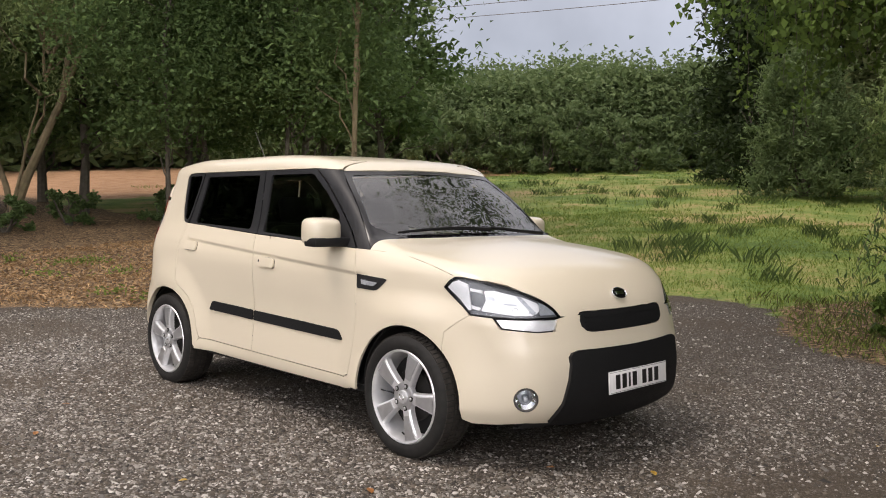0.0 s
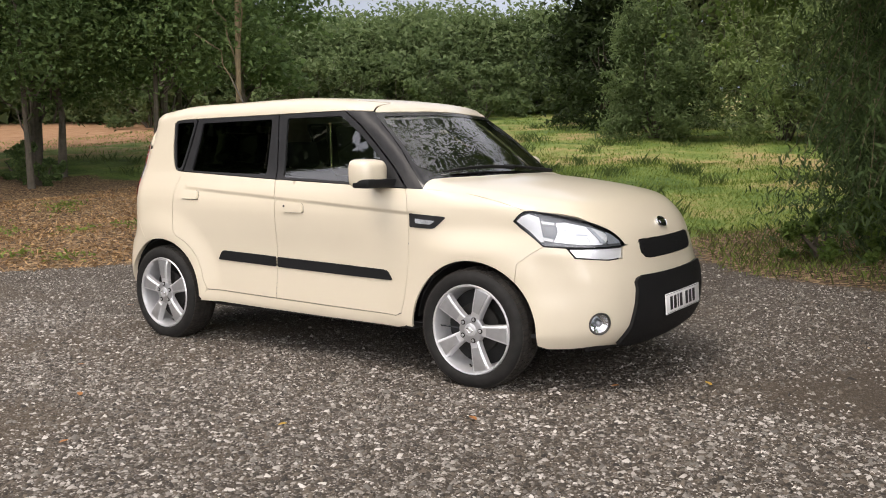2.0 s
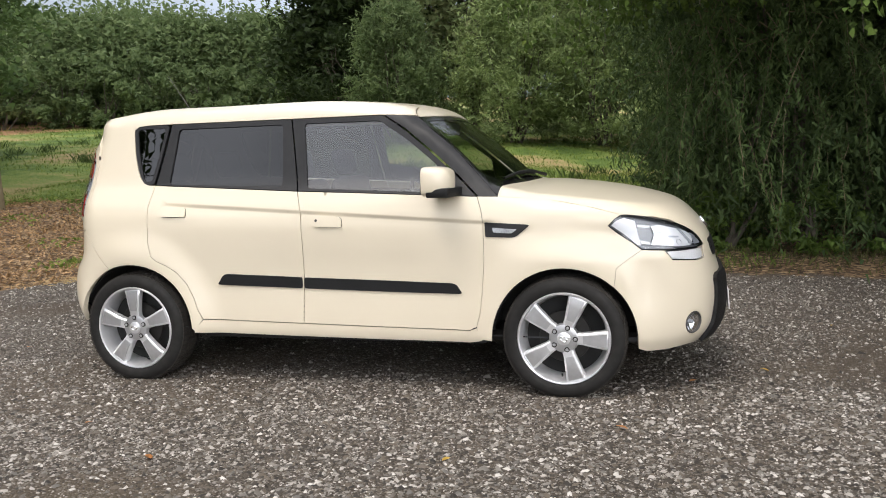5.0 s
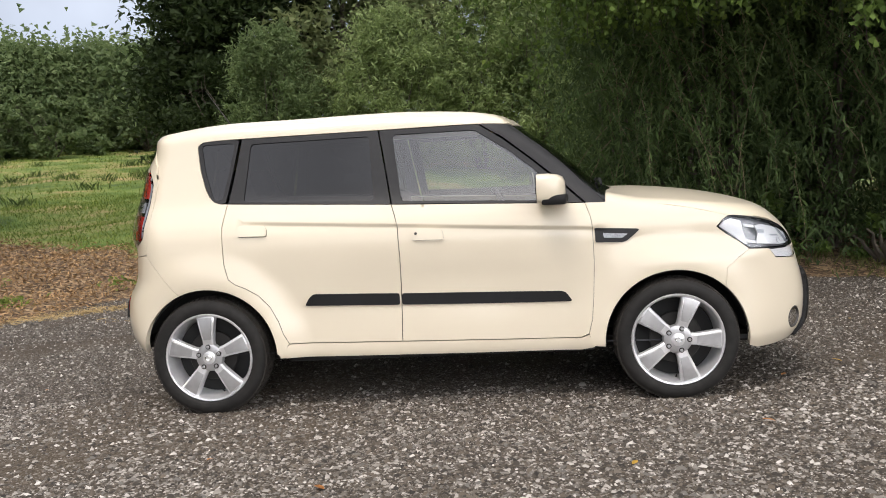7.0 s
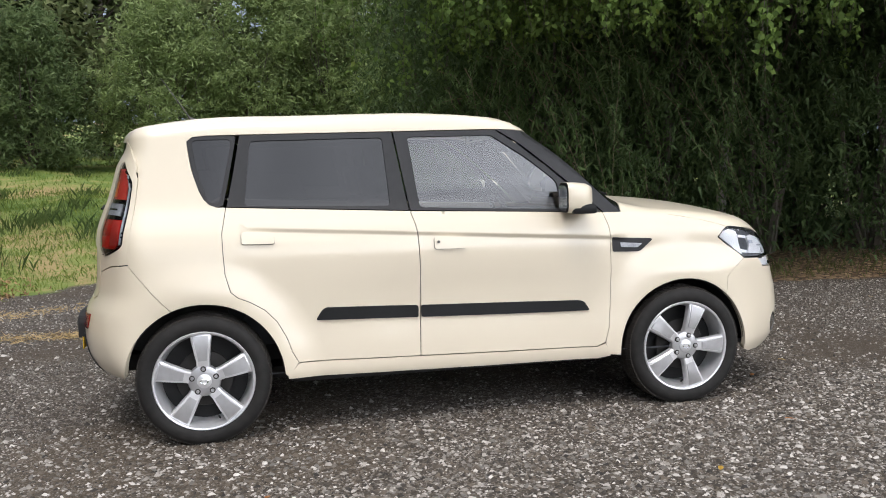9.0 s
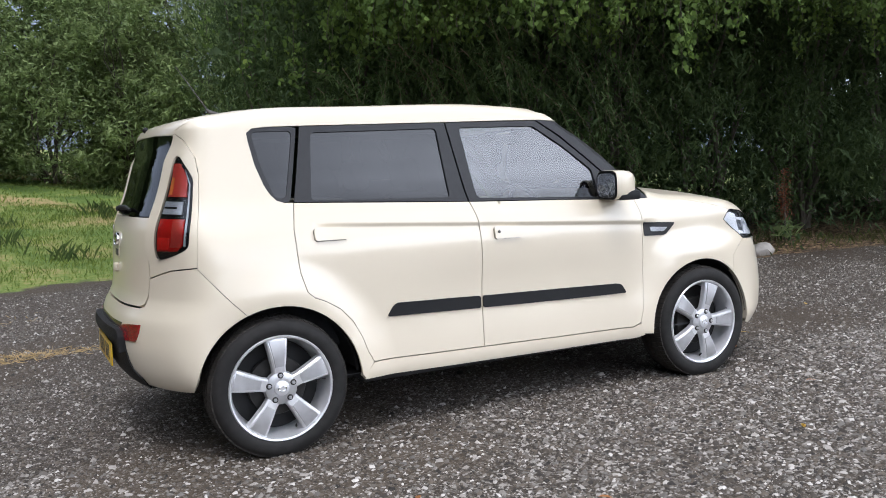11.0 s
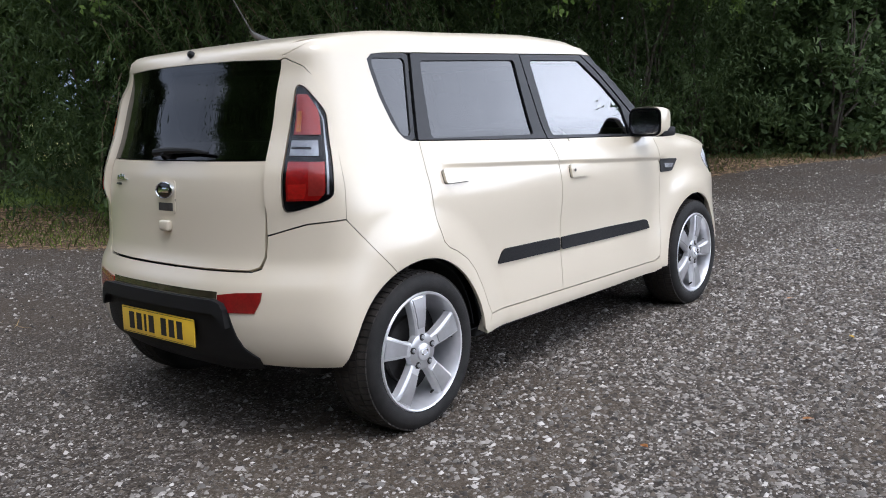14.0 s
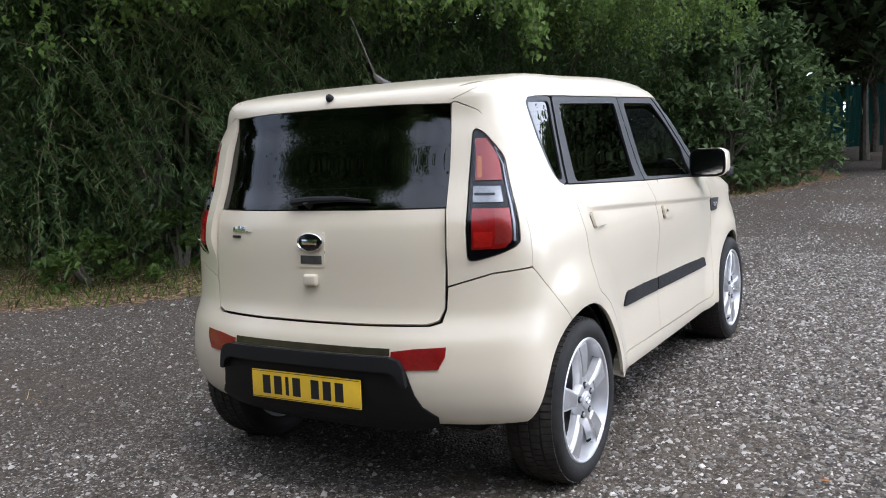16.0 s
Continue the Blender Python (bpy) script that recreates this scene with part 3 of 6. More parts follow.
full = B_TOP + other(B_TOP, S_NOSE)[1:] + other(B_LOW, S_NOSE)[0:-1] + B_LOW
GRILLE = fronts([(0.0, 0.764), (0.20, 0.764), (0.345, 0.763), (0.362, 0.752), (0.358, 0.72), (0.325, 0.694), (0.28, 0.688), (0.15, 0.686), (0.0, 0.685)])
GRILLE = GRILLE + other(GRILLE, S_NOSE)[1:-1]
skin_part("front_bumper", PAINT, car, outline=full, holes=[GRILLE, FOG, [(2 * S_NOSE - s, z) for s, z in reversed(FOG)]], gap=0.0012, depth=0.03, grid=0.032)
MOUTH = fronts([(0.0, 0.786), (0.20, 0.786), (0.340, 0.785), (0.358, 0.770), (0.354, 0.722), (0.325, 0.697), (0.28, 0.691), (0.15, 0.689), (0.0, 0.688)])
grille = skin_part("grille", BLACK, car, "black grille", outline=rounded(MOUTH + other(MOUTH, S_NOSE)[1:-1], 0.012, 3), gap=0, offset=0.003, depth=0.025, grid=0.02)[0]
for z in (0.712, 0.737, 0.762):
    q = fronts([(0.0, z + 0.004), (0.33, z + 0.004), (0.33, z - 0.004), (0.0, z - 0.004)])
    skin_part("grille_slat", BLACK, grille, outline=q + other(q, S_NOSE)[1:-1], gap=0, offset=0.006, depth=0.004, grid=0.05)
CLAD = fronts([(0.0, 0.603), (0.25, 0.606), (0.41, 0.608), (0.452, 0.598), (0.470, 0.578), (0.466, 0.545), (0.478, 0.47), (0.500, 0.36), (0.528, 0.262), (0.40, 0.24), (0.0, 0.225)])
skin_part("bumper_insert", BLACK, car, "black plastic lower bumper", outline=CLAD + other(CLAD, S_NOSE)[1:-1], gap=0, offset=0.020, depth=0.05, crown=0.012)
CHIN = fronts([(0.0, 0.235), (0.45, 0.245), (0.60, 0.255), (0.60, 0.185), (0.0, 0.165)])
skin_part("chin", UNDER, car, outline=CHIN + other(CHIN, S_NOSE)[1:-1], gap=0, offset=-0.03, depth=0.05)

# tail
R_TOP = sides([(-1.50, 0.760), (-1.575, 0.852), (-1.605, 0.893)]) + tails([(0.70, 0.880), (0.62, 0.857), (0.556, 0.838), (0.552, 0.76), (0.540, 0.715), (0.50, 0.703), (0.25, 0.700), (0.0, 0.699)])
R_LOW = tails([(0.0, 0.30), (0.30, 0.31), (0.50, 0.335)]) + sides([(-1.82, 0.345), (-1.74, 0.335), (-1.68, 0.335)]) + sides(arc(*REAR_ARCH, 176, 112, 12))
skin_part("rear_bumper", PAINT, car, outline=R_TOP + other(R_TOP, S_TAIL)[1:] + other(R_LOW, S_TAIL)[0:-1] + R_LOW, gap=0.0012, depth=0.03)
LID = tails([(0.0, 0.705), (0.25, 0.706), (0.49, 0.709), (0.530, 0.722), (0.546, 0.76), (0.551, 0.90), (0.547, 1.05), (0.541, 1.118), (0.25, 1.118), (0.0, 1.118)])
tailgate = skin_part("tailgate", PAINT, car, outline=LID + other(LID, S_TAIL)[1:-1], gap=0.002, depth=0.02)[0]
RG = tails([(0.0, 1.121), (0.30, 1.121), (0.541, 1.121), (0.536, 1.25), (0.527, 1.38), (0.516, 1.488), (0.30, 1.497), (0.0, 1.50)])
skin_part("rear_window", REARTINT, tailgate, "dark tinted rear glass", outline=RG + other(RG, S_TAIL)[1:-1], gap=0.001, depth=0.004, offset=-0.003)
rim_top = top_chart(np.array([(-1.6465 + 0.40 * y ** 3, -y) for y in (0.52, 0.42, 0.30, 0.15, 0.0)]))
SPOIL = tails([(0.0, 1.502), (0.30, 1.499), (0.514, 1.491), (0.535, 1.50)]) + sides([(-1.612, 1.505)]) + sides(SEAM[1:2]) + [(along(p[0], p[1]), p[2]) for p in rim_top]
skin_part("spoiler", PAINT, car, outline=SPOIL + other(SPOIL, S_TAIL)[1:-1], gap=-0.001, depth=0.02)
PANEL = tails([(0.553, 0.840), (0.62, 0.859), (0.70, 0.882)]) + sides([(-1.602, 0.895), (-1.589, 1.02), (-1.561, 1.18), (-1.545, 1.30), (-1.549, 1.385), (-1.582, 1.462), (-1.612, 1.502)]) + tails([(0.535, 1.4985), (0.519, 1.4895), (0.530, 1.38), (0.539, 1.25), (0.546, 1.10), (0.554, 0.95)])
LAMP = tails([(0.624, 0.926), (0.68, 0.938), (0.735, 0.956)]) + sides([(-1.632, 0.982), (-1.608, 1.10), (-1.582, 1.22), (-1.570, 1.285), (-1.584, 1.325)]) + tails([(0.632, 1.375), (0.612, 1.388), (0.604, 1.375), (0.609, 1.20), (0.618, 1.05)])
LAMP = rounded(LAMP, 0.022, 3)
panel = skin_part("tail_lamp_panel", PAINT, car, mirror=True, outline=PANEL, holes=[LAMP], gap=0.0026, depth=0.045, grid=0.02, swell=True)

# ---- wheels ----
HUB_Z, TYRE_R, FACE = 0.316, 0.323, 0.868


def wheel(x, side, turn):
    w = new("wheel")
    w.parent = car
    w.matrix_basis = Matrix.Translation((x, side * FACE, HUB_Z)) @ (Matrix.Identity(4) if side < 0 else pose(0, 0, 0, 0, 0, 180)) @ pose(0, 0, 0, 0, turn, 0)
    # the outer face looks along -y
    bm = bmesh.new()
    R = TYRE_R
    lathe(bm, [(0.236, 0.018), (0.243, 0.004), (0.252, -0.004), (0.270, -0.009), (0.292, -0.008), (0.306, 0.000), (0.315, 0.010), (R - 0.003, 0.022), (R, 0.040), (R + 0.001, 0.10), (R, 0.175), (R - 0.006, 0.195), (0.300, 0.212), (0.27, 0.217), (0.236, 0.20)], 96)
    tyre = part("tyre", bm, RUBBER, w, "black tyre with dusty tread")
    # tread blocks round the shoulder
    bm = bmesh.new()
    for i in range(72):
        a = 2 * math.pi * i / 72
        for y0, y1, da in ((0.012, 0.052, 0.0), (0.060, 0.096, 0.03), (0.104, 0.140, 0.0), (0.150, 0.188, 0.03)):
            vs = []
            for r in (R - 0.004, R + 0.005):
                for aa, yy in ((0.006, y0), (0.074, y0), (0.082, y1), (0.014, y1)):
                    t = a + aa + da
                    rr = r - (0.006 if (yy == y0 and y0 < 0.02) or yy > 0.18 else 0)
                    vs.append(bm.verts.new((rr * math.cos(t), yy, rr * math.sin(t))))
            for f in ((4, 5, 6, 7), (0, 1, 5, 4), (1, 2, 6, 5), (2, 3, 7, 6), (3, 0, 4, 7)):
                bm.faces.new([vs[k] for k in f])
    bmesh.ops.recalc_face_normals(bm, faces=bm.faces)
    part("tread", bm, TREAD, w, "dusty tread blocks")
    bm = bmesh.new()
    lathe(bm, [(0.243, 0.020), (0.246, 0.010), (0.246, 0.002), (0.241, -0.004), (0.234, -0.002), (0.229, 0.010), (0.224, 0.03), (0.218, 0.06), (0.205, 0.15), (0.215, 0.20), (0.236, 0.20)], 96)
    rim = part("rim", bm, ALLOY, w)
    for k in range(5):
        a0 = 2 * math.pi * k / 5 + math.pi / 2
        # a wide spoke, flat on its face, that flares towards the rim
        bm = bmesh.new()
        rows = [(0.030, 0.026, 0.012), (0.060, 0.027, 0.0085), (0.095, 0.0275, 0.006), (0.140, 0.035, 0.003), (0.190, 0.043, 0.004), (0.226, 0.050, 0.008), (0.234, 0.052, 0.014)]
        prev = None
        for r, h, y in rows:
            sec = []
            for t, dy in ((-h - 0.006, 0.034), (-h - 0.002, 0.006), (-h + 0.005, 0.0), (h - 0.005, 0.0), (h + 0.002, 0.006), (h + 0.006, 0.034)):
                sec.append(bm.verts.new((r * math.cos(a0) - t * math.sin(a0), y + dy, r * math.sin(a0) + t * math.cos(a0))))
            if prev:
                for i in range(5):
                    bm.faces.new((prev[i], prev[i + 1], sec[i + 1], sec[i]))
            prev = sec
        bmesh.ops.recalc_face_normals(bm, faces=bm.faces)
        spoke = part("spoke", bm, ALLOY, w)
        # raised plate on the spoke
        bm = bmesh.new()
        vs = []
        for r, h, y in ((0.100, 0.021, 0.0040), (0.140, 0.026, 0.0012), (0.190, 0.034, 0.0020), (0.222, 0.040, 0.0055)):
            vs.append([bm.verts.new((r * math.cos(a0) - t * math.sin(a0), y + d, r * math.sin(a0) + t * math.cos(a0))) for t, d in ((-h, 0.004), (-h + 0.002, -0.003), (h - 0.002, -0.003), (h, 0.004))])
        for p, q in zip(vs, vs[1:]):
            for i in range(3):
                bm.faces.new((p[i], p[i + 1], q[i + 1], q[i]))
        bm.faces.new(vs[0])
        bmesh.ops.recalc_face_normals(bm, faces=bm.faces)
        part("spoke_plate", bm, SATIN, w)
    bm = bmesh.new()
    lathe(bm, [(0.0001, -0.006), (0.028, -0.006), (0.034, -0.003), (0.036, 0.008)], 32)
    bmesh.ops.remove_doubles(bm, verts=bm.verts, dist=0.0002)
    part("hub_cap", bm, ALLOY, w, "round cap with an oval emblem")
    bm = bmesh.new()
    ring = lathe(bm, [(0.015, -0.0065), (0.018, -0.0080), (0.021, -0.0065)], 28)
    for v in bm.verts:
        v.co.z *= 0.62
    part("emblem", bm, CHROME, w)
    bm = bmesh.new()
    lathe(bm, [(0.034, 0.005), (0.064, 0.0045), (0.074, 0.009), (0.080, 0.03)], 48)
    part("hub_face", bm, SATIN, w)
    for k in range(5):
        a = 2 * math.pi * k / 5 + math.pi / 2
        bm = bmesh.new()
        lathe(bm, [(0.0001, 0.0020), (0.0125, 0.0015), (0.0140, 0.0030), (0.0140, 0.010)], 18, centre=(0.060 * math.cos(a), 0, 0.060 * math.sin(a)))
        part("nut_recess", bm, DARKIRON, w)
        bm = bmesh.new()
        lathe(bm, [(0.0001, -0.005), (0.0065, -0.005), (0.0088, -0.002), (0.0088, 0.010)], 6, centre=(0.060 * math.cos(a), 0, 0.060 * math.sin(a)))
        part("lug_nut", bm, SATIN, w, smooth=False)
    bm = bmesh.new()
    lathe(bm, [(0.02, 0.075), (0.135, 0.075), (0.138, 0.08), (0.138, 0.095), (0.02, 0.095)], 48)
    part("brake_disc", bm, DARKIRON, w)
    bm = bmesh.new()
    lathe(bm, [(0.02, 0.11), (0.21, 0.12), (0.212, 0.19), (0.02, 0.20)], 40)
    part("wheel_back", bm, UNDER, w)
    bm = bmesh.new()
    tube(bm, [(0.205 * math.cos(5.0), 0.03, 0.205 * math.sin(5.0)), (0.190 * math.cos(5.0), 0.012, 0.190 * math.sin(5.0))], [0.005, 0.004], 8)
    part("valve", bm, BLACK, w)
    return w


wheel(1.275, -1, 20), wheel(-1.275, -1, -2)
wheel(1.275, 1, 40), wheel(-1.275, 1, 20)

# wheel houses and floor
for (cx, cz, r), turn_ in ((FRONT_ARCH, 170), (REAR_ARCH, 157)):
    for side in (-1, 1):
        bm = bmesh.new()
        prev = None
        for i in range(25):
            a = radians(4 + turn_ * i / 24)
            row = [bm.verts.new((cx + (r - d) * math.cos(a), side * y, cz + (r - d) * math.sin(a))) for y, d in ((0.822, 0.004), (0.82, 0.006), (0.81, -0.012), (0.55, -0.015), (0.55, 0.25))]
            if prev:
                for k in range(4):
                    bm.faces.new((prev[k], prev[k + 1], row[k + 1], row[k]))
            prev = row
        bmesh.ops.recalc_face_normals(bm, faces=bm.faces)
        part("wheel_arch_liner", bm, UNDER, car)
bm = bmesh.new()
box(bm, (-1.55, -0.55, 0.23), (1.75, 0.55, 0.30), 0.02)
box(bm, (-0.85, -0.80, 0.26), (0.85, 0.80, 0.31), 0.02)
box(bm, (-1.80, -0.45, 0.30), (-1.2, 0.45, 0.40), 0.03)
part("floor_pan", bm, UNDER, car, "dark underbody")
INNER = [(s, z) for s, z in ((S_TAIL + 0.01, 0.33), (S_TAIL + 0.01, 1.08), (-1.15, 1.11), (0.80, 1.03), (0.95, 1.0), (1.25, 0.93), (FRONT + 0.5, 0.80), (S_NOSE - 0.01, 0.72), (S_NOSE - 0.01, 0.24), (0.9, 0.30), (-0.9, 0.32))]
skin_part("inner_lining", CLOTH, car, mirror=True, outline=INNER, gap=0, offset=-0.05, depth=0, grid=0.08,
          holes=[arc(1.275, 0.305, 0.42, 0, 180, 14) + [(0.86, 0.31)], arc(-1.27, 0.325, 0.42, 0, 180, 14)])

# ---- lamps ----
def span(poly, z, a, b):
    """Places across an outline at one height, from its inner edge to its outer one."""
    q = [(p[0] + (z - p[1]) / (r[1] - p[1]) * (r[0] - p[0])) for p, r in zip(poly, poly[1:] + poly[:1]) if (p[1] > z) != (r[1] > z)]
    lo, hi = min(q), max(q)
    return (lo + (hi - lo) * a, z), (lo + (hi - lo) * b, z)


def band(poly, z0, z1, a, b, n=6):
    zs = np.linspace(z0, z1, n)
    left = [span(poly, z, a, b) for z in zs]
    return [p[0] for p in left] + [p[1] for p in reversed(left)]


HEAD = sides([(1.503, 0.90), (1.535, 0.937), (1.565, 0.957), (1.60, 0.957), (1.70, 0.942)]) + fronts([(0.618, 0.896), (0.53, 0.847), (0.495, 0.814), (0.470, 0.774), (0.50, 0.766), (0.60, 0.765), (0.70, 0.768)]) + sides([(1.672, 0.777), (1.62, 0.815), (1.545, 0.865)])
heads = skin_part("headlamp", SMOKE, car, "clear headlamp with a black surround", mirror=True, outline=HEAD, gap=0.001, offset=-0.022, depth=0.02)
IND = sides([(1.521, 0.900), (1.548, 0.928), (1.585, 0.942), (1.640, 0.925), (1.652, 0.87), (1.672, 0.80), (1.655, 0.800), (1.60, 0.845)])
BEAM = sides([(1.722, 0.893), (1.76, 0.900)]) + fronts([(0.618, 0.868), (0.575, 0.846), (0.552, 0.824), (0.580, 0.796), (0.61, 0.783), (0.68, 0.784)]) + sides([(1.722, 0.80), (1.738, 0.85)])
LINK = sides([(1.652, 0.905), (1.715, 0.897), (1.718, 0.883), (1.655, 0.890)])
LINK2 = sides([(1.665, 0.825), (1.718, 0.815), (1.718, 0.800), (1.672, 0.808)])
for q, mt in ((IND, LAMPWHITE), (BEAM, FACET), (LINK, LAMPWHITE), (LINK2, LAMPWHITE)):
    for made, h in zip(skin_part("reflector", mt, car, mirror=True, outline=q, gap=0, offset=-0.012, depth=0.012, grid=0.02), heads):
        made.parent = h
# smoked corner, dark slots and a small lamp within the reflector
for nm, mt, q in (("smoked_corner", CLEARLAMP, fronts([(0.560, 0.846), (0.530, 0.828), (0.498, 0.796), (0.496, 0.784), (0.575, 0.783)])), ("slot", CLEARLAMP, fronts([(0.705, 0.842), (0.660, 0.836), (0.660, 0.828), (0.705, 0.833)])),
                  ("slot", CLEARLAMP, fronts([(0.612, 0.812), (0.590, 0.800), (0.600, 0.788), (0.622, 0.795)])), ("slot", CLEARLAMP, sides([(1.735, 0.872), (1.775, 0.868), (1.775, 0.850), (1.74, 0.852)]))):
    for made, h in zip(skin_part(nm, mt, car, mirror=True, outline=q, gap=0, offset=-0.0095, depth=0.008, grid=0.012), heads):
        made.parent = h
m = on_skin(fronts([(0.672, 0.806)])[0], -0.012)
for h, mm in zip(heads, (m, flipped(m))):
    bm = bmesh.new()
    lathe(bm, [(0.018, -0.003), (0.017, 0.003), (0.014, 0.003), (0.012, -0.004), (0.0001, -0.006)], 24, 'z')
    part("bulb_cup", bm, SATIN, h, m=mm)
for made, h in zip(skin_part("lamp_divider", CLEARLAMP, car, mirror=True, outline=fronts([(0.648, 0.872), (0.632, 0.872), (0.585, 0.790), (0.605, 0.788)]), gap=0, offset=-0.008, depth=0.01, grid=0.015), heads):
    made.parent = h
for made, h in zip(skin_part("lens", LENS, car, "clear lens", mirror=True, outline=HEAD, gap=0.003, offset=-0.002, depth=0), heads):
    made.parent = h
RIMH = shrink(HEAD, 0.006)
for made, h in zip(skin_part("lamp_rim", GLOSSBLACK, car, mirror=True, outline=HEAD, holes=[RIMH], gap=0.001, offset=-0.001, depth=0.02, grid=0.02), heads):
    made.parent = h
LOWER = fronts([(0.494, 0.760), (0.518, 0.709), (0.60, 0.704), (0.728, 0.719), (0.742, 0.763), (0.60, 0.762)])
low_lamps = skin_part("side_lamp", FACET, car, "clear lamp below the headlamp", mirror=True, outline=LOWER, gap=0.002, offset=-0.010, depth=0.02, grid=0.02)
for made, h in zip(skin_part("lens", LENS, car, mirror=True, outline=LOWER, gap=0.003, offset=0.001, depth=0.006, grid=0.02), low_lamps):
    made.parent = h

# fog lamps, badge, plate
for m in (fog, flipped(fog)):
    f = new("fog_lamp")
    f.parent, f.matrix_basis = car, m
    bm = bmesh.new()
    lathe(bm, [(0.070, -0.016), (0.060, -0.010), (0.057, -0.003), (0.054, -0.002), (0.050, -0.005), (0.048, -0.02)], 36, 'z')
    part("bezel", bm, DULL, f)
    bm = bmesh.new()
    lathe(bm, [(0.0001, -0.045), (0.025, -0.038), (0.049, -0.014)], 32, 'z')
    part("reflector", bm, CHROME, f)
    bm = bmesh.new()
    lathe(bm, [(0.0001, -0.001), (0.025, -0.003), (0.050, -0.009)], 32, 'z')
    part("lens", bm, LENS, f)
    bm = bmesh.new()
    lathe(bm, [(0.0001, -0.014), (0.011, -0.016), (0.012, -0.036)], 16, 'z')
    part("bulb", bm, CLEARLAMP, f)


def badge(m, name="badge"):
    b_ = new(name)
    b_.parent, b_.matrix_basis = car, m
    bm = bmesh.new()
    lathe(bm, [(0.0001, 0.006), (0.050, 0.006), (0.058, 0.004), (0.060, -0.004)], 40, 'z')
    for v in bm.verts:
        v.co.y *= 0.56
    part("disc", bm, GLOSSBLACK, b_, "black oval disc")
    bm = bmesh.new()
    lathe(bm, [(0.054, 0.006), (0.057, 0.009), (0.061, 0.007), (0.062, -0.003)], 40, 'z')
    for v in bm.verts:
        v.co.y *= 0.56
    part("ring", bm, CHROME, b_, "chrome ring")
    bm = bmesh.new()
    box(bm, (-0.036, -0.010, 0.005), (0.036, 0.010, 0.009), 0.001)
    part("bar", bm, CHROME, b_, "chrome bar")
    return b_


badge(on_skin(fronts([(0.0, 0.856)])[0], 0.004))
badge(on_skin((S_TAIL, 1.0), 0.006))


def plate(m, face, wide=0.52, high=0.111):
    p = new("number_plate")
    p.parent, p.matrix_basis = car, m
    bm = bmesh.new()
    box(bm, (-wide / 2, -high / 2, -0.004), (wide / 2, high / 2, 0.003), 0.002)
    part("backing", bm, face, p)
    # plain bars in place of characters
    x = -0.205
    for i in range(7):
        w_ = 0.016 if i == 2 else 0.038
        bm = bmesh.new()
        box(bm, (x, -0.036, 0.0025), (x + w_, 0.036, 0.0038))
        part("bar", bm, INK, p, smooth=False)
        x += w_ + 0.0185 + (0.032 if i == 3 else 0)
    bm = bmesh.new()
    for a, b_ in (((-wide / 2 + 0.004, high / 2 - 0.006), (wide / 2 - 0.004, high / 2 - 0.004)), ((-wide / 2 + 0.004, -high / 2 + 0.004), (wide / 2 - 0.004, -high / 2 + 0.006))):
        box(bm, (*a, 0.0025), (*b_, 0.0034))
    part("border", bm, INK, p, smooth=False)
    return p


plate(placed((2.128, 0, 0.435), (1, 0, 0.06)), WHITEP)
plate(placed((-1.928, 0, 0.458), (-1, 0, 0.03)), YELLOW)

# tail lamps
HOUS = skin_part("tail_lamp", GLOSSBLACK, car, "tall red and clear tail lamp in a black frame", mirror=True, swell=True, outline=LAMP, gap=0.001, offset=-0.006, depth=0.02, grid=0.02)
for z0, z1, a, b_, m_, nm, up in ((1.203, 1.352, 0.13, 0.82, PINKLENS, "pale_lens", 0.001), (1.127, 1.184, 0.09, 0.74, CLEARLAMP, "reversing_lens", 0.001), (0.968, 1.108, 0.08, 0.85, REDLENS, "red_lens", 0.001), (0.990, 1.325, 0.875, 0.935, CLEARLAMP, "clear_strip", 0.0),
                              (1.212, 1.290, 0.18, 0.32, AMBER, "amber_lens", 0.004), (0.985, 1.105, 0.52, 0.84, PINKLENS, "outer_lens", 0.003), (0.975, 1.030, 0.12, 0.48, BRIGHTRED, "bright_lens", 0.004), (1.150, 1.160, 0.12, 0.58, GLOSSBLACK, "lens_rib", 0.003)):
    for made, h in zip(skin_part(nm, m_, car, mirror=True, swell=True, outline=band(LAMP, z0, z1, a, b_), gap=0.001, offset=up, depth=0.010, grid=0.015), HOUS):
        made.parent = h
for made, h in zip(skin_part("lens", LENS, car, mirror=True, swell=True, outline=LAMP, gap=0.006, offset=0.008, depth=0.008, grid=0.025), HOUS):
    made.parent = h

# rear bumper's inserts
CLADR = tails([(0.0, 0.552), (0.25, 0.552), (0.405, 0.552), (0.430, 0.545), (0.455, 0.46), (0.475, 0.415), (0.52, 0.372), (0.50, 0.325), (0.30, 0.285), (0.0, 0.28)])
skin_part("bumper_insert", BLACK, car, "black plastic rear bumper insert", outline=CLADR + other(CLADR, S_TAIL)[1:-1], gap=0, offset=0.006, depth=0.05)
LIP = tails([(0.0, 0.600), (0.25, 0.600), (0.375, 0.599), (0.408, 0.588), (0.426, 0.562), (0.436, 0.500), (0.418, 0.500), (0.400, 0.536), (0.375, 0.548), (0.25, 0.550), (0.0, 0.550)])
skin_part("bumper_lip", BLACK, car, "black plastic lip", outline=LIP + other(LIP, S_TAIL)[1:-1], gap=0, offset=0.034, depth=0.06, crown=0.006, grid=0.025)
skin_part("reflector", REFLRED, car, "dark red reflector", mirror=True, outline=tails([(0.372, 0.618), (0.372, 0.560), (0.42, 0.552), (0.545, 0.556), (0.568, 0.600), (0.570, 0.636), (0.46, 0.630)]), gap=0.001, offset=0.005, depth=0.012, grid=0.02)
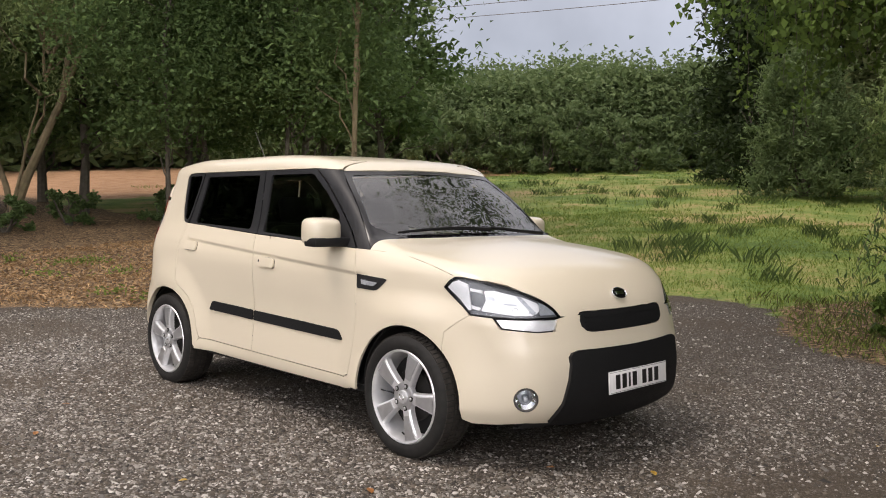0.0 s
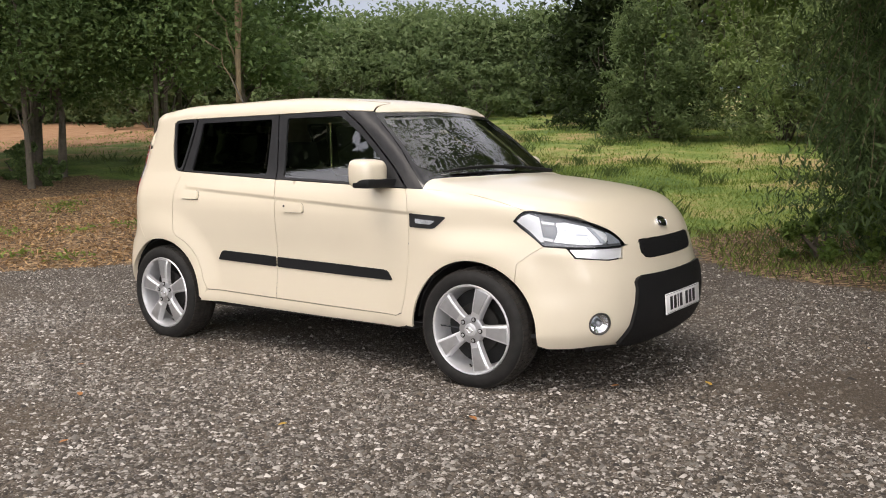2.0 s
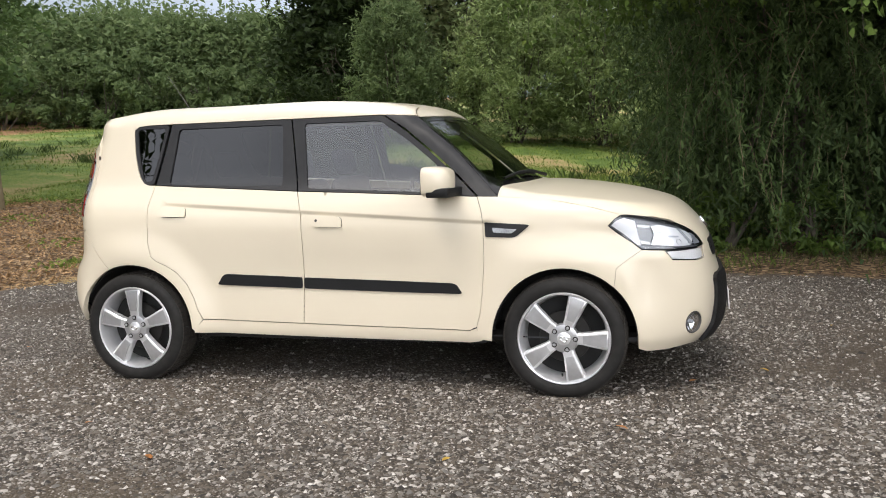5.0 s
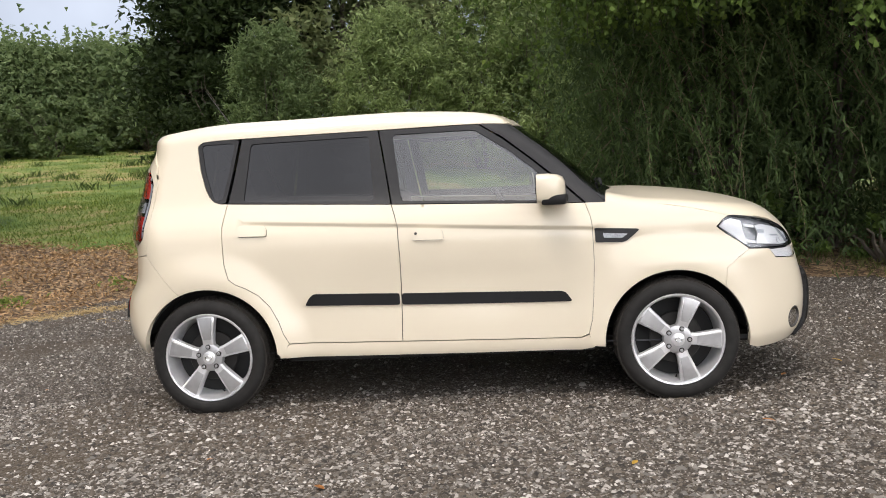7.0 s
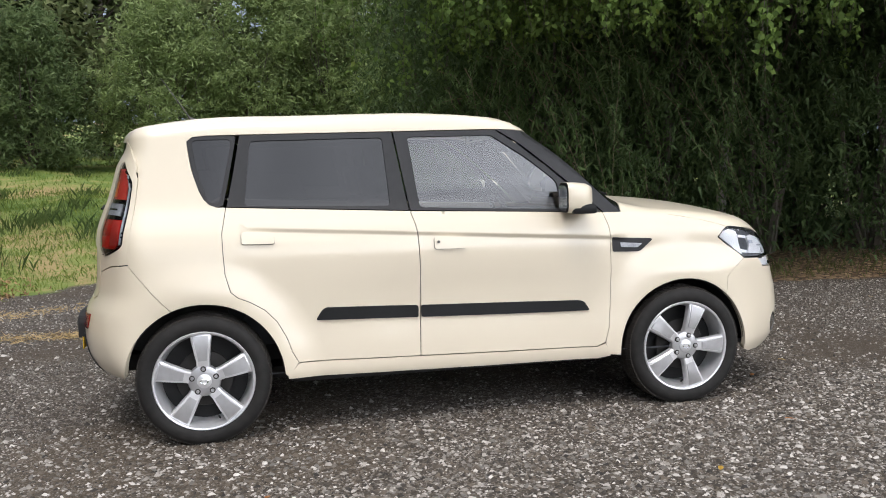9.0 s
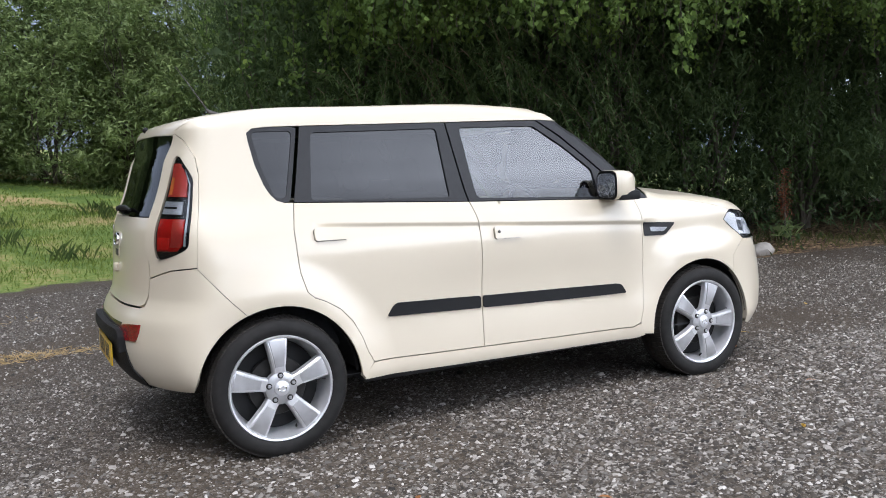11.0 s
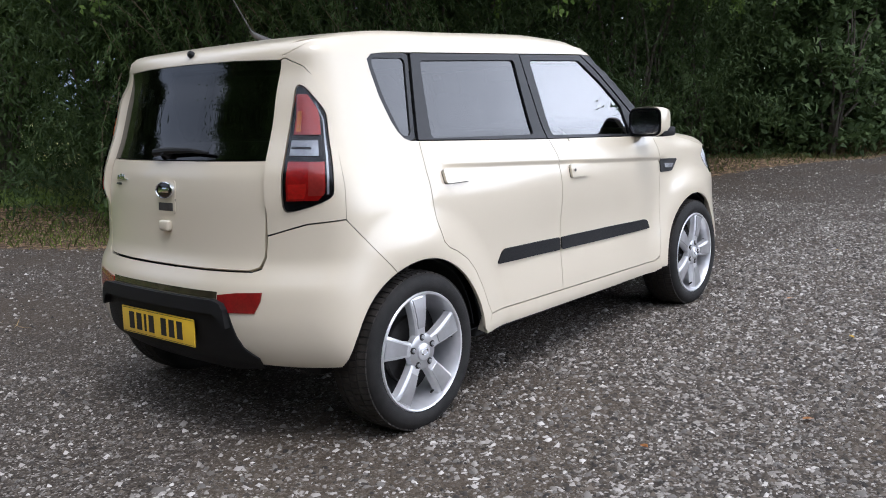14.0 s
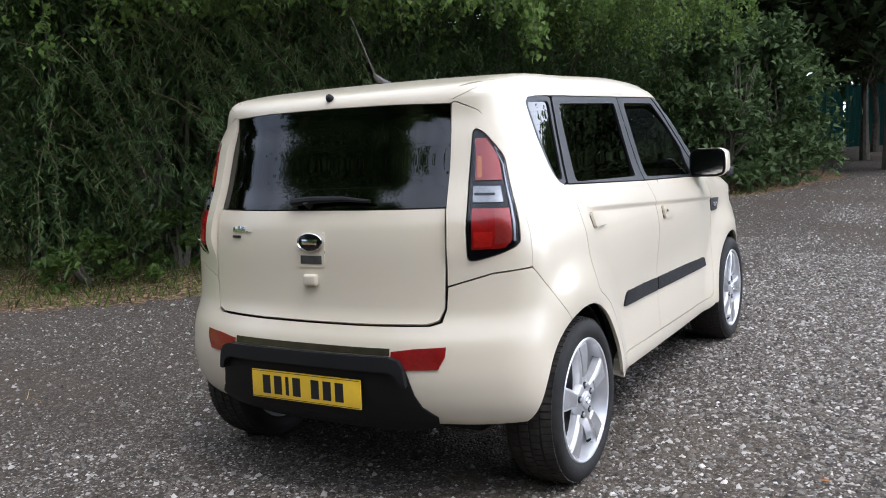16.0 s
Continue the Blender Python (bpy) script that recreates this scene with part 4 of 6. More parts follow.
STRIP = tails([(0.0, 0.628), (0.20, 0.628), (0.366, 0.628), (0.366, 0.602), (0.20, 0.603), (0.0, 0.603)])
skin_part("bumper_strip", OLIVE, car, "dark glossy strip", outline=STRIP + other(STRIP, S_TAIL)[1:-1], gap=0, offset=0.003, depth=0.01, grid=0.03)
# tailgate fittings
Q = rounded(tails([(0.064, 1.040), (0.064, 0.905)]) + other(tails([(0.064, 1.040), (0.064, 0.905)]), S_TAIL), 0.02)
skin_part("handle_surround", PAINT, tailgate, outline=Q, gap=0, offset=0.003, depth=0.006, grid=0.015)
Q = tails([(0.05, 0.950), (0.05, 0.918)])
skin_part("handle_recess", DULL, tailgate, "dark grip recess", outline=Q + other(Q, S_TAIL), gap=0, offset=0.0045, depth=0.003, grid=0.02)
m = on_skin((S_TAIL, 0.858), 0.0)
bm = bmesh.new()
box(bm, (-0.032, -0.022, -0.004), (0.032, 0.022, 0.022), 0.010, 3)
part("lock_boss", bm, PAINT, tailgate, m=m)
m = on_skin(tails([(0.372, 1.045)])[0], 0.0)
m = flipped(m)
script = new("model_badge")
script.parent, script.matrix_basis = car, m
for x0, x1, y0, y1, mt in ((-0.055, -0.028, -0.012, 0.006, CHROME), (-0.024, 0.000, -0.012, 0.012, CHROME), (0.004, 0.022, -0.012, 0.010, CHROME), (0.026, 0.060, -0.012, -0.007, CHROME), (-0.055, -0.005, -0.036, -0.026, INK)):
    bm = bmesh.new()
    box(bm, (x0, y0, 0.0), (x1, y1, 0.004), 0.001)
    part("bar", bm, mt, script)
# rear wiper
bm = bmesh.new()
wp = [round_chart(np.array([(2 * S_TAIL - s_ if y_ > 0 else s_, z_)]))[0] for y_, (s_, z_) in zip((0.10, 0.0, -0.14, -0.26), tails([(0.10, 1.150), (0.0, 1.158), (0.14, 1.160), (0.26, 1.150)]))]
tube(bm, [tuple(p + np.array((-0.022, 0, 0))) for p in wp], [0.016, 0.014, 0.010, 0.006], 8)
tube(bm, [tuple(wp[1] + np.array((-0.03, 0.03, -0.0))), tuple(wp[1] + np.array((0.01, 0.03, -0.03)))], 0.018, 10)
part("rear_wiper", bm, BLACK, tailgate, "black rear wiper")
bm = bmesh.new()
lathe(bm, [(0.0001, 0.016), (0.010, 0.014), (0.015, 0.006), (0.016, -0.004)], 16, 'z')
part("washer_jet", bm, BLACK, car, m=Matrix.Translation((-1.652, 0.0, 1.541)) @ pose(0, 0, 0, 0, -50, 0))
# aerial
bm = bmesh.new()
tube(bm, [(-1.335, 0, 1.645), (-1.41, 0, 1.76), (-1.48, 0, 1.865)], [0.004, 0.003, 0.0022], 6)
part("aerial_mast", bm, DULL, car)
bm = bmesh.new()
tube(bm, [(-1.24, 0, 1.600), (-1.29, 0, 1.616), (-1.328, 0, 1.635), (-1.34, 0, 1.647)], [0.018, 0.016, 0.010, 0.005], 10)
part("aerial_base", bm, DULL, car)

# ---- side fittings ----
MOLD = [(-0.722, 0.579), (-0.690, 0.628), (-0.668, 0.641), (-0.198, 0.624), (-0.198, 0.561)]
MOLD2 = [(-0.184, 0.561), (-0.184, 0.623), (0.670, 0.600), (0.700, 0.592), (0.733, 0.542), (0.30, 0.548)]
for q, dd_ in ((MOLD, rear_door), (MOLD2, front_door)):
    for made, h in zip(skin_part("rubbing_strip", BLACK, car, "black plastic rubbing strip", mirror=True, outline=rounded(sides(q), 0.012, 3), gap=0, offset=0.008, depth=0.012, crown=0.008, grid=0.015), dd_):
        made.parent = h
for q, dd_ in (([(-1.069, 0.972), (-1.069, 1.022), (-1.055, 1.030), (-0.93, 1.026), (-0.912, 1.012), (-0.909, 0.968)], rear_door), ([(-0.108, 0.908), (-0.108, 0.962), (-0.094, 0.970), (0.038, 0.964), (0.055, 0.952), (0.060, 0.906)], front_door)):
    for made, h in zip(skin_part("handle", PAINT, car, "cream door handle", mirror=True, outline=rounded(sides(q), 0.012, 3), gap=0, offset=0.014, depth=0.020, crown=0.008, grid=0.012), dd_):
        made.parent = h
    for made, h in zip(skin_part("handle_shadow_gap", TRIM, car, mirror=True, outline=shrink(rounded(sides(q), 0.012, 3), -0.0012), gap=0, offset=0.0025, depth=0.003, grid=0.02), dd_):
        made.parent = h
bm = bmesh.new()
lathe(bm, [(0.0001, 0.0025), (0.007, 0.0025), (0.008, 0)], 14, 'z')
part("keyhole", bm, DULL, front_door[0], m=on_skin(sides([(-0.088, 0.942)])[0], 0.022))
MARK = [(0.862, 0.928), (1.085, 0.913), (1.100, 0.908), (1.030, 0.850), (1.010, 0.845), (0.866, 0.850)]
marks = skin_part("side_vent", TRIM, car, "black vent with a clear side repeater", mirror=True, outline=rounded(sides(MARK), 0.008, 3), gap=0, offset=0.005, depth=0.008, grid=0.02)
for made, h in zip(skin_part("repeater", CLEARLAMP, car, "clear side repeater", mirror=True, outline=rounded(sides([(0.905, 0.899), (1.035, 0.889), (1.005, 0.868), (0.91, 0.874)]), 0.006, 3), gap=0, offset=0.010, depth=0.006, grid=0.02), marks):
    made.parent = h

# mirrors
def mirror_unit(side):
    m_ = new("door_mirror")
    m_.parent = car
    m_.matrix_basis = Matrix.Translation((0.635, side * 0.905, 1.148)) @ pose(0, 0, 0, 0, 0, side * 6)
    bm = bmesh.new()
    for v in bmesh.ops.create_grid(bm, x_segments=1, y_segments=1, size=0.5)["verts"]:
        bm.verts.remove(v)
    prof = [(-0.062, 0.97, 1.0), (-0.045, 1.0, 1.02), (0.0, 1.0, 1.0), (0.04, 0.90, 0.92), (0.068, 0.68, 0.74), (0.080, 0.34, 0.42)]
    rings = []
    for x, ky, kz in prof:
        ring = []
        for i in range(28):
            a = 2 * math.pi * i / 28
            c, s__ = math.cos(a), math.sin(a)
            ring.append(bm.verts.new((x, 0.105 * ky * math.copysign(abs(c) ** 0.45, c), 0.076 * kz * math.copysign(abs(s__) ** 0.5, s__) + (0.004 if s__ > 0 else 0))))
        rings.append(ring)
    for p, q in zip(rings, rings[1:]):
        for i in range(28):
            bm.faces.new((p[i], p[(i + 1) % 28], q[(i + 1) % 28], q[i]))
    bm.faces.new(rings[-1])
    bmesh.ops.recalc_face_normals(bm, faces=bm.faces)
    part("shell", bm, PAINT, m_)
    for nm, k, x, mt, lab in (("bezel", 1.0, -0.064, BLACK, ""), ("mirror_glass", 0.88, -0.068, CHROME, "mirror glass")):
        bm = bmesh.new()
        q = []
        for i in range(28):
            a = 2 * math.pi * i / 28
            c, s__ = math.cos(a), math.sin(a)
            q.append(bm.verts.new((x, 0.103 * k * math.copysign(abs(c) ** 0.45, c), 0.074 * k * math.copysign(abs(s__) ** 0.5, s__))))
        bm.faces.new(q)
        bmesh.ops.solidify(bm, geom=bm.faces[:], thickness=0.003)
        part(nm, bm, mt, m_, lab, smooth=False)
    bm = bmesh.new()
    box(bm, (-0.050, -0.10, -0.080), (0.078, 0.10, -0.030), 0.012)
    for v in bm.verts:
        v.co.x += 0.010
        if v.co.y * side < -0.03:
            v.co.y += -side * 0.07
    part("foot", bm, BLACK, m_, "black plastic foot")
    return m_


mirror_unit(-1), mirror_unit(1)

# front wipers, lying at the foot of the screen
for a_, b_ in (((0.985, 0.10), (0.93, -0.60)), ((0.985, 0.60), (0.965, 0.02))):
    pts = top_chart(np.array([(a_[0] + (b_[0] - a_[0]) * t_, a_[1] + (b_[1] - a_[1]) * t_) for t_ in np.linspace(0, 1, 7)]))
    bm = bmesh.new()
    tube(bm, [tuple(p + np.array((0, 0, 0.022))) for p in pts], [0.013, 0.012, 0.011, 0.010, 0.009, 0.008, 0.006], 6)
    part("wiper", bm, BLACK, car, "black windscreen wiper")

# ---- cabin ----
def seat(x, y, wide=0.50, bench=False):
    s_ = new("rear_bench" if bench else "seat")
    s_.parent = car
    bm = bmesh.new()
    box(bm, (x - 0.24, y - wide / 2, 0.42), (x + 0.26, y + wide / 2, 0.60), 0.05, 3)
    part("cushion", bm, CLOTH, s_)
    bm = bmesh.new()
    box(bm, (-0.07, y - wide / 2 + 0.02, 0.0), (0.07, y + wide / 2 - 0.02, 0.62), 0.05, 3)
    part("backrest", bm, CLOTH, s_, m=Matrix.Translation((x - 0.22, 0, 0.55)) @ pose(0, 0, 0, 0, -14, 0))
    for yy in ((y,) if not bench else (y - 0.34, y + 0.34)):
        bm = bmesh.new()
        box(bm, (-0.05, yy - 0.13, 0.64), (0.04, yy + 0.13, 0.82), 0.04, 3)
        part("headrest", bm, GREYCLOTH, s_, m=Matrix.Translation((x - 0.22, 0, 0.55)) @ pose(0, 0, 0, 0, -14, 0))


seat(0.02, -0.37), seat(0.02, 0.37), seat(-0.85, 0.0, 1.24, True)
bm = bmesh.new()
box(bm, (0.55, -0.68, 0.72), (0.98, 0.68, 1.045), 0.06, 3)
box(bm, (0.47, -0.60, 0.90), (0.62, -0.16, 1.075), 0.05, 3)
part("dashboard", bm, DASH, car, "dark plastic dashboard")
bm = bmesh.new()
rings = lathe(bm, [(0.185 + 0.014 * math.cos(a), 0.014 * math.sin(a)) for a in np.linspace(0, 2 * math.pi, 9)[:-1]], 36, 'x', closed=True)
box(bm, (-0.02, -0.17, -0.03), (0.01, 0.17, 0.03), 0.01)
box(bm, (-0.02, -0.07, -0.06), (0.02, 0.07, 0.06), 0.02)
part("steering_wheel", bm, DASH, car, m=Matrix.Translation((0.42, -0.37, 0.98)) @ pose(0, 0, 0, 0, -24, 0))
bm = bmesh.new()
box(bm, (-0.015, -0.12, -0.035), (0.015, 0.12, 0.035), 0.012)
part("interior_mirror", bm, DASH, car, m=Matrix.Translation((0.50, 0.0, 1.44)))
ROOF_IN = [(-1.5, 0.0), (-1.5, -0.50), (-0.5, -0.57), (0.35, -0.55), (0.46, 0.0)]
skin_part("headliner", LINER, car, "pale headliner", outline=ROOF_IN + [(x, -y) for x, y in reversed(ROOF_IN[1:-1])], chart=top_chart, gap=0, offset=-0.045, depth=0, grid=0.12)

# ---- ground ----
EDGE = [(-40, -9.0), (-12, -3.0), (-8, -1.2), (-6.5, -0.3), (-5.7, 0.6), (-5.2, 1.8), (-4.5, 3.4), (-3.7, 5.0), (-2.6, 6.6), (-1.3, 7.3), (-0.2, 6.7), (0.5, 5.3), (1.4, 4.15), (2.6, 3.65), (4.0, 3.4), (6.0, 3.1), (8.0, 2.8), (10, 2.2), (12.5, 1.2), (15.0, 0.4), (17.5, 0.1), (21, 1.2), (34, 4.0), (60, 9), (60, -40), (-40, -40)]
LITTER = [(-40, -12), (-12, -4.5), (-8, -2.2), (-6.5, -1.3), (-5.0, 0.6), (-4.2, 2.5), (-3.4, 4.6), (-4.6, 6.6), (-6.2, 8.2), (-9.5, 9.5), (-14, 9.5), (-20, 8), (-40, 9)]


BANK = [(0.1, 8.6), (-0.3, 6.6), (0.2, 5.0), (1.2, 3.7), (2.6, 3.2), (4.0, 3.0), (6.0, 2.7), (8.0, 2.4), (10, 1.8), (12.5, 0.8), (15.0, 0.0), (17.5, -0.3), (22, 0.9), (34, 4.5), (34, 12), (10, 9), (2.2, 9.5)]


def rise(x, y):
    """The land climbs gently behind the car."""
    d = -0.6 * x + 0.8 * y
    h = 0.064 * np.maximum(0, d - 6.0 + 3.0 * np.exp(-np.maximum(0, d) / 6)) * step((d - 4.5) / 5)
    h = h * step((14 - x) / 10)
    # and more steeply up the far side of the field
    h = h + 0.026 * np.clip(y - 10, 0, 60) * step((4 - x) / 8)
    return h


def lumps(x, y, s=1.0):
    return s * (0.012 * np.sin(1.7 * x + 0.6 * y) + 0.010 * np.sin(0.9 * y - 1.3 * x + 1.2) + 0.006 * np.sin(3.1 * x - 2.3 * y))


def dirt(x, y):
    """Where the stones are trodden into bare brown dirt: above nought."""
    a = np.sin(1.15 * x + 0.9 * np.sin(1.7 * y) + 1.0) * np.sin(1.5 * y - 0.5 * x + 0.8 * np.sin(1.2 * x))
    return a + 0.45 * np.sin(3.3 * x - 2.1 * y + 0.6) * np.sin(2.9 * y + 1.4 * x) - 0.30


def signed(p, poly):
    d = near_edge(p, poly)
    return np.where(inside(p, poly), d, -d)


def ground_z(x, y):
    x, y = np.asarray(x, float), np.asarray(y, float)
    p = np.stack([x.ravel(), y.ravel()], 1)
    g = signed(p, EDGE).reshape(x.shape)
    rough_land = step(-g / 1.2)
    near = step((np.hypot(x, y) - 2.2) / 3)
    return rise(x, y) + lumps(x, y, 1.0) * near * (1 + 2 * rough_land) + 0.03 * step(-g / 0.5)


def ground_material():
    m = bpy.data.materials.new("ground")
    n, l, b = nodes_of(m)
    co = n.new("ShaderNodeTexCoord")
    at = n.new("ShaderNodeAttribute")
    at.attribute_name = "zone"
    sep = n.new("ShaderNodeSeparateColor")
    l.new(at.outputs["Color"], sep.inputs[0])

    def noise_(scale, detail=4, rough=0.5):
        q = n.new("ShaderNodeTexNoise")
        q.inputs["Scale"].default_value, q.inputs["Detail"].default_value, q.inputs["Roughness"].default_value = scale, detail, rough
        l.new(co.outputs["Object"], q.inputs["Vector"])
        return q

    def cells(scale, out="Color"):
        q = n.new("ShaderNodeTexVoronoi")
        q.inputs["Scale"].default_value = scale
        l.new(co.outputs["Object"], q.inputs["Vector"])
        return q

    def mix(a, b_, f):
        q = n.new("ShaderNodeMix")
        q.data_type = 'RGBA'
        for s_, v in ((6, a), (7, b_), (0, f)):
            if isinstance(v, (tuple, float)):
                q.inputs[s_].default_value = v if isinstance(v, float) else (*v, 1)
            else:
                l.new(v, q.inputs[s_])
        return q.outputs[2]

    def mathn(op, a, b_=None):
        q = n.new("ShaderNodeMath")
        q.operation = op
        for i, v in enumerate((a, b_)):
            if v is None:
                continue
            if isinstance(v, (int, float)):
                q.inputs[i].default_value = v
            else:
                l.new(v, q.inputs[i])
        return q.outputs[0]

    # gravel: small chips of grey, tan and pale stone in brown dust
    v1, v2 = cells(88), cells(48)
    s1 = n.new("ShaderNodeSeparateColor")
    l.new(v1.outputs["Color"], s1.inputs[0])
    s2 = n.new("ShaderNodeSeparateColor")
    l.new(v2.outputs["Color"], s2.inputs[0])
    stone = ramp(n, [(0.0, (0.014, 0.011, 0.009)), (0.28, (0.050, 0.040, 0.031)), (0.55, (0.105, 0.088, 0.069)), (0.80, (0.22, 0.197, 0.168)), (1.0, (0.46, 0.43, 0.39))])
    l.new(s1.outputs[0], stone.inputs[0])
    stone2 = ramp(n, [(0.0, (0.035, 0.030, 0.026)), (0.6, (0.095, 0.084, 0.073)), (1.0, (0.28, 0.26, 0.24))])
    l.new(s2.outputs[0], stone2.inputs[0])
    patch = noise_(1.1, 5, 0.6)
    fines = noise_(260, 3)
    dust = ramp(n, [(0.3, (0.060, 0.044, 0.028)), (0.7, (0.125, 0.096, 0.065))])
    l.new(fines.outputs[0], dust.inputs[0])
    tr = n.new("ShaderNodeAttribute")
    tr.attribute_name = "trodden"
    pr = ramp(n, [(0.40, (0, 0, 0)), (0.72, (1, 1, 1))])
    l.new(mathn('ADD', mathn('MULTIPLY', patch.outputs[0], 0.7), mathn('MULTIPLY', mathn('SUBTRACT', tr.outputs["Fac"], 0.3), 0.6)), pr.inputs[0])
    ge = mathn('GREATER_THAN', s2.outputs[1], 0.72)
    gravel = mix(stone.outputs[0], stone2.outputs[0], ge)
    # dust lies between the stones; crevice shade is painted into its dark tone
    ve = n.new("ShaderNodeTexVoronoi")
    ve.feature = 'DISTANCE_TO_EDGE'
    ve.inputs["Scale"].default_value = 88
    l.new(co.outputs["Object"], ve.inputs["Vector"])
    joint = ramp(n, [(0.04, (1, 1, 1)), (0.20, (0, 0, 0))])
    l.new(ve.outputs["Distance"], joint.inputs[0])
    shaded_grit = ramp(n, [(0.3, (0.026, 0.020, 0.014)), (0.7, (0.082, 0.063, 0.045))])
    l.new(fines.outputs[0], shaded_grit.inputs[0])
    gravel = mix(gravel, shaded_grit.outputs[0], mathn('MULTIPLY', joint.outputs[0], 0.9))
    gravel = mix(gravel, dust.outputs[0], mathn('MULTIPLY', pr.outputs[0], 0.5))
    # litter: straw and dead leaves
    v3 = cells(26)
    s3 = n.new("ShaderNodeSeparateColor")
    l.new(v3.outputs["Color"], s3.inputs[0])
    lit = ramp(n, [(0.0, (0.04, 0.026, 0.016)), (0.40, (0.12, 0.074, 0.040)), (0.75, (0.24, 0.155, 0.085)), (1.0, (0.42, 0.30, 0.17))])
    l.new(s3.outputs[0], lit.inputs[0])
    # grass: mown strips of green and dry straw
    gn, gb = noise_(0.35, 5, 0.65), noise_(14, 5, 0.7)
    ga = mathn('ADD', mathn('MULTIPLY', gn.outputs[0], 0.7), mathn('MULTIPLY', gb.outputs[0], 0.3))
    grass = ramp(n, [(0.38, (0.060, 0.105, 0.020)), (0.46, (0.125, 0.195, 0.036)), (0.525, (0.21, 0.255, 0.062)), (0.58, (0.37, 0.28, 0.13))])
    l.new(ga, grass.inputs[0])
    # bare tan soil of the far field
    tn = noise_(1.5, 5)
    tan = ramp(n, [(0.3, (0.28, 0.15, 0.075)), (0.7, (0.42, 0.25, 0.14))])
    l.new(tn.outputs[0], tan.inputs[0])
    wob = noise_(3.0, 4)

    def edge(ch):
        e = mathn('ADD', ch, mathn('MULTIPLY', mathn('SUBTRACT', wob.outputs[0], 0.5), 0.9))
        r = n.new("ShaderNodeMapRange")
        r.inputs[1].default_value, r.inputs[2].default_value = 0.42, 0.58
        l.new(e, r.inputs[0])
        return r.outputs[0]
    c = mix(grass.outputs[0], tan.outputs[0], edge(sep.outputs[2]))
    c = mix(c, lit.outputs[0], edge(sep.outputs[1]))
    # gravel darkened by the bank; under the trees it is painted-in tree shade
    dark_ground = ramp(n, [(0.35, (0.028, 0.021, 0.015)), (0.65, (0.075, 0.058, 0.043))])
    l.new(noise_(40, 5, 0.7).outputs[0], dark_ground.inputs[0])
    gravel = mix(gravel, dark_ground.outputs[0], mathn('MULTIPLY', edge(at.outputs["Alpha"]), 0.42))
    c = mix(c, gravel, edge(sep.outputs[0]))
    l.new(c, b.inputs["Base Color"])
    b.inputs["Roughness"].default_value = 0.85
    b.inputs["Specular IOR Level"].default_value = 0.3
    bp = n.new("ShaderNodeBump")
    bp.inputs["Strength"].default_value, bp.inputs["Distance"].default_value = 0.9, 0.012
    hgt = mathn('ADD', mathn('MULTIPLY', v1.outputs["Distance"], -0.8), mathn('MULTIPLY', fines.outputs[0], 0.3))
    l.new(hgt, bp.inputs["Height"]), l.new(bp.outputs[0], b.inputs["Normal"])
    return m


def axis_steps(fine_lo, fine_hi, stepf, far):
    out = list(np.arange(fine_lo, fine_hi, stepf))
    a, s_ = fine_hi, stepf
    while a < far:
        out.append(a)
        s_ *= 1.12
        a += s_
    b_, s_ = fine_lo, stepf
    lowv = []
    while b_ > -far:
        s_ *= 1.12
        b_ -= s_
        lowv.append(b_)
    return np.array(sorted(lowv) + out)


gx, gy = axis_steps(-9, 14, 0.19, 900), axis_steps(-5, 11, 0.19, 900)
GX, GY = np.meshgrid(gx, gy)
GZ = ground_z(GX, GY)
nx, ny = len(gx), len(gy)
gm = bpy.data.meshes.new("ground")
verts = np.stack([GX.ravel(), GY.ravel(), GZ.ravel()], 1)
ii = np.arange(nx * ny).reshape(ny, nx)
quads = np.stack([ii[:-1, :-1].ravel(), ii[:-1, 1:].ravel(), ii[1:, 1:].ravel(), ii[1:, :-1].ravel()], 1)


def quad_mesh(me, v, f):
    k = f.shape[1]
    me.vertices.add(len(v))
    me.vertices.foreach_set("co", np.asarray(v, np.float32).ravel())
    me.loops.add(f.size)
    me.loops.foreach_set("vertex_index", np.asarray(f, np.int32).ravel())
    me.polygons.add(len(f))
    me.polygons.foreach_set("loop_start", np.arange(0, f.size, k, dtype=np.int32))
    me.update(calc_edges=True)
    return me


quad_mesh(gm, verts, quads)
P2 = verts[:, :2]
zone = np.ones((len(verts), 4), np.float32)
zone[:, 0] = np.clip(0.5 + signed(P2, EDGE) / 0.8, 0, 1)
zone[:, 1] = np.clip(0.5 + np.maximum(signed(P2, LITTER), signed(P2, BANK)) / 1.6, 0, 1)
dd = -0.94 * P2[:, 0] + 0.34 * P2[:, 1]
lat = 0.34 * P2[:, 0] + 0.94 * P2[:, 1]
# the gravel is darker beside the bank
DARK_GRAVEL = [(-6.5, -1.2), (-4.6, 0.4), (-2.8, 1.5), (-1.2, 1.7), (0.6, 2.2), (1.5, 4.2), (-0.8, 8), (-6, 8)]
# outline of the canopy's shade, painted into the gravel colour
TREE_SHADE = [(2.7, -0.4), (3.6, -1.6), (5, -2.6), (8, -3), (14, -3.5), (40, -4), (40, 6), (20, 2), (12, 1.6), (6, 3.2), (3.4, 3.6), (2.5, 1.8)]
zone[:, 3] = np.clip(0.5 + np.maximum(signed(P2, DARK_GRAVEL), signed(P2, TREE_SHADE)) / 1.5, 0, 1)
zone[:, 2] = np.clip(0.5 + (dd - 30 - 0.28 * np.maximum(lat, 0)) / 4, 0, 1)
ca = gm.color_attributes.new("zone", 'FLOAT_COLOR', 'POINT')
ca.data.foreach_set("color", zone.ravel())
cd = gm.color_attributes.new("trodden", 'FLOAT_COLOR', 'POINT')
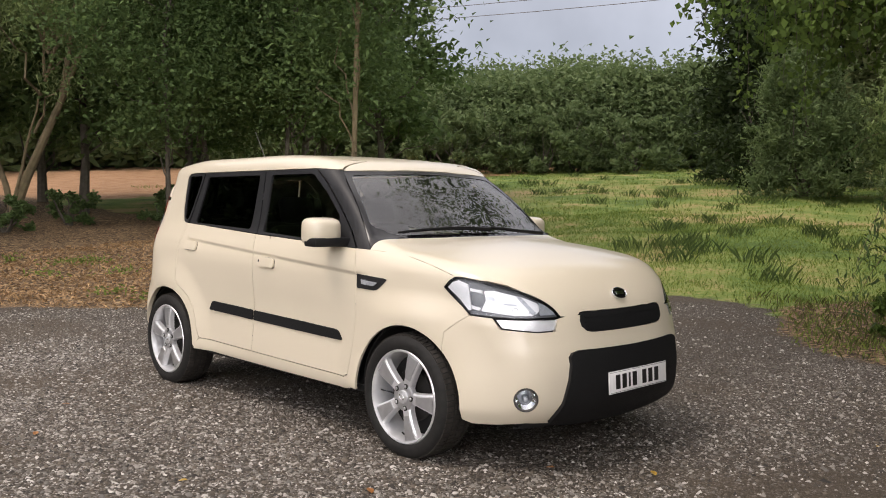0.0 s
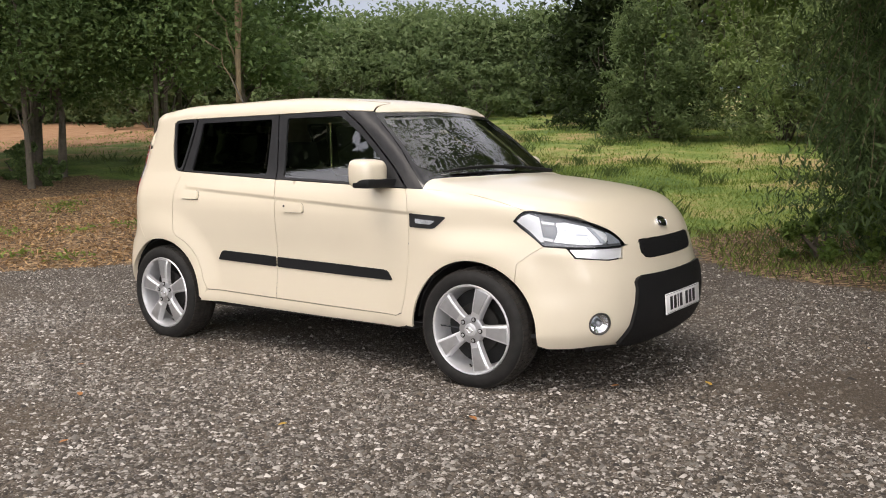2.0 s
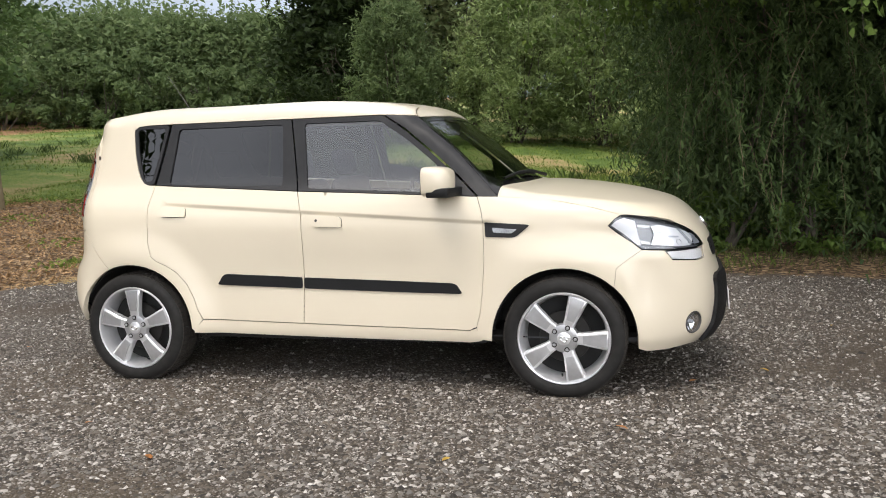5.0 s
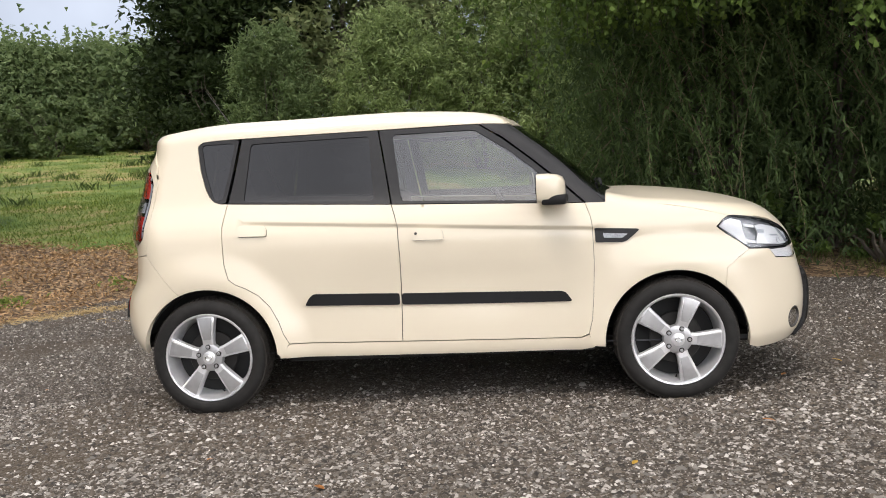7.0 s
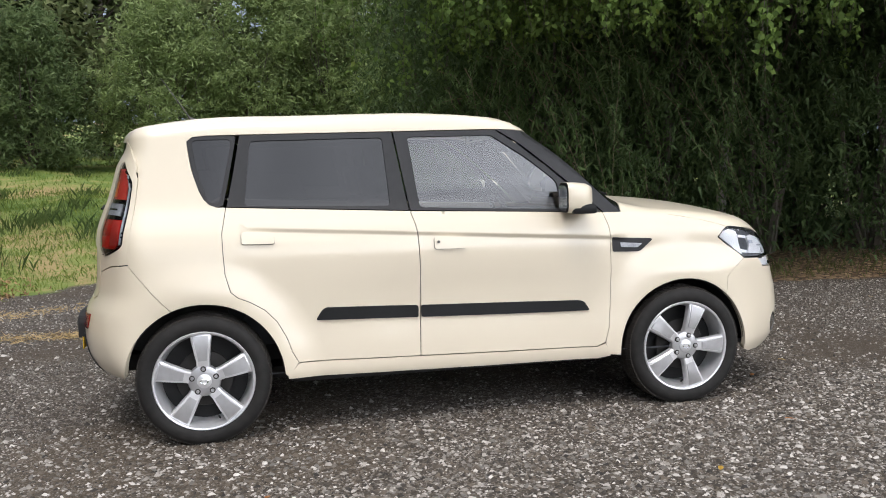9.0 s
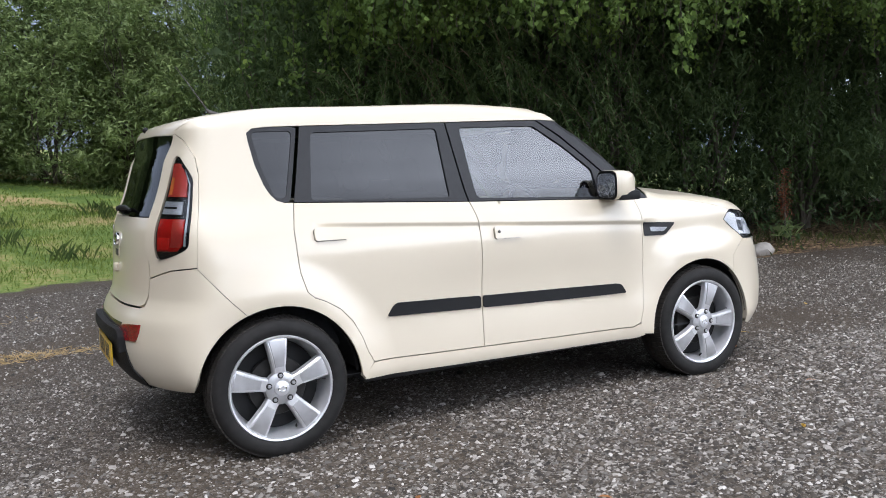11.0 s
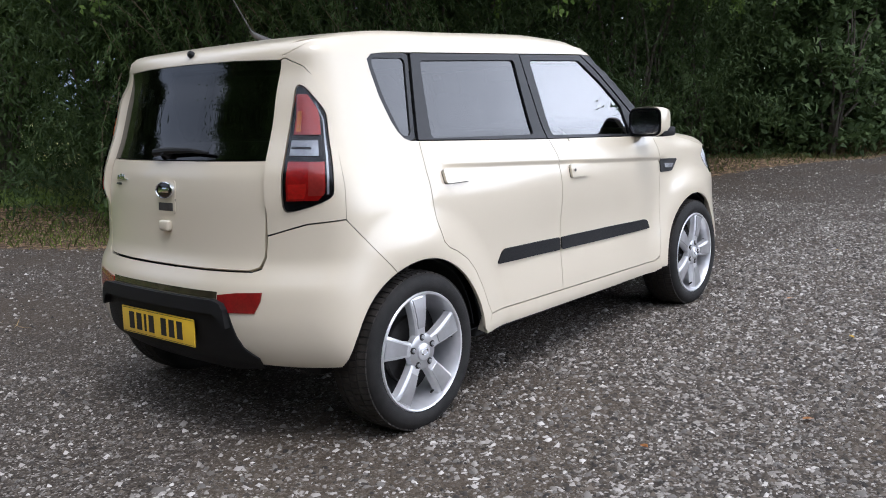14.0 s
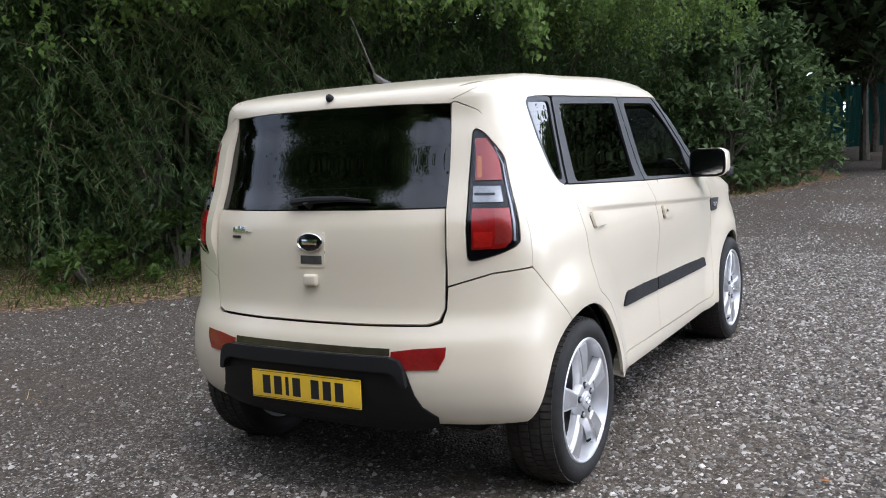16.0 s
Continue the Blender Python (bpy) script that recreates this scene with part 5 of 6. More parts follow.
bare_ = np.clip(0.5 + dirt(P2[:, 0], P2[:, 1]), 0, 1)
cd.data.foreach_set("color", np.repeat(bare_[:, None], 4, 1).astype(np.float32).ravel())
ground = link_part("ground", gm, ground_material(), None)
tagged(ground, "gravel yard running into leaf litter and rough grass field", "ground", kind="structure")


# ---- foliage ----
def leaf_material(name, dark, light, trans=0.45, yellow=0.0):
    m = bpy.data.materials.new(name)
    n, l, b = nodes_of(m)
    g = n.new("ShaderNodeNewGeometry")
    co = n.new("ShaderNodeTexCoord")
    nz = n.new("ShaderNodeTexNoise")
    nz.inputs["Scale"].default_value, nz.inputs["Detail"].default_value = 0.9, 3
    l.new(co.outputs["Object"], nz.inputs["Vector"])
    a = n.new("ShaderNodeMath")
    a.operation = 'MULTIPLY_ADD'
    a.inputs[1].default_value, a.inputs[2].default_value = 0.55, -0.05
    l.new(g.outputs["Random Per Island"], a.inputs[0])
    s_ = n.new("ShaderNodeMath")
    s_.operation = 'MULTIPLY_ADD'
    s_.inputs[1].default_value = 0.5
    l.new(nz.outputs[0], s_.inputs[0]), l.new(a.outputs[0], s_.inputs[2])
    dark, light = tuple(1.3 * q for q in dark), tuple(1.3 * q for q in light)
    mid = tuple((p + q) / 2 for p, q in zip(dark, light))
    warm = (light[0] * 1.5 + 0.02, light[1] * 1.15, light[2] * 0.7)
    r = ramp(n, [(0.05, dark), (0.45, mid), (0.75, light), (0.98, warm if yellow else light)])
    l.new(s_.outputs[0], r.inputs[0]), l.new(r.outputs[0], b.inputs["Base Color"])
    b.inputs["Roughness"].default_value = 0.65
    b.inputs["Specular IOR Level"].default_value = 0.22
    t = n.new("ShaderNodeBsdfTranslucent")
    mx = n.new("ShaderNodeMixShader")
    mx.inputs[0].default_value = trans
    l.new(r.outputs[0], t.inputs[0]), l.new(b.outputs[0], mx.inputs[1]), l.new(t.outputs[0], mx.inputs[2])
    l.new(mx.outputs[0], n["Material Output"].inputs[0])
    return m


BIRCH_LEAF = leaf_material("birch_leaf", (0.046, 0.080, 0.020), (0.130, 0.195, 0.043), yellow=1)
WILLOW_LEAF = leaf_material("willow_leaf", (0.026, 0.046, 0.017), (0.080, 0.118, 0.042), 0.35)
PALE_LEAF = leaf_material("pale_willow_leaf", (0.092, 0.130, 0.050), (0.240, 0.300, 0.122))
ALDER_LEAF = leaf_material("alder_leaf", (0.046, 0.080, 0.030), (0.122, 0.182, 0.062))
DIM_LEAF = leaf_material("dim_leaf", (0.070, 0.094, 0.038), (0.160, 0.182, 0.080))
# the shade inside dense crowns is put into this leaf colour
SHADED_LEAF = leaf_material("shaded_leaf", (0.014, 0.024, 0.009), (0.042, 0.062, 0.022))
FAR_LEAF = leaf_material("far_leaf", (0.062, 0.096, 0.040), (0.145, 0.190, 0.080))
GRASS_BLADE = leaf_material("grass_blade", (0.060, 0.105, 0.020), (0.200, 0.250, 0.060), yellow=1)
RUSH_BLADE = leaf_material("rush_blade", (0.034, 0.062, 0.020), (0.105, 0.140, 0.042))
VERGE_BLADE = leaf_material("verge_blade", (0.045, 0.055, 0.018), (0.115, 0.115, 0.042), yellow=1)
BARK = mat("grey_bark", (0.10, 0.085, 0.065), 0.9, 0, 0.4, 9, 1.0, 30)
PALE_BARK = mat("pale_bark", (0.16, 0.125, 0.070), 0.9, 0, 0.35, 7, 0.8, 30)
BIRCH_BARK = mat("birch_bark", (0.17, 0.155, 0.135), 0.8, 0, 0.5, 5, 0.8, 25)
rng = np.random.default_rng(7)


def unit(v):
    return v / np.maximum(np.linalg.norm(v, axis=1, keepdims=True), 1e-9)


def leaves(centres, length, width, droop=0.3, fold=0.25, plain=False):
    """Leaf blades: a folded lozenge each, of random turn. Returns vertices and faces."""
    k = len(centres)
    d = unit(rng.normal(size=(k, 3)) * (1, 1, 0.6) - (0, 0, droop))
    up = unit(rng.normal(size=(k, 3)) * 0.6 + (0, 0, 1))
    side = unit(np.cross(d, up))
    nrm = np.cross(side, d)
    ln = (length * rng.uniform(0.65, 1.25, k))[:, None]
    wd = (width * rng.uniform(0.7, 1.2, k))[:, None]
    a = centres - d * ln * 0.5
    b = centres + side * wd * 0.5 + nrm * wd * fold
    c = centres + d * ln * 0.5 - nrm * ln * 0.08
    e = centres - side * wd * 0.5 + nrm * wd * fold
    if plain:
        # small or far leaves: a tapering blade of one face
        return np.stack([a + side * wd * 0.5, c, a - side * wd * 0.5], 1).reshape(-1, 3), np.arange(3 * k).reshape(-1, 3)
    v = np.stack([a, b, c, e], 1).reshape(-1, 3)
    f = np.arange(4 * k).reshape(-1, 4)
    return v, f


def crown_mesh(centres, length, width, droop=0.3, plain=False):
    v, f = leaves(centres, length, width, droop, 0.25, plain)
    return quad_mesh(bpy.data.meshes.new("crown"), v, f)


def limb_points(a, b, sag=0.0, n=5, wob=0.06):
    a, b = np.array(a, float), np.array(b, float)
    L = np.linalg.norm(b - a)
    out = []
    for i in range(n + 1):
        t = i / n
        p = a + (b - a) * t + (0, 0, sag * L * math.sin(math.pi * t))
        if 0 < i < n:
            p = p + rng.normal(size=3) * wob * L
        out.append(tuple(p))
    return out


def tree(name, label, base, height, spread, first, clumps, per, leaf, size, bark=BARK, trunk_r=0.14, lean=(0, 0), clump=0.9, droop=0.3, flat=0.6, category="tree", group="", hang=0.0, limbs=False, plain=True, way=None):
    """A tree: a tapered trunk, limbs to each clump and a crown of single leaves in uneven clumps."""
    bx, by = base
    bz = float(ground_z(np.array([bx]), np.array([by]))[0]) - 0.05
    t = thing(name, label, category, group, at=Matrix.Translation((bx, by, bz)))
    top = np.array([lean[0], lean[1], height * 0.93])
    trunk_pts = [np.array([lean[0] * q ** 1.3, lean[1] * q ** 1.3, height * 0.93 * q]) + rng.normal(size=3) * 0.005 * height * (0 < q < 1) * (1, 1, 0) for q in np.linspace(0, 1, 8)]
    if way:
        trunk_pts, top = way, np.array(way[-1], float)
    bm = bmesh.new()
    tube(bm, trunk_pts, [trunk_r * (1.35 if i == 0 else 1) * (1 - 0.85 * i / 7) for i in range(8)], 9)
    cs = []
    for i in range(clumps):
        q = first + (1 - first) * rng.uniform(0, 1) ** 0.8
        on = top * q * 0.92
        a = rng.uniform(0, 2 * math.pi)
        prof = math.sin(math.pi * min(1, max(0.08, (q - first) / max(1 - first, 1e-3) * 0.85 + 0.12))) ** 0.7
        r = spread * prof * rng.uniform(0.35, 1.0)
        c = np.array([on[0] + r * math.cos(a), on[1] + r * math.sin(a), height * q + rng.normal() * 0.25 - hang * r])
        c[2] = max(c[2], 0.35)
        cs.append(c)
        if i % 2 == 0:
            root = on - (0, 0, 0.12 * r + 0.1 * height * (1 - q))
            root[2] = max(root[2], 0.2)
            bough = bmesh.new() if limbs else bm
            tube(bough, limb_points(root, c, 0.06), np.linspace(trunk_r * 0.32, 0.008, 6), 5, cap=False)
            if limbs:
                part("limb", bough, bark, t)
    part("trunk", bm, bark, t)
    cs = np.array(cs)
    pts = []
    for c in cs:
        k = int(per * rng.uniform(0.5, 1.5))
        s_ = clump * rng.uniform(0.55, 1.3)
        q = rng.normal(size=(k, 3)) * (s_, s_, s_ * flat) * 0.55
        pts.append(c + q)
    pts = np.concatenate(pts)
    pts[:, 2] = np.maximum(pts[:, 2], 0.12)
    me = crown_mesh(pts, size[0] * (1.15 if plain else 1), size[1] * (1.25 if plain else 1), droop, plain)
    link_part("crown", me, leaf, t, smooth=False)
    return t


# ---- trees ----
def bush(name, label, base, height, width, n, leaf, size, droop=0.4, depth=None, bark=BARK, category="bush", group="", stems=9):
    """A many-stemmed bush: stems fan out from the foot, leaves cover a rough dome of clumps."""
    bx, by = base
    bz = float(ground_z(np.array([bx]), np.array([by]))[0]) - 0.04
    t = thing(name, label, category, group, at=Matrix.Translation((bx, by, bz)))
    depth = depth or width
    for i in range(stems):
        bm = bmesh.new()
        a, r = rng.uniform(0, 2 * math.pi), rng.uniform(0.2, 0.8)
        tip = np.array([r * width * math.cos(a), r * depth * math.sin(a), height * rng.uniform(0.55, 0.98)])
        tube(bm, limb_points(tip * (0.12, 0.12, 0), tip, 0.03, 5, 0.03), np.linspace(0.045, 0.008, 6), 5, cap=False)
        part("stem", bm, bark, t)
    m = max(14, n // 150)
    a, zz = rng.uniform(0, 2 * math.pi, m), rng.uniform(0.04, 1.0, m)
    rr = np.sqrt(np.maximum(0, 1 - zz ** 2.6)) * rng.uniform(0.35, 1.08, m)
    cs = np.stack([rr * width * np.cos(a), rr * depth * np.sin(a), zz * height], 1)
    w = rng.uniform(0.5, 1.5, m)
    k = rng.choice(m, n, p=w / w.sum())
    s_ = (0.07 * height * rng.uniform(0.5, 1.5, m))[k][:, None]
    pts = cs[k] + rng.normal(size=(n, 3)) * s_ * (1, 1, 0.75)
    # a third of the leaves stand along shoots that break the outline
    shoot = unit(cs * (0.5 / width, 0.5 / depth, 0.9 / height) + rng.normal(size=(m, 3)) * 0.35)
    j = rng.choice(m, n // 3)
    far = rng.uniform(0, 0.17 * height, n // 3)[:, None]
    pts[:n // 3] = cs[j] + rng.normal(size=(n // 3, 3)) * 0.012 * height + shoot[j] * far - (0, 0, 0.10) * far ** 2
    pts[:, 2] = np.abs(pts[:, 2]) + 0.03
    link_part("foliage", crown_mesh(pts, size[0] * 1.15, size[1] * 1.3, droop, True), leaf, t, smooth=False)
    return t


# dark willows along the yard's edge
WALL = [(2.7, 12.0, 5.4, 1.4), (3.9, 14.5, 6.0, 1.7), (2.5, 7.9, 4.9, 1.25), (3.3, 6.3, 5.4, 1.4), (4.4, 6.2, 5.8, 1.7), (6.0, 5.8, 6.0, 1.8), (7.6, 5.7, 6.2, 1.8), (9.3, 5.4, 6.0, 1.8), (11.0, 4.8, 6.0, 1.8), (12.6, 4.1, 5.0, 1.6), (14.2, 3.3, 3.4, 1.3)]
for x, y, h, w in WALL:
    bush("willow_bush", "dense dark green willow bush at the yard's edge", (x, y), h, w, 24000, WILLOW_LEAF, (0.115, 0.026), 0.9, group="willows along the yard", category="bush")
for x, y, h, s_ in ((4.6, 10.8, 8, 2.4), (5.8, 9.6, 9, 2.8), (8.8, 9.2, 9, 2.8), (12.2, 8.2, 9, 2.8), (15.6, 7.2, 9, 2.8), (19, 7.4, 9, 3.0), (23, 8.5, 9, 3.0), (28, 10, 9, 3.2), (17.2, 11.5, 11, 3.2), (10.5, 13, 11, 3.2), (38, 12, 10, 3.4), (44, 4, 10, 3.6), (45, -3, 10, 3.6), (41, 7.5, 9, 3.2), (42, 1, 9, 3.2), (34, 8.5, 8, 2.8)):
    tree("thicket_tree", "dark dense tree behind the willows", (x, y), h, s_, 0.05, 70, 100, WILLOW_LEAF, (0.31, 0.20), BARK, 0.13, clump=1.25, group="thicket")
# the birch, with long twigs that hang over the yard
birch = tree("birch_tree", "white-barked birch with hanging leafy twigs", (5.0, 5.4), 11, 3.0, 0.36, 80, 420, BIRCH_LEAF, (0.085, 0.062), BIRCH_BARK, 0.062, (2.4, 1.2), 0.95, 0.9, 0.6, hang=0.16, limbs=True, plain=False)


def hanging(anchor, low, n_leaf):
    """One hanging twig: a thin stem with leaves all along."""
    a, b_ = np.array(anchor), np.array(low)
    t_ = rng.uniform(0.1, 1, n_leaf) ** 0.8
    mid = a + (b_ - a) * t_[:, None]
    mid += rng.normal(size=(n_leaf, 3)) * (0.07, 0.07, 0.05) * (1.4 - 0.6 * t_)[:, None]
    return mid, limb_points(a, b_, 0.0, 4, 0.015)


strands, bm = [], bmesh.new()
for i in range(230):
    x = rng.uniform(1.1, 11.5)
    y = 2.0 + 2.4 * rng.uniform() + (1.2 if x < 1.8 else 0) - 0.10 * x
    top = rng.uniform(3.6, 5.2)
    lowz = 2.35 + 0.9 * rng.uniform() ** 0.7
    c, pts = hanging((x, y, top), (x + rng.normal() * 0.12, y + rng.normal() * 0.12, lowz), int(rng.uniform(45, 110)))
    strands.append(c)
    tube(bm, pts, [0.005, 0.004, 0.003, 0.0025, 0.002], 4, cap=False)
for i in range(70):
    x, y = rng.uniform(0.7, 2.6), rng.uniform(2.7, 4.6)
    c, pts = hanging((x, y, rng.uniform(3.5, 4.3)), (x + rng.normal() * 0.1, y + rng.normal() * 0.1, 2.55 + 0.6 * rng.uniform()), int(rng.uniform(45, 100)))
    strands.append(c)
    tube(bm, pts, [0.005, 0.004, 0.003, 0.0025, 0.002], 4, cap=False)
for x, y, z0, z1, k in ((0.2, 4.9, 4.2, 2.4, 90), (0.5, 5.1, 4.3, 2.6, 80), (0.8, 5.0, 4.0, 2.15, 110), (1.1, 4.6, 4.1, 2.4, 90), (-0.1, 5.3, 4.4, 2.7, 70), (3.07, 1.23, 3.5, 2.02, 150), (3.12, 1.28, 3.6, 2.25, 90), (2.3, 1.7, 3.4, 2.5, 90), (3.9, 1.6, 3.6, 2.7, 100), (5.6, 1.4, 3.6, 2.8, 90)):
    c, pts = hanging((x, y, z0), (x, y, z1), k)
    strands.append(c)
    tube(bm, pts, [0.005, 0.004, 0.003, 0.0025, 0.002], 4, cap=False)
org = np.array(birch.matrix_basis.translation)
for v in bm.verts:
    v.co -= Vector(org)
part("twig", bm, BARK, birch)
link_part("hanging_leaves", crown_mesh(np.concatenate(strands) - org, 0.075, 0.056, 1.2), BIRCH_LEAF, birch, smooth=False)
# canopy over the hanging twigs
cs = np.stack([rng.uniform(1.2, 12, 170), rng.uniform(2.0, 7.0, 170), rng.uniform(3.9, 7.5, 170)], 1)
cs[:, 1] += np.where(cs[:, 0] < 2.2, 1.2, 0)
# the crown is open towards the sky above the yard's corner
cs[:, 2] = np.where(cs[:, 0] < 4.2, np.minimum(cs[:, 2], 3.5 + 0.35 * cs[:, 1] * rng.uniform(0.4, 0.9, 170)), cs[:, 2])
# boughs that reach out high over the corner
out_ = np.stack([rng.uniform(-0.6, 2.4, 9), rng.uniform(3.4, 5.4, 9), rng.uniform(4.4, 5.8, 9)], 1)
for c in out_:
    bm = bmesh.new()
    tube(bm, [np.array(p) - org for p in limb_points((5.6, 5.7, 5.0), c, 0.08, 6, 0.02)], np.linspace(0.03, 0.006, 7), 5, cap=False)
    part("limb", bm, BIRCH_BARK, birch)
over_ = np.stack([rng.uniform(2.8, 9, 34), rng.uniform(0.4, 3.0, 34), rng.uniform(4.6, 6.6, 34)], 1)
cs = np.concatenate([cs, out_, over_])
pts = np.concatenate([c + rng.normal(size=(300, 3)) * (0.5, 0.5, 0.32) for c in cs])
link_part("crown", crown_mesh(pts - org, 0.10, 0.075, 0.8), BIRCH_LEAF, birch, smooth=False)
# willow sprays that arch down at the yard's corner
wsp = thing("willow_spray", "arching willow branches drooping over the yard's corner", "bush", at=Matrix.Translation((2.0, 5.2, 0)))
strands = []
for i in range(110):
    a0 = np.array([rng.uniform(1.9, 5.6), rng.uniform(4.6, 5.8), rng.uniform(1.4, 4.2)]) if i % 4 else np.array([rng.uniform(1.5, 2.6), rng.uniform(5.9, 6.7), rng.uniform(1.3, 2.8)])
    b0 = a0 + (rng.normal() * 0.4, -rng.uniform(0.5, 1.5), -rng.uniform(0.5, 1.7))
    b0[2] = max(b0[2], 0.3)
    pts = limb_points(a0, b0, 0.12, 5, 0.01)
    bm = bmesh.new()
    tube(bm, [np.array(p) - (2.0, 5.2, 0) for p in pts], [0.007, 0.006, 0.005, 0.004, 0.003, 0.002], 4, cap=False)
    part("branch", bm, PALE_BARK, wsp)
    for k in range(60):
        t_ = rng.uniform(0.15, 1) * 4.99
        j = int(t_)
        strands.append(np.array(pts[j]) * (1 - t_ + j) + np.array(pts[j + 1]) * (t_ - j) + rng.normal(size=3) * 0.035)
link_part("leaf_sprays", crown_mesh(np.array(strands) - (2.0, 5.2, 0), 0.13, 0.024, 1.0), ALDER_LEAF, wsp, smooth=False)
for x, y, h, w in ((1.7, 5.9, 0.5, 0.5), (2.4, 5.3, 0.6, 0.5), (3.3, 5.0, 0.7, 0.6), (4.6, 4.7, 0.55, 0.5)):
    bush("undergrowth", "low yellow-green leafy undergrowth beneath the willows", (x, y), h, w, 1500, BIRCH_LEAF, (0.085, 0.045), 0.4, group="undergrowth", stems=4)
for x, y, h, w in ((13.4, 2.0, 3.3, 1.1), (15.3, 1.2, 3.1, 1.25)):
    bush("shrub", "lighter green leafy shrub at the end of the yard", (x, y), h, w, 8000, WILLOW_LEAF, (0.13, 0.075), 0.5, group="end shrubs")
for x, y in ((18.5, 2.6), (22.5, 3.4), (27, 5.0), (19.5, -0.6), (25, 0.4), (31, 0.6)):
    tree("end_tree", "leafy tree overhanging the end of the yard", (x, y), 9, 3.0, 0.34, 70, 110, SHADED_LEAF, (0.30, 0.21), BARK, 0.12, clump=1.1, group="end trees")
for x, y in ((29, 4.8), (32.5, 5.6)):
    bush("far_bush", "dark bush at the yard's far end", (x, y), 4.6, 2.0, 5000, SHADED_LEAF, (0.22, 0.13), group="far bushes")
# pale willows further back
for x, y, h, w in ((-7.7, 24.6, 4.6, 1.6), (-3.6, 25.4, 5.2, 2.2), (-0.6, 26, 6.2, 2.4), (2.0, 25.4, 6.8, 2.4), (4.6, 24.6, 7.4, 2.6)):
    bush("pale_willow", "pale grey-green willow bush at the field's edge", (x, y), h, w, 20000, FAR_LEAF if x < -7 else PALE_LEAF, (0.19, 0.055), 0.4, group="pale willows")
bush("dark_willow", "low dark willow bush at the field's edge", (-11.0, 30), 4.2, 2.6, 9000, SHADED_LEAF, (0.22, 0.10), 0.5)
# tall dim trees behind them
for x, y, h, s_ in ((-13.6, 33.5, 12, 2.5), (-10.2, 33, 14, 3.2), (-6.5, 32, 14, 3.4), (-2, 32, 15, 3.4), (3, 31, 14, 3.4), (8, 27, 14, 3.6), (13, 20, 12, 3.4)):
    # the row's far left trees have shade darkened into their leaf colour
    tree("tall_tree", "tall brownish green tree in a dense row", (x, y), h, s_, 0.06, 100, 190, SHADED_LEAF if x < -8 else DIM_LEAF, (0.28, 0.19), BARK, 0.16, clump=1.3, group="tall trees")
# trees and undergrowth beyond the field
for i in range(24):
    b = radians(114 + 32 * i / 23)
    r = 60 + 5 * rng.uniform(-1, 1)
    tree("field_tree", "broad green tree on the field's far edge", (4.5 + r * math.cos(b), -4 + r * math.sin(b)), rng.uniform(4.6, 6.9), rng.uniform(3.4, 4.4), 0.05, 56, 200, FAR_LEAF, (0.29, 0.21), BARK, 0.2, clump=1.9, group="field edge trees")
for i in range(18):
    b = radians(112 + 32 * i / 17)
    r = 51 + 3 * rng.uniform(-1, 1)
    bush("hedge_bush", "low rough hedge bush on the field's far edge", (4.5 + r * math.cos(b), -4 + r * math.sin(b)), rng.uniform(2.0, 4.0), 2.8, 5000, FAR_LEAF, (0.24, 0.16), group="hedge")
# the wood beyond the bare field
for i in range(22):
    b = radians(141 + 38 * i / 21)
    r = 70 + 6 * rng.uniform(-1, 1)
    tree("wood_tree", "tall dark tree in the wood beyond the bare field", (4.5 + r * math.cos(b), -4 + r * math.sin(b)), rng.uniform(11, 15), rng.uniform(4.4, 5.4), 0.04, 70, 50, FAR_LEAF, (0.90, 0.70), BARK, 0.25, clump=2.2, group="wood")
# alders on the littered bank
ALDERS = [(-9.7, 7.65, 14, 2.0, 0.24, 0.10), (-14.0, 8.8, 12, 2.4, 0.18, 0.10), (-15.0, 6.2, 11, 2.2, 0.18, 0.10), (-17.3, 8.4, 12, 2.6, 0.16, 0.10), (-19, 13, 13, 3.6, 0.18, 0.15), (-22, 10.5, 13, 3.6, 0.18, 0.16), (-22, 7.0, 13, 3.4, 0.2, 0.15), (-24, 3.5, 13, 3.6, 0.2, 0.15), (-25, -0.5, 12, 3.6, 0.2, 0.15), (-18.8, 16, 13, 3.2, 0.16, 0.15), (-22, 16, 13, 3.6, 0.16, 0.15), (-28, 8, 13, 3.8, 0.18, 0.16), (-27, 13.5, 13, 3.8, 0.18, 0.16), (-30, 3, 13, 3.8, 0.18, 0.16)]
for x, y, h, s_, f, r in ALDERS:
    tree("alder_tree", "tall alder with a thin trunk on the littered bank", (x, y), h, s_, f, 74, 700 if x > -18 else 150, ALDER_LEAF, (0.098, 0.070) if x > -18 else (0.25, 0.18), PALE_BARK if x > -10 else BARK, r * (0.65 if x > -16 else 0.9), (rng.normal() * 0.3, rng.normal() * 0.3), 1.2, group="alders")
# a leaning willow with pale forked stems
STEM = [(0, 0, 0), (0.34, 0.35, 1.2), (0.66, 0.67, 2.2), (0.98, 1.0, 3.2), (1.14, 1.16, 4.6), (1.32, 1.34, 6.3), (1.5, 1.5, 8.2), (1.6, 1.6, 10.2)]
fork = tree("forked_willow", "leaning willow with pale forked stems", (-18.6, 3.7), 11, 3.0, 0.34, 64, 380, PALE_LEAF, (0.17, 0.040), PALE_BARK, 0.13, (1.6, 1.6), 1.1, droop=0.9, limbs=True, way=STEM)
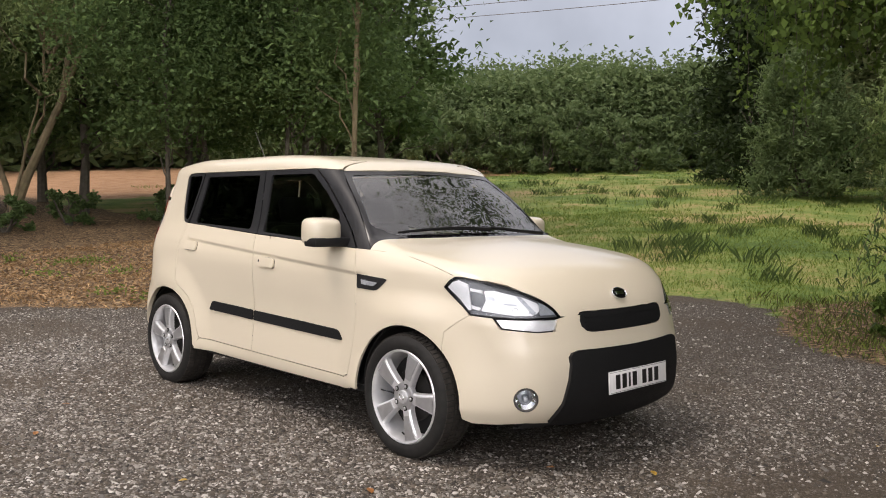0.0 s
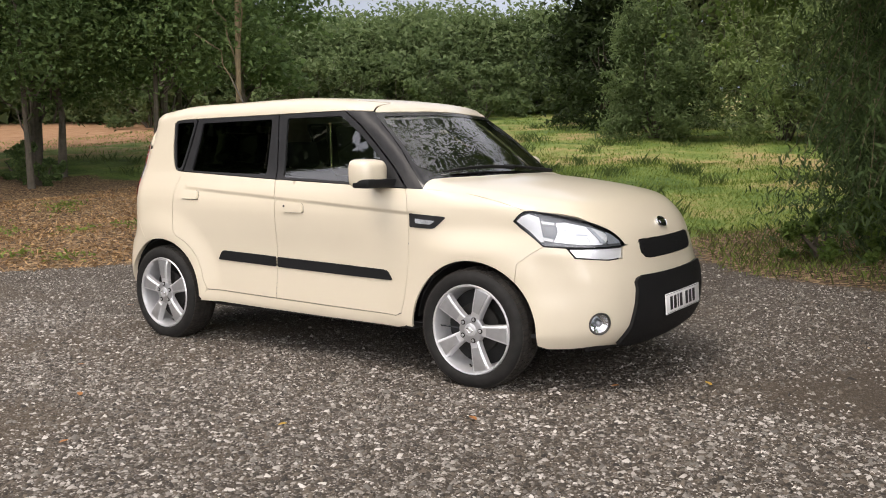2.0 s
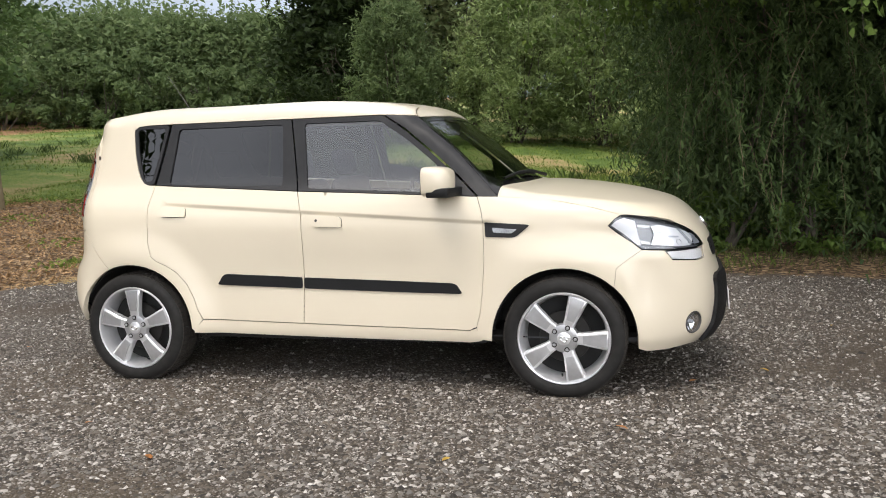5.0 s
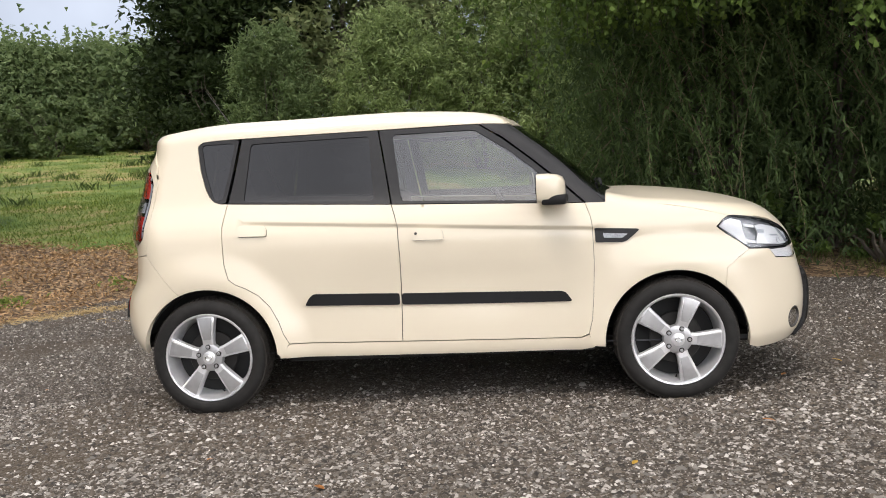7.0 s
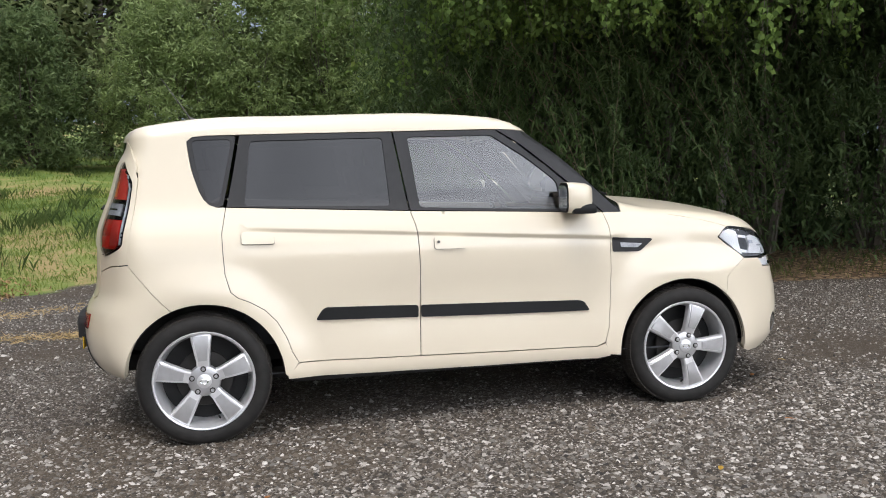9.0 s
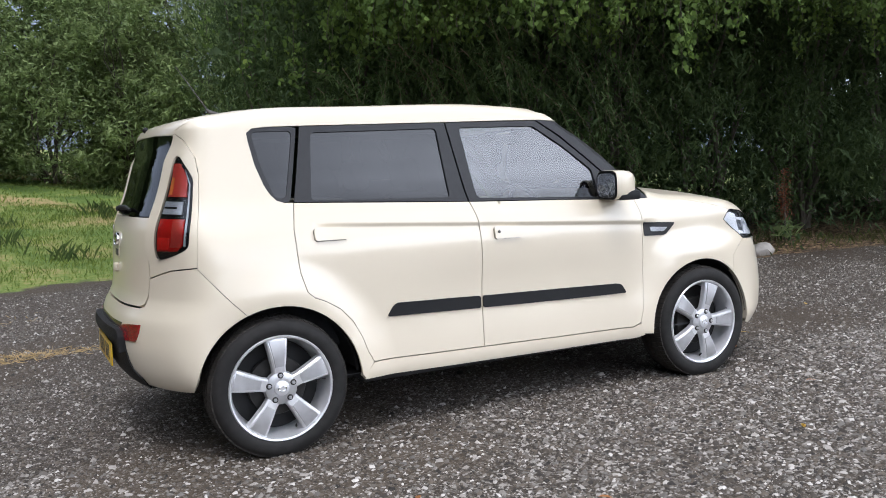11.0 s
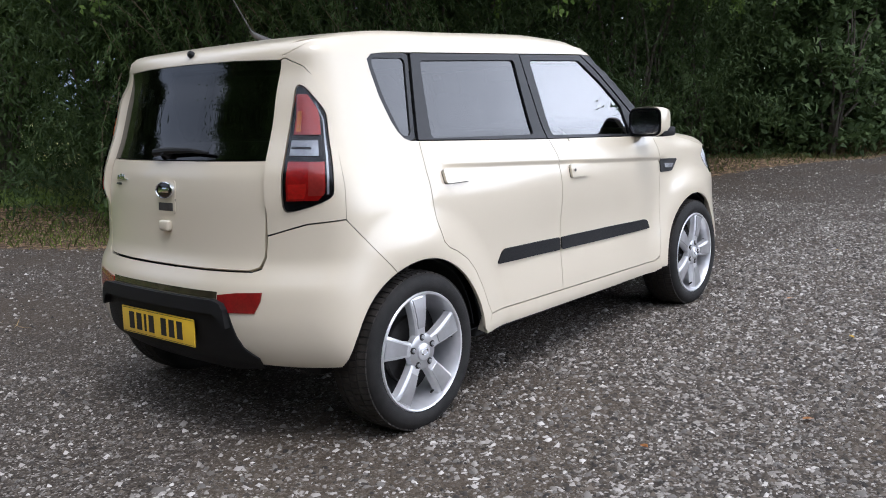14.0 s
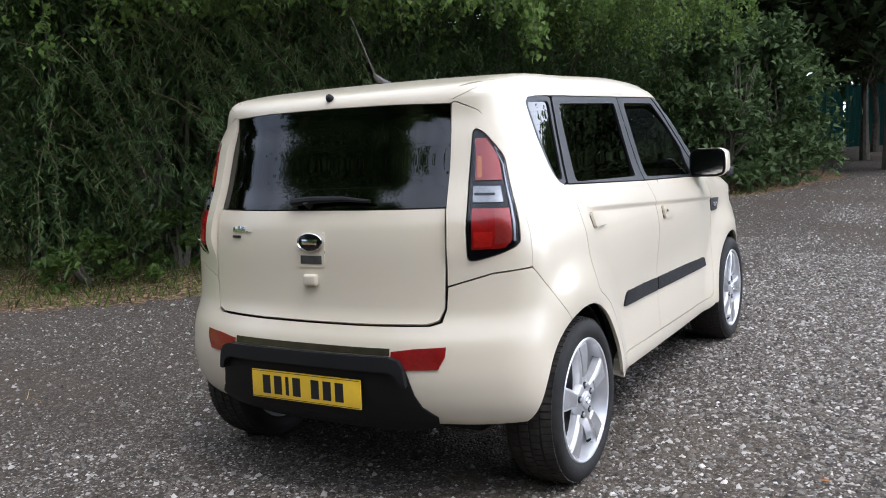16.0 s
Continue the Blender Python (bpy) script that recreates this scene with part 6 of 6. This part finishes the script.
for a_, b_, r_ in (((0.98, 1.0, 3.2), (3.0, 3.0, 8.0), 0.085), ((0.1, 0.1, 0.4), (-1.4, -0.7, 4.4), 0.09), ((0.2, 0.1, 0.3), (0.9, 0.5, 3.4), 0.05)):
    bm = bmesh.new()
    tube(bm, limb_points(a_, b_, 0.03, 6, 0.012), np.linspace(r_, 0.02, 7), 8)
    part("limb", bm, PALE_BARK, fork)
for x, y, h, w in ((-17.2, 3.2, 0.8, 0.8), (-18.4, 5.2, 0.9, 0.9), (-15.6, 6.8, 0.6, 0.7), (-14.2, 9.6, 0.6, 0.6), (-17.6, 7.6, 0.9, 0.8)):
    bush("bramble_bush", "low dark bramble bush on the littered bank", (x, y), h, w, 2200, ALDER_LEAF, (0.10, 0.07), 0.3, group="brambles", stems=5)
# the side of the yard that only the glass and paint reflect
for i in range(12):
    b = radians(190 + 130 * i / 11)
    r = 36 + 6 * rng.uniform(-1, 1)
    tree("yard_tree", "low green tree on the open side of the yard", (r * math.cos(b), r * math.sin(b) - 2), rng.uniform(2.0, 3.4), 2.4, 0.08, 40, 100, FAR_LEAF, (0.40, 0.30), BARK, 0.12, clump=1.0, group="yard trees")
for i in range(6):
    b = radians((-172, -164, -157, -150, -143, -136)[i])
    tree("yard_tree", "tall dark tree on the open side of the yard", (18 * math.cos(b), 18 * math.sin(b)), rng.uniform(8, 9.5), 2.6, 0.06, 70, 210, SHADED_LEAF, (0.30, 0.22), BARK, 0.18, clump=1.4, group="yard trees")
for i in range(5):
    b = radians(-30 + 6 * i)
    tree("yard_tree", "tall green tree on the open side of the yard", (36 * math.cos(b), 36 * math.sin(b) - 1), (4.4, 8.6, 10.2, 10.8, 11.0)[i], 3.4, 0.06, 150, 220, FAR_LEAF, (0.22, 0.16), BARK, 0.22, clump=1.15, group="yard trees")
# green panel fence at the yard's far end
fence = thing("green_fence", "dark green ribbed metal panel fence", "fence", at=Matrix.Translation((36.5, 1.0, 0)) @ pose(0, 0, 0, 0, 0, 8))
GREENM = mat("green_metal", (0.012, 0.085, 0.070), 0.45, 0.0, 0.15, 3)
for k in range(6):
    bm = bmesh.new()
    # one ribbed sheet
    row = [(-6.0 + 2.4 * k + 0.26 * j + dy, dx) for j in range(9) for dy, dx in ((0.0, 0.0), (0.12, 0.0), (0.14, -0.03), (0.22, -0.03), (0.24, 0.0))]
    low, high = [bm.verts.new((dx, y, 0.05)) for y, dx in row], [bm.verts.new((dx, y, 2.6)) for y, dx in row]
    for j in range(len(row) - 1):
        bm.faces.new((low[j], low[j + 1], high[j + 1], high[j]))
    bmesh.ops.solidify(bm, geom=bm.faces[:], thickness=0.006)
    part("panel", bm, GREENM, fence, smooth=False)

# ---- loose stones, grass, litter ----
# the yard that lies before the walk
BEFORE = [(-40, -2.4), (-3.4, -1.3), (-2.4, -2.6), (-1.2, -3.3), (0.4, -3.6), (1.8, -3.4), (3.0, -2.6), (4.4, -1.2), (6, -4.5), (40, -8), (40, 40), (-40, 40)]


def stones(n, lo, hi, size, seed, ridge):
    """Loose chips: ridged wedges where the walk passes near, plain points further off."""
    r_ = np.random.default_rng(seed)
    p = np.stack([r_.uniform(lo[0], hi[0], n), r_.uniform(lo[1], hi[1], n)], 1)
    p = p[(signed(p, EDGE) > 0.02) & ((signed(p, BEFORE) > r_.uniform(-1.6, 0.3, len(p))) | (not ridge))]
    # fewer where the dust is trodden bare
    bare = dirt(p[:, 0], p[:, 1]) > r_.uniform(-0.1, 1.2, len(p))
    p = p[~bare]
    k = len(p)
    s_ = size * np.clip(r_.lognormal(0, 0.45, k), 0.4, 2.6)
    z = ground_z(p[:, 0], p[:, 1])
    if ridge:
        base = np.array([(1.1, -0.62, 0), (1, 0.7, 0), (-1.1, 0.62, 0), (-1, -0.7, 0), (0.5, 0, 0.62), (-0.55, 0.1, 0.62)])
        f = np.array([(0, 1, 4), (1, 2, 5), (1, 5, 4), (2, 3, 5), (3, 0, 4), (3, 4, 5)])
    else:
        base = np.array([(1, 0, 0), (0, 1, 0), (-1, 0, 0), (0, -1, 0), (0.1, 0.15, 0.8)])
        f = np.array([(0, 1, 4), (1, 2, 4), (2, 3, 4), (3, 0, 4)])
    m_ = len(base)
    v = base[None] * (1 + 0.4 * r_.uniform(-1, 1, (k, m_, 3))) + 0.22 * r_.uniform(-1, 1, (k, m_, 3)) * (base[:, 2:] > 0)
    a = r_.uniform(0, 2 * math.pi, k)
    c, s2 = np.cos(a)[:, None], np.sin(a)[:, None]
    v = np.stack([v[..., 0] * c - v[..., 1] * s2, v[..., 0] * s2 + v[..., 1] * c, v[..., 2]], 2) * s_[:, None, None]
    v += np.stack([p[:, 0], p[:, 1], z - 0.05 * s_], 1)[:, None]
    f = (np.arange(k)[:, None, None] * m_ + f[None]).reshape(-1, 3)
    return quad_mesh(bpy.data.meshes.new("stones"), v.reshape(-1, 3), f)


STONE = bpy.data.materials.new("gravel_stone")
n_, l_, b_ = nodes_of(STONE)
gi = n_.new("ShaderNodeNewGeometry")
rs = ramp(n_, [(0.0, (0.016, 0.013, 0.010)), (0.25, (0.054, 0.043, 0.032)), (0.46, (0.122, 0.098, 0.072)), (0.60, (0.115, 0.106, 0.095)), (0.78, (0.23, 0.21, 0.182)), (0.93, (0.38, 0.352, 0.318)), (1.0, (0.56, 0.53, 0.49))])
l_.new(gi.outputs["Random Per Island"], rs.inputs[0]), l_.new(rs.outputs[0], b_.inputs["Base Color"])
b_.inputs["Roughness"].default_value = 0.7
for lo_, hi_, k_, sz, near_ in (((-3.8, -4.2), (5.0, -0.5), 140000, 0.0061, True), ((-6.2, -0.5), (8, 6.5), 72000, 0.0068, False), ((-7, -2), (-3.4, -0.5), 8000, 0.0066, False), ((4.6, -4), (10, -0.5), 16000, 0.0074, False), ((1.6, -0.5), (6.4, 3.8), 26000, 0.0068, False), ((-5.8, -0.5), (-1.8, 4.6), 18000, 0.0066, False), ((-3.4, -3.6), (5, 5), 900, 0.0105, True), ((8, -5), (18, 3), 17000, 0.009, False), ((-9, -9), (10, -0.5), 36000, 0.0072, False)):
    st = link_part("gravel", stones(k_, lo_, hi_, sz, k_, near_), STONE, None, smooth=False)
    tagged(st, "loose grey and tan gravel chips on the yard", "gravel", kind="stuff")


def blades(p, height, wide, lean=0.5):
    k = len(p)
    z = ground_z(p[:, 0], p[:, 1])
    a = rng.uniform(0, 2 * math.pi, k)
    h = height * rng.uniform(0.5, 1.3, k)
    d = np.stack([np.cos(a), np.sin(a), 0 * a], 1)
    o = np.stack([p[:, 0], p[:, 1], z - 0.01], 1)
    t_ = unit(rng.normal(size=(k, 3)) * (1, 1, 0) + 1e-6)
    le = (lean * h * rng.uniform(0.1, 1, k))[:, None]
    w_ = (wide * rng.uniform(0.6, 1.3, k))[:, None]
    up = np.stack([0 * h, 0 * h, h], 1)
    v = np.stack([o - d * w_, o + d * w_, o + up * 0.6 + t_ * le * 0.35 + d * w_ * 0.7, o + up + t_ * le], 1)
    return v.reshape(-1, 3), np.arange(4 * k).reshape(-1, 4)


def scatter(n, lo, hi, want):
    p = np.stack([rng.uniform(lo[0], hi[0], n), rng.uniform(lo[1], hi[1], n)], 1)
    return p[want(p)]


def grassy(p):
    return (signed(p, EDGE) < -0.10 + 0.25 * rng.uniform(-1, 1, len(p))) & (signed(p, LITTER) < 0.25 * rng.uniform(-1, 1, len(p)))


near_field = scatter(60000, (-12, 4), (3, 18), grassy)
far_field = scatter(36000, (-34, 14), (6, 48), grassy)
verge = scatter(17000, (-1, 1), (16, 8), lambda p: grassy(p) & (signed(p, EDGE) > -1.6))
tuft_c = scatter(110, (-22, 6), (3, 38), grassy)
tuft = np.repeat(tuft_c, 60, 0) + rng.normal(size=(len(tuft_c) * 60, 2)) * 0.20
for nm, p, h, w_, lab in (("field_grass", near_field, 0.065, 0.006, "rough green and straw-coloured meadow grass"), ("field_grass", far_field, 0.09, 0.014, "rough green and straw-coloured meadow grass"), ("verge_grass", verge, 0.10, 0.005, "short weedy grass along the gravel"), ("rush_tufts", tuft, 0.24, 0.0055, "dark green rush tufts in the meadow")):
    v, f = blades(p, h, w_, 0.9 if h < 0.3 else 0.4)
    g_ = link_part(nm, quad_mesh(bpy.data.meshes.new(nm), v, f), VERGE_BLADE if nm == "verge_grass" else RUSH_BLADE if nm == "rush_tufts" else GRASS_BLADE, None, smooth=False)
    tagged(g_, lab, "grass", kind="stuff")
# dead leaves, straw and twigs on the bank
lp = scatter(30000, (-13, -4), (-3, 9.5), lambda p: (signed(p, LITTER) > -0.3 + 0.3 * rng.uniform(-1, 1, len(p))) & (signed(p, EDGE) < 0.25 * rng.uniform(0, 1, len(p)) ** 2))
lz = ground_z(lp[:, 0], lp[:, 1]) + rng.uniform(0, 0.05, len(lp))
LITTERM = leaf_material("dead_leaf", (0.085, 0.048, 0.024), (0.40, 0.26, 0.135), 0.1)
v, f = leaves(np.stack([lp[:, 0], lp[:, 1], lz], 1), 0.085, 0.022, 0.0)
tagged(link_part("leaf_litter", quad_mesh(bpy.data.meshes.new("leaf_litter"), v, f), LITTERM, None, smooth=False), "brown dead leaves, straw and twigs on the bank", "leaf litter", kind="stuff")

# green weeds that come up through the litter
weed_c = scatter(34, (-13, 1), (-4, 9.5), lambda p: (signed(p, LITTER) > 0) & (signed(p, EDGE) < -0.3))
wp_ = np.repeat(weed_c, 45, 0) + rng.normal(size=(len(weed_c) * 45, 2)) * 0.16
v, f = leaves(np.stack([wp_[:, 0], wp_[:, 1], ground_z(wp_[:, 0], wp_[:, 1]) + rng.uniform(0.01, 0.12, len(wp_))], 1), 0.09, 0.035, 0.0)
tagged(link_part("weeds", quad_mesh(bpy.data.meshes.new("weeds"), v, f), GRASS_BLADE, None, smooth=False), "low green weeds growing through the leaf litter", "weed", kind="stuff")

# ---- small things ----
STRAW = mat("straw", (0.46, 0.33, 0.15), 0.8, 0, 0.25, 30)
sp = rng.normal(size=(900, 2)) * (0.75, 0.14) @ np.array([(0.83, 0.56), (-0.56, 0.83)]) + (-3.9, 3.4)
sp = np.concatenate([sp, rng.normal(size=(420, 2)) * (0.40, 0.10) + (-2.45, 2.5)])
v, f = leaves(np.stack([sp[:, 0], sp[:, 1], ground_z(sp[:, 0], sp[:, 1]) + 0.012], 1), 0.16, 0.006, 0.0)
v[:, 2] = np.clip(v[:, 2], 0.004, 0.05)
tagged(link_part("straw", quad_mesh(bpy.data.meshes.new("straw"), v, f), STRAW, None, smooth=False), "dry straw lying on the gravel", "straw", kind="stuff")
YLEAF = mat("yellow_leaf", (0.55, 0.36, 0.05), 0.6, 0, 0.2, 40)
OLEAF = mat("orange_leaf", (0.45, 0.19, 0.05), 0.6, 0, 0.2, 40)


def fallen_leaf(x, y, size, turn, material, label):
    bm = bmesh.new()
    rim = [(0.5, 0), (0.22, 0.24), (-0.15, 0.27), (-0.5, 0.05), (-0.5, -0.05), (-0.15, -0.27), (0.22, -0.24)]
    mid = [bm.verts.new((size * t, 0, 0.06 * size)) for t in (0.45, 0.2, -0.15, -0.45)]
    q = [bm.verts.new((size * a, size * b, size * (0.18 * abs(b) * 2))) for a, b in rim]
    for a, b, c, d in ((0, 1, 1, 0), (1, 2, 2, 1), (2, 3, 3, 2)):
        bm.faces.new((q[a], q[b], mid[c], mid[d]))
    for a, b, c, d in ((6, 0, 0, 1), (5, 6, 1, 2), (4, 5, 2, 3)):
        bm.faces.new((q[a], q[b], mid[c], mid[d]))
    bmesh.ops.solidify(bm, geom=bm.faces[:], thickness=0.001)
    z = float(ground_z(np.array([x]), np.array([y]))[0])
    ob = part("fallen_leaf", bm, material, None, smooth=False, m=pose(x, y, z + 0.012, 5, -6, turn))
    tagged(ob, label, "leaf", "fallen leaves")


for i, (x, y, c) in enumerate(((2.33, -0.16, 0), (1.93, -0.46, 1), (2.9, 1.2, 0), (3.6, 0.4, 0), (1.6, -1.35, 1), (-0.4, -2.1, 1), (0.9, -1.9, 0), (-1.0, -1.7, 1), (3.4, -1.1, 0), (-2.6, -0.2, 1), (4.6, 1.9, 0), (0.25, -2.6, 1))):
    fallen_leaf(x, y, rng.uniform(0.035, 0.06), rng.uniform(0, 360), (YLEAF, OLEAF)[c], ("small yellow leaf lying on the gravel", "small orange-brown leaf lying on the gravel")[c])
# pale stone and weeds at the yard's edge
bm = bmesh.new()
bmesh.ops.create_icosphere(bm, subdivisions=3, radius=1)
for v_ in bm.verts:
    k_ = 1 + 0.22 * noise.noise(v_.co * 1.7)
    v_.co = Vector((v_.co.x * 0.21 * k_, v_.co.y * 0.13 * k_, v_.co.z * 0.10 * k_))
PALEROCK = mat("pale_rock", (0.40, 0.37, 0.33), 0.85, 0, 0.25, 12, 0.8, 60)
rock = part("rock", bm, PALEROCK, None, m=pose(6.15, 3.25, 0.06, 0, 0, 20))
tagged(rock, "pale rounded rock at the edge of the gravel", "rock")
DOCK = leaf_material("dock_seed", (0.10, 0.035, 0.02), (0.22, 0.085, 0.045), 0.2)
for x, y, h in ((6.9, 3.55, 1.0), (7.05, 3.7, 0.75), (9.4, 3.1, 0.6)):
    t_ = thing("dock_plant", "reddish brown dock plant gone to seed", "plant", "dock plants", at=Matrix.Translation((x, y, float(ground_z(np.array([x]), np.array([y]))[0]) - 0.02)))
    bm = bmesh.new()
    tube(bm, [(0, 0, 0), (0.02, 0.01, h * 0.5), (0.0, 0.03, h)], [0.008, 0.006, 0.003], 6)
    part("stalk", bm, BARK, t_)
    zz = rng.uniform(0.4, 1, 260) * h
    pts = np.stack([rng.normal(size=260) * 0.045, rng.normal(size=260) * 0.045, zz], 1)
    link_part("seed_head", crown_mesh(pts, 0.03, 0.02, 0.2), DOCK, t_, smooth=False)["kind"] = "stuff"
    pts = np.stack([rng.normal(size=14) * 0.10, rng.normal(size=14) * 0.10, rng.uniform(0.05, 0.3, 14)], 1)
    link_part("leaf_rosette", crown_mesh(pts, 0.22, 0.07, 0.2), PALE_LEAF, t_, smooth=False)
# overhead cables beyond the field
for k_ in range(2):
    bm = bmesh.new()
    pts = [(-95 + 130 * t, 62 + 30 * t, 23.9 + 1.3 * k_ - 9 * t * (1 - t)) for t in np.linspace(0, 1, 15)]
    tube(bm, pts, 0.035, 5)
    c_ = part("power_cable", bm, DULL, None)
    tagged(c_, "thin dark overhead power cable against the sky", "cable", "power cables")
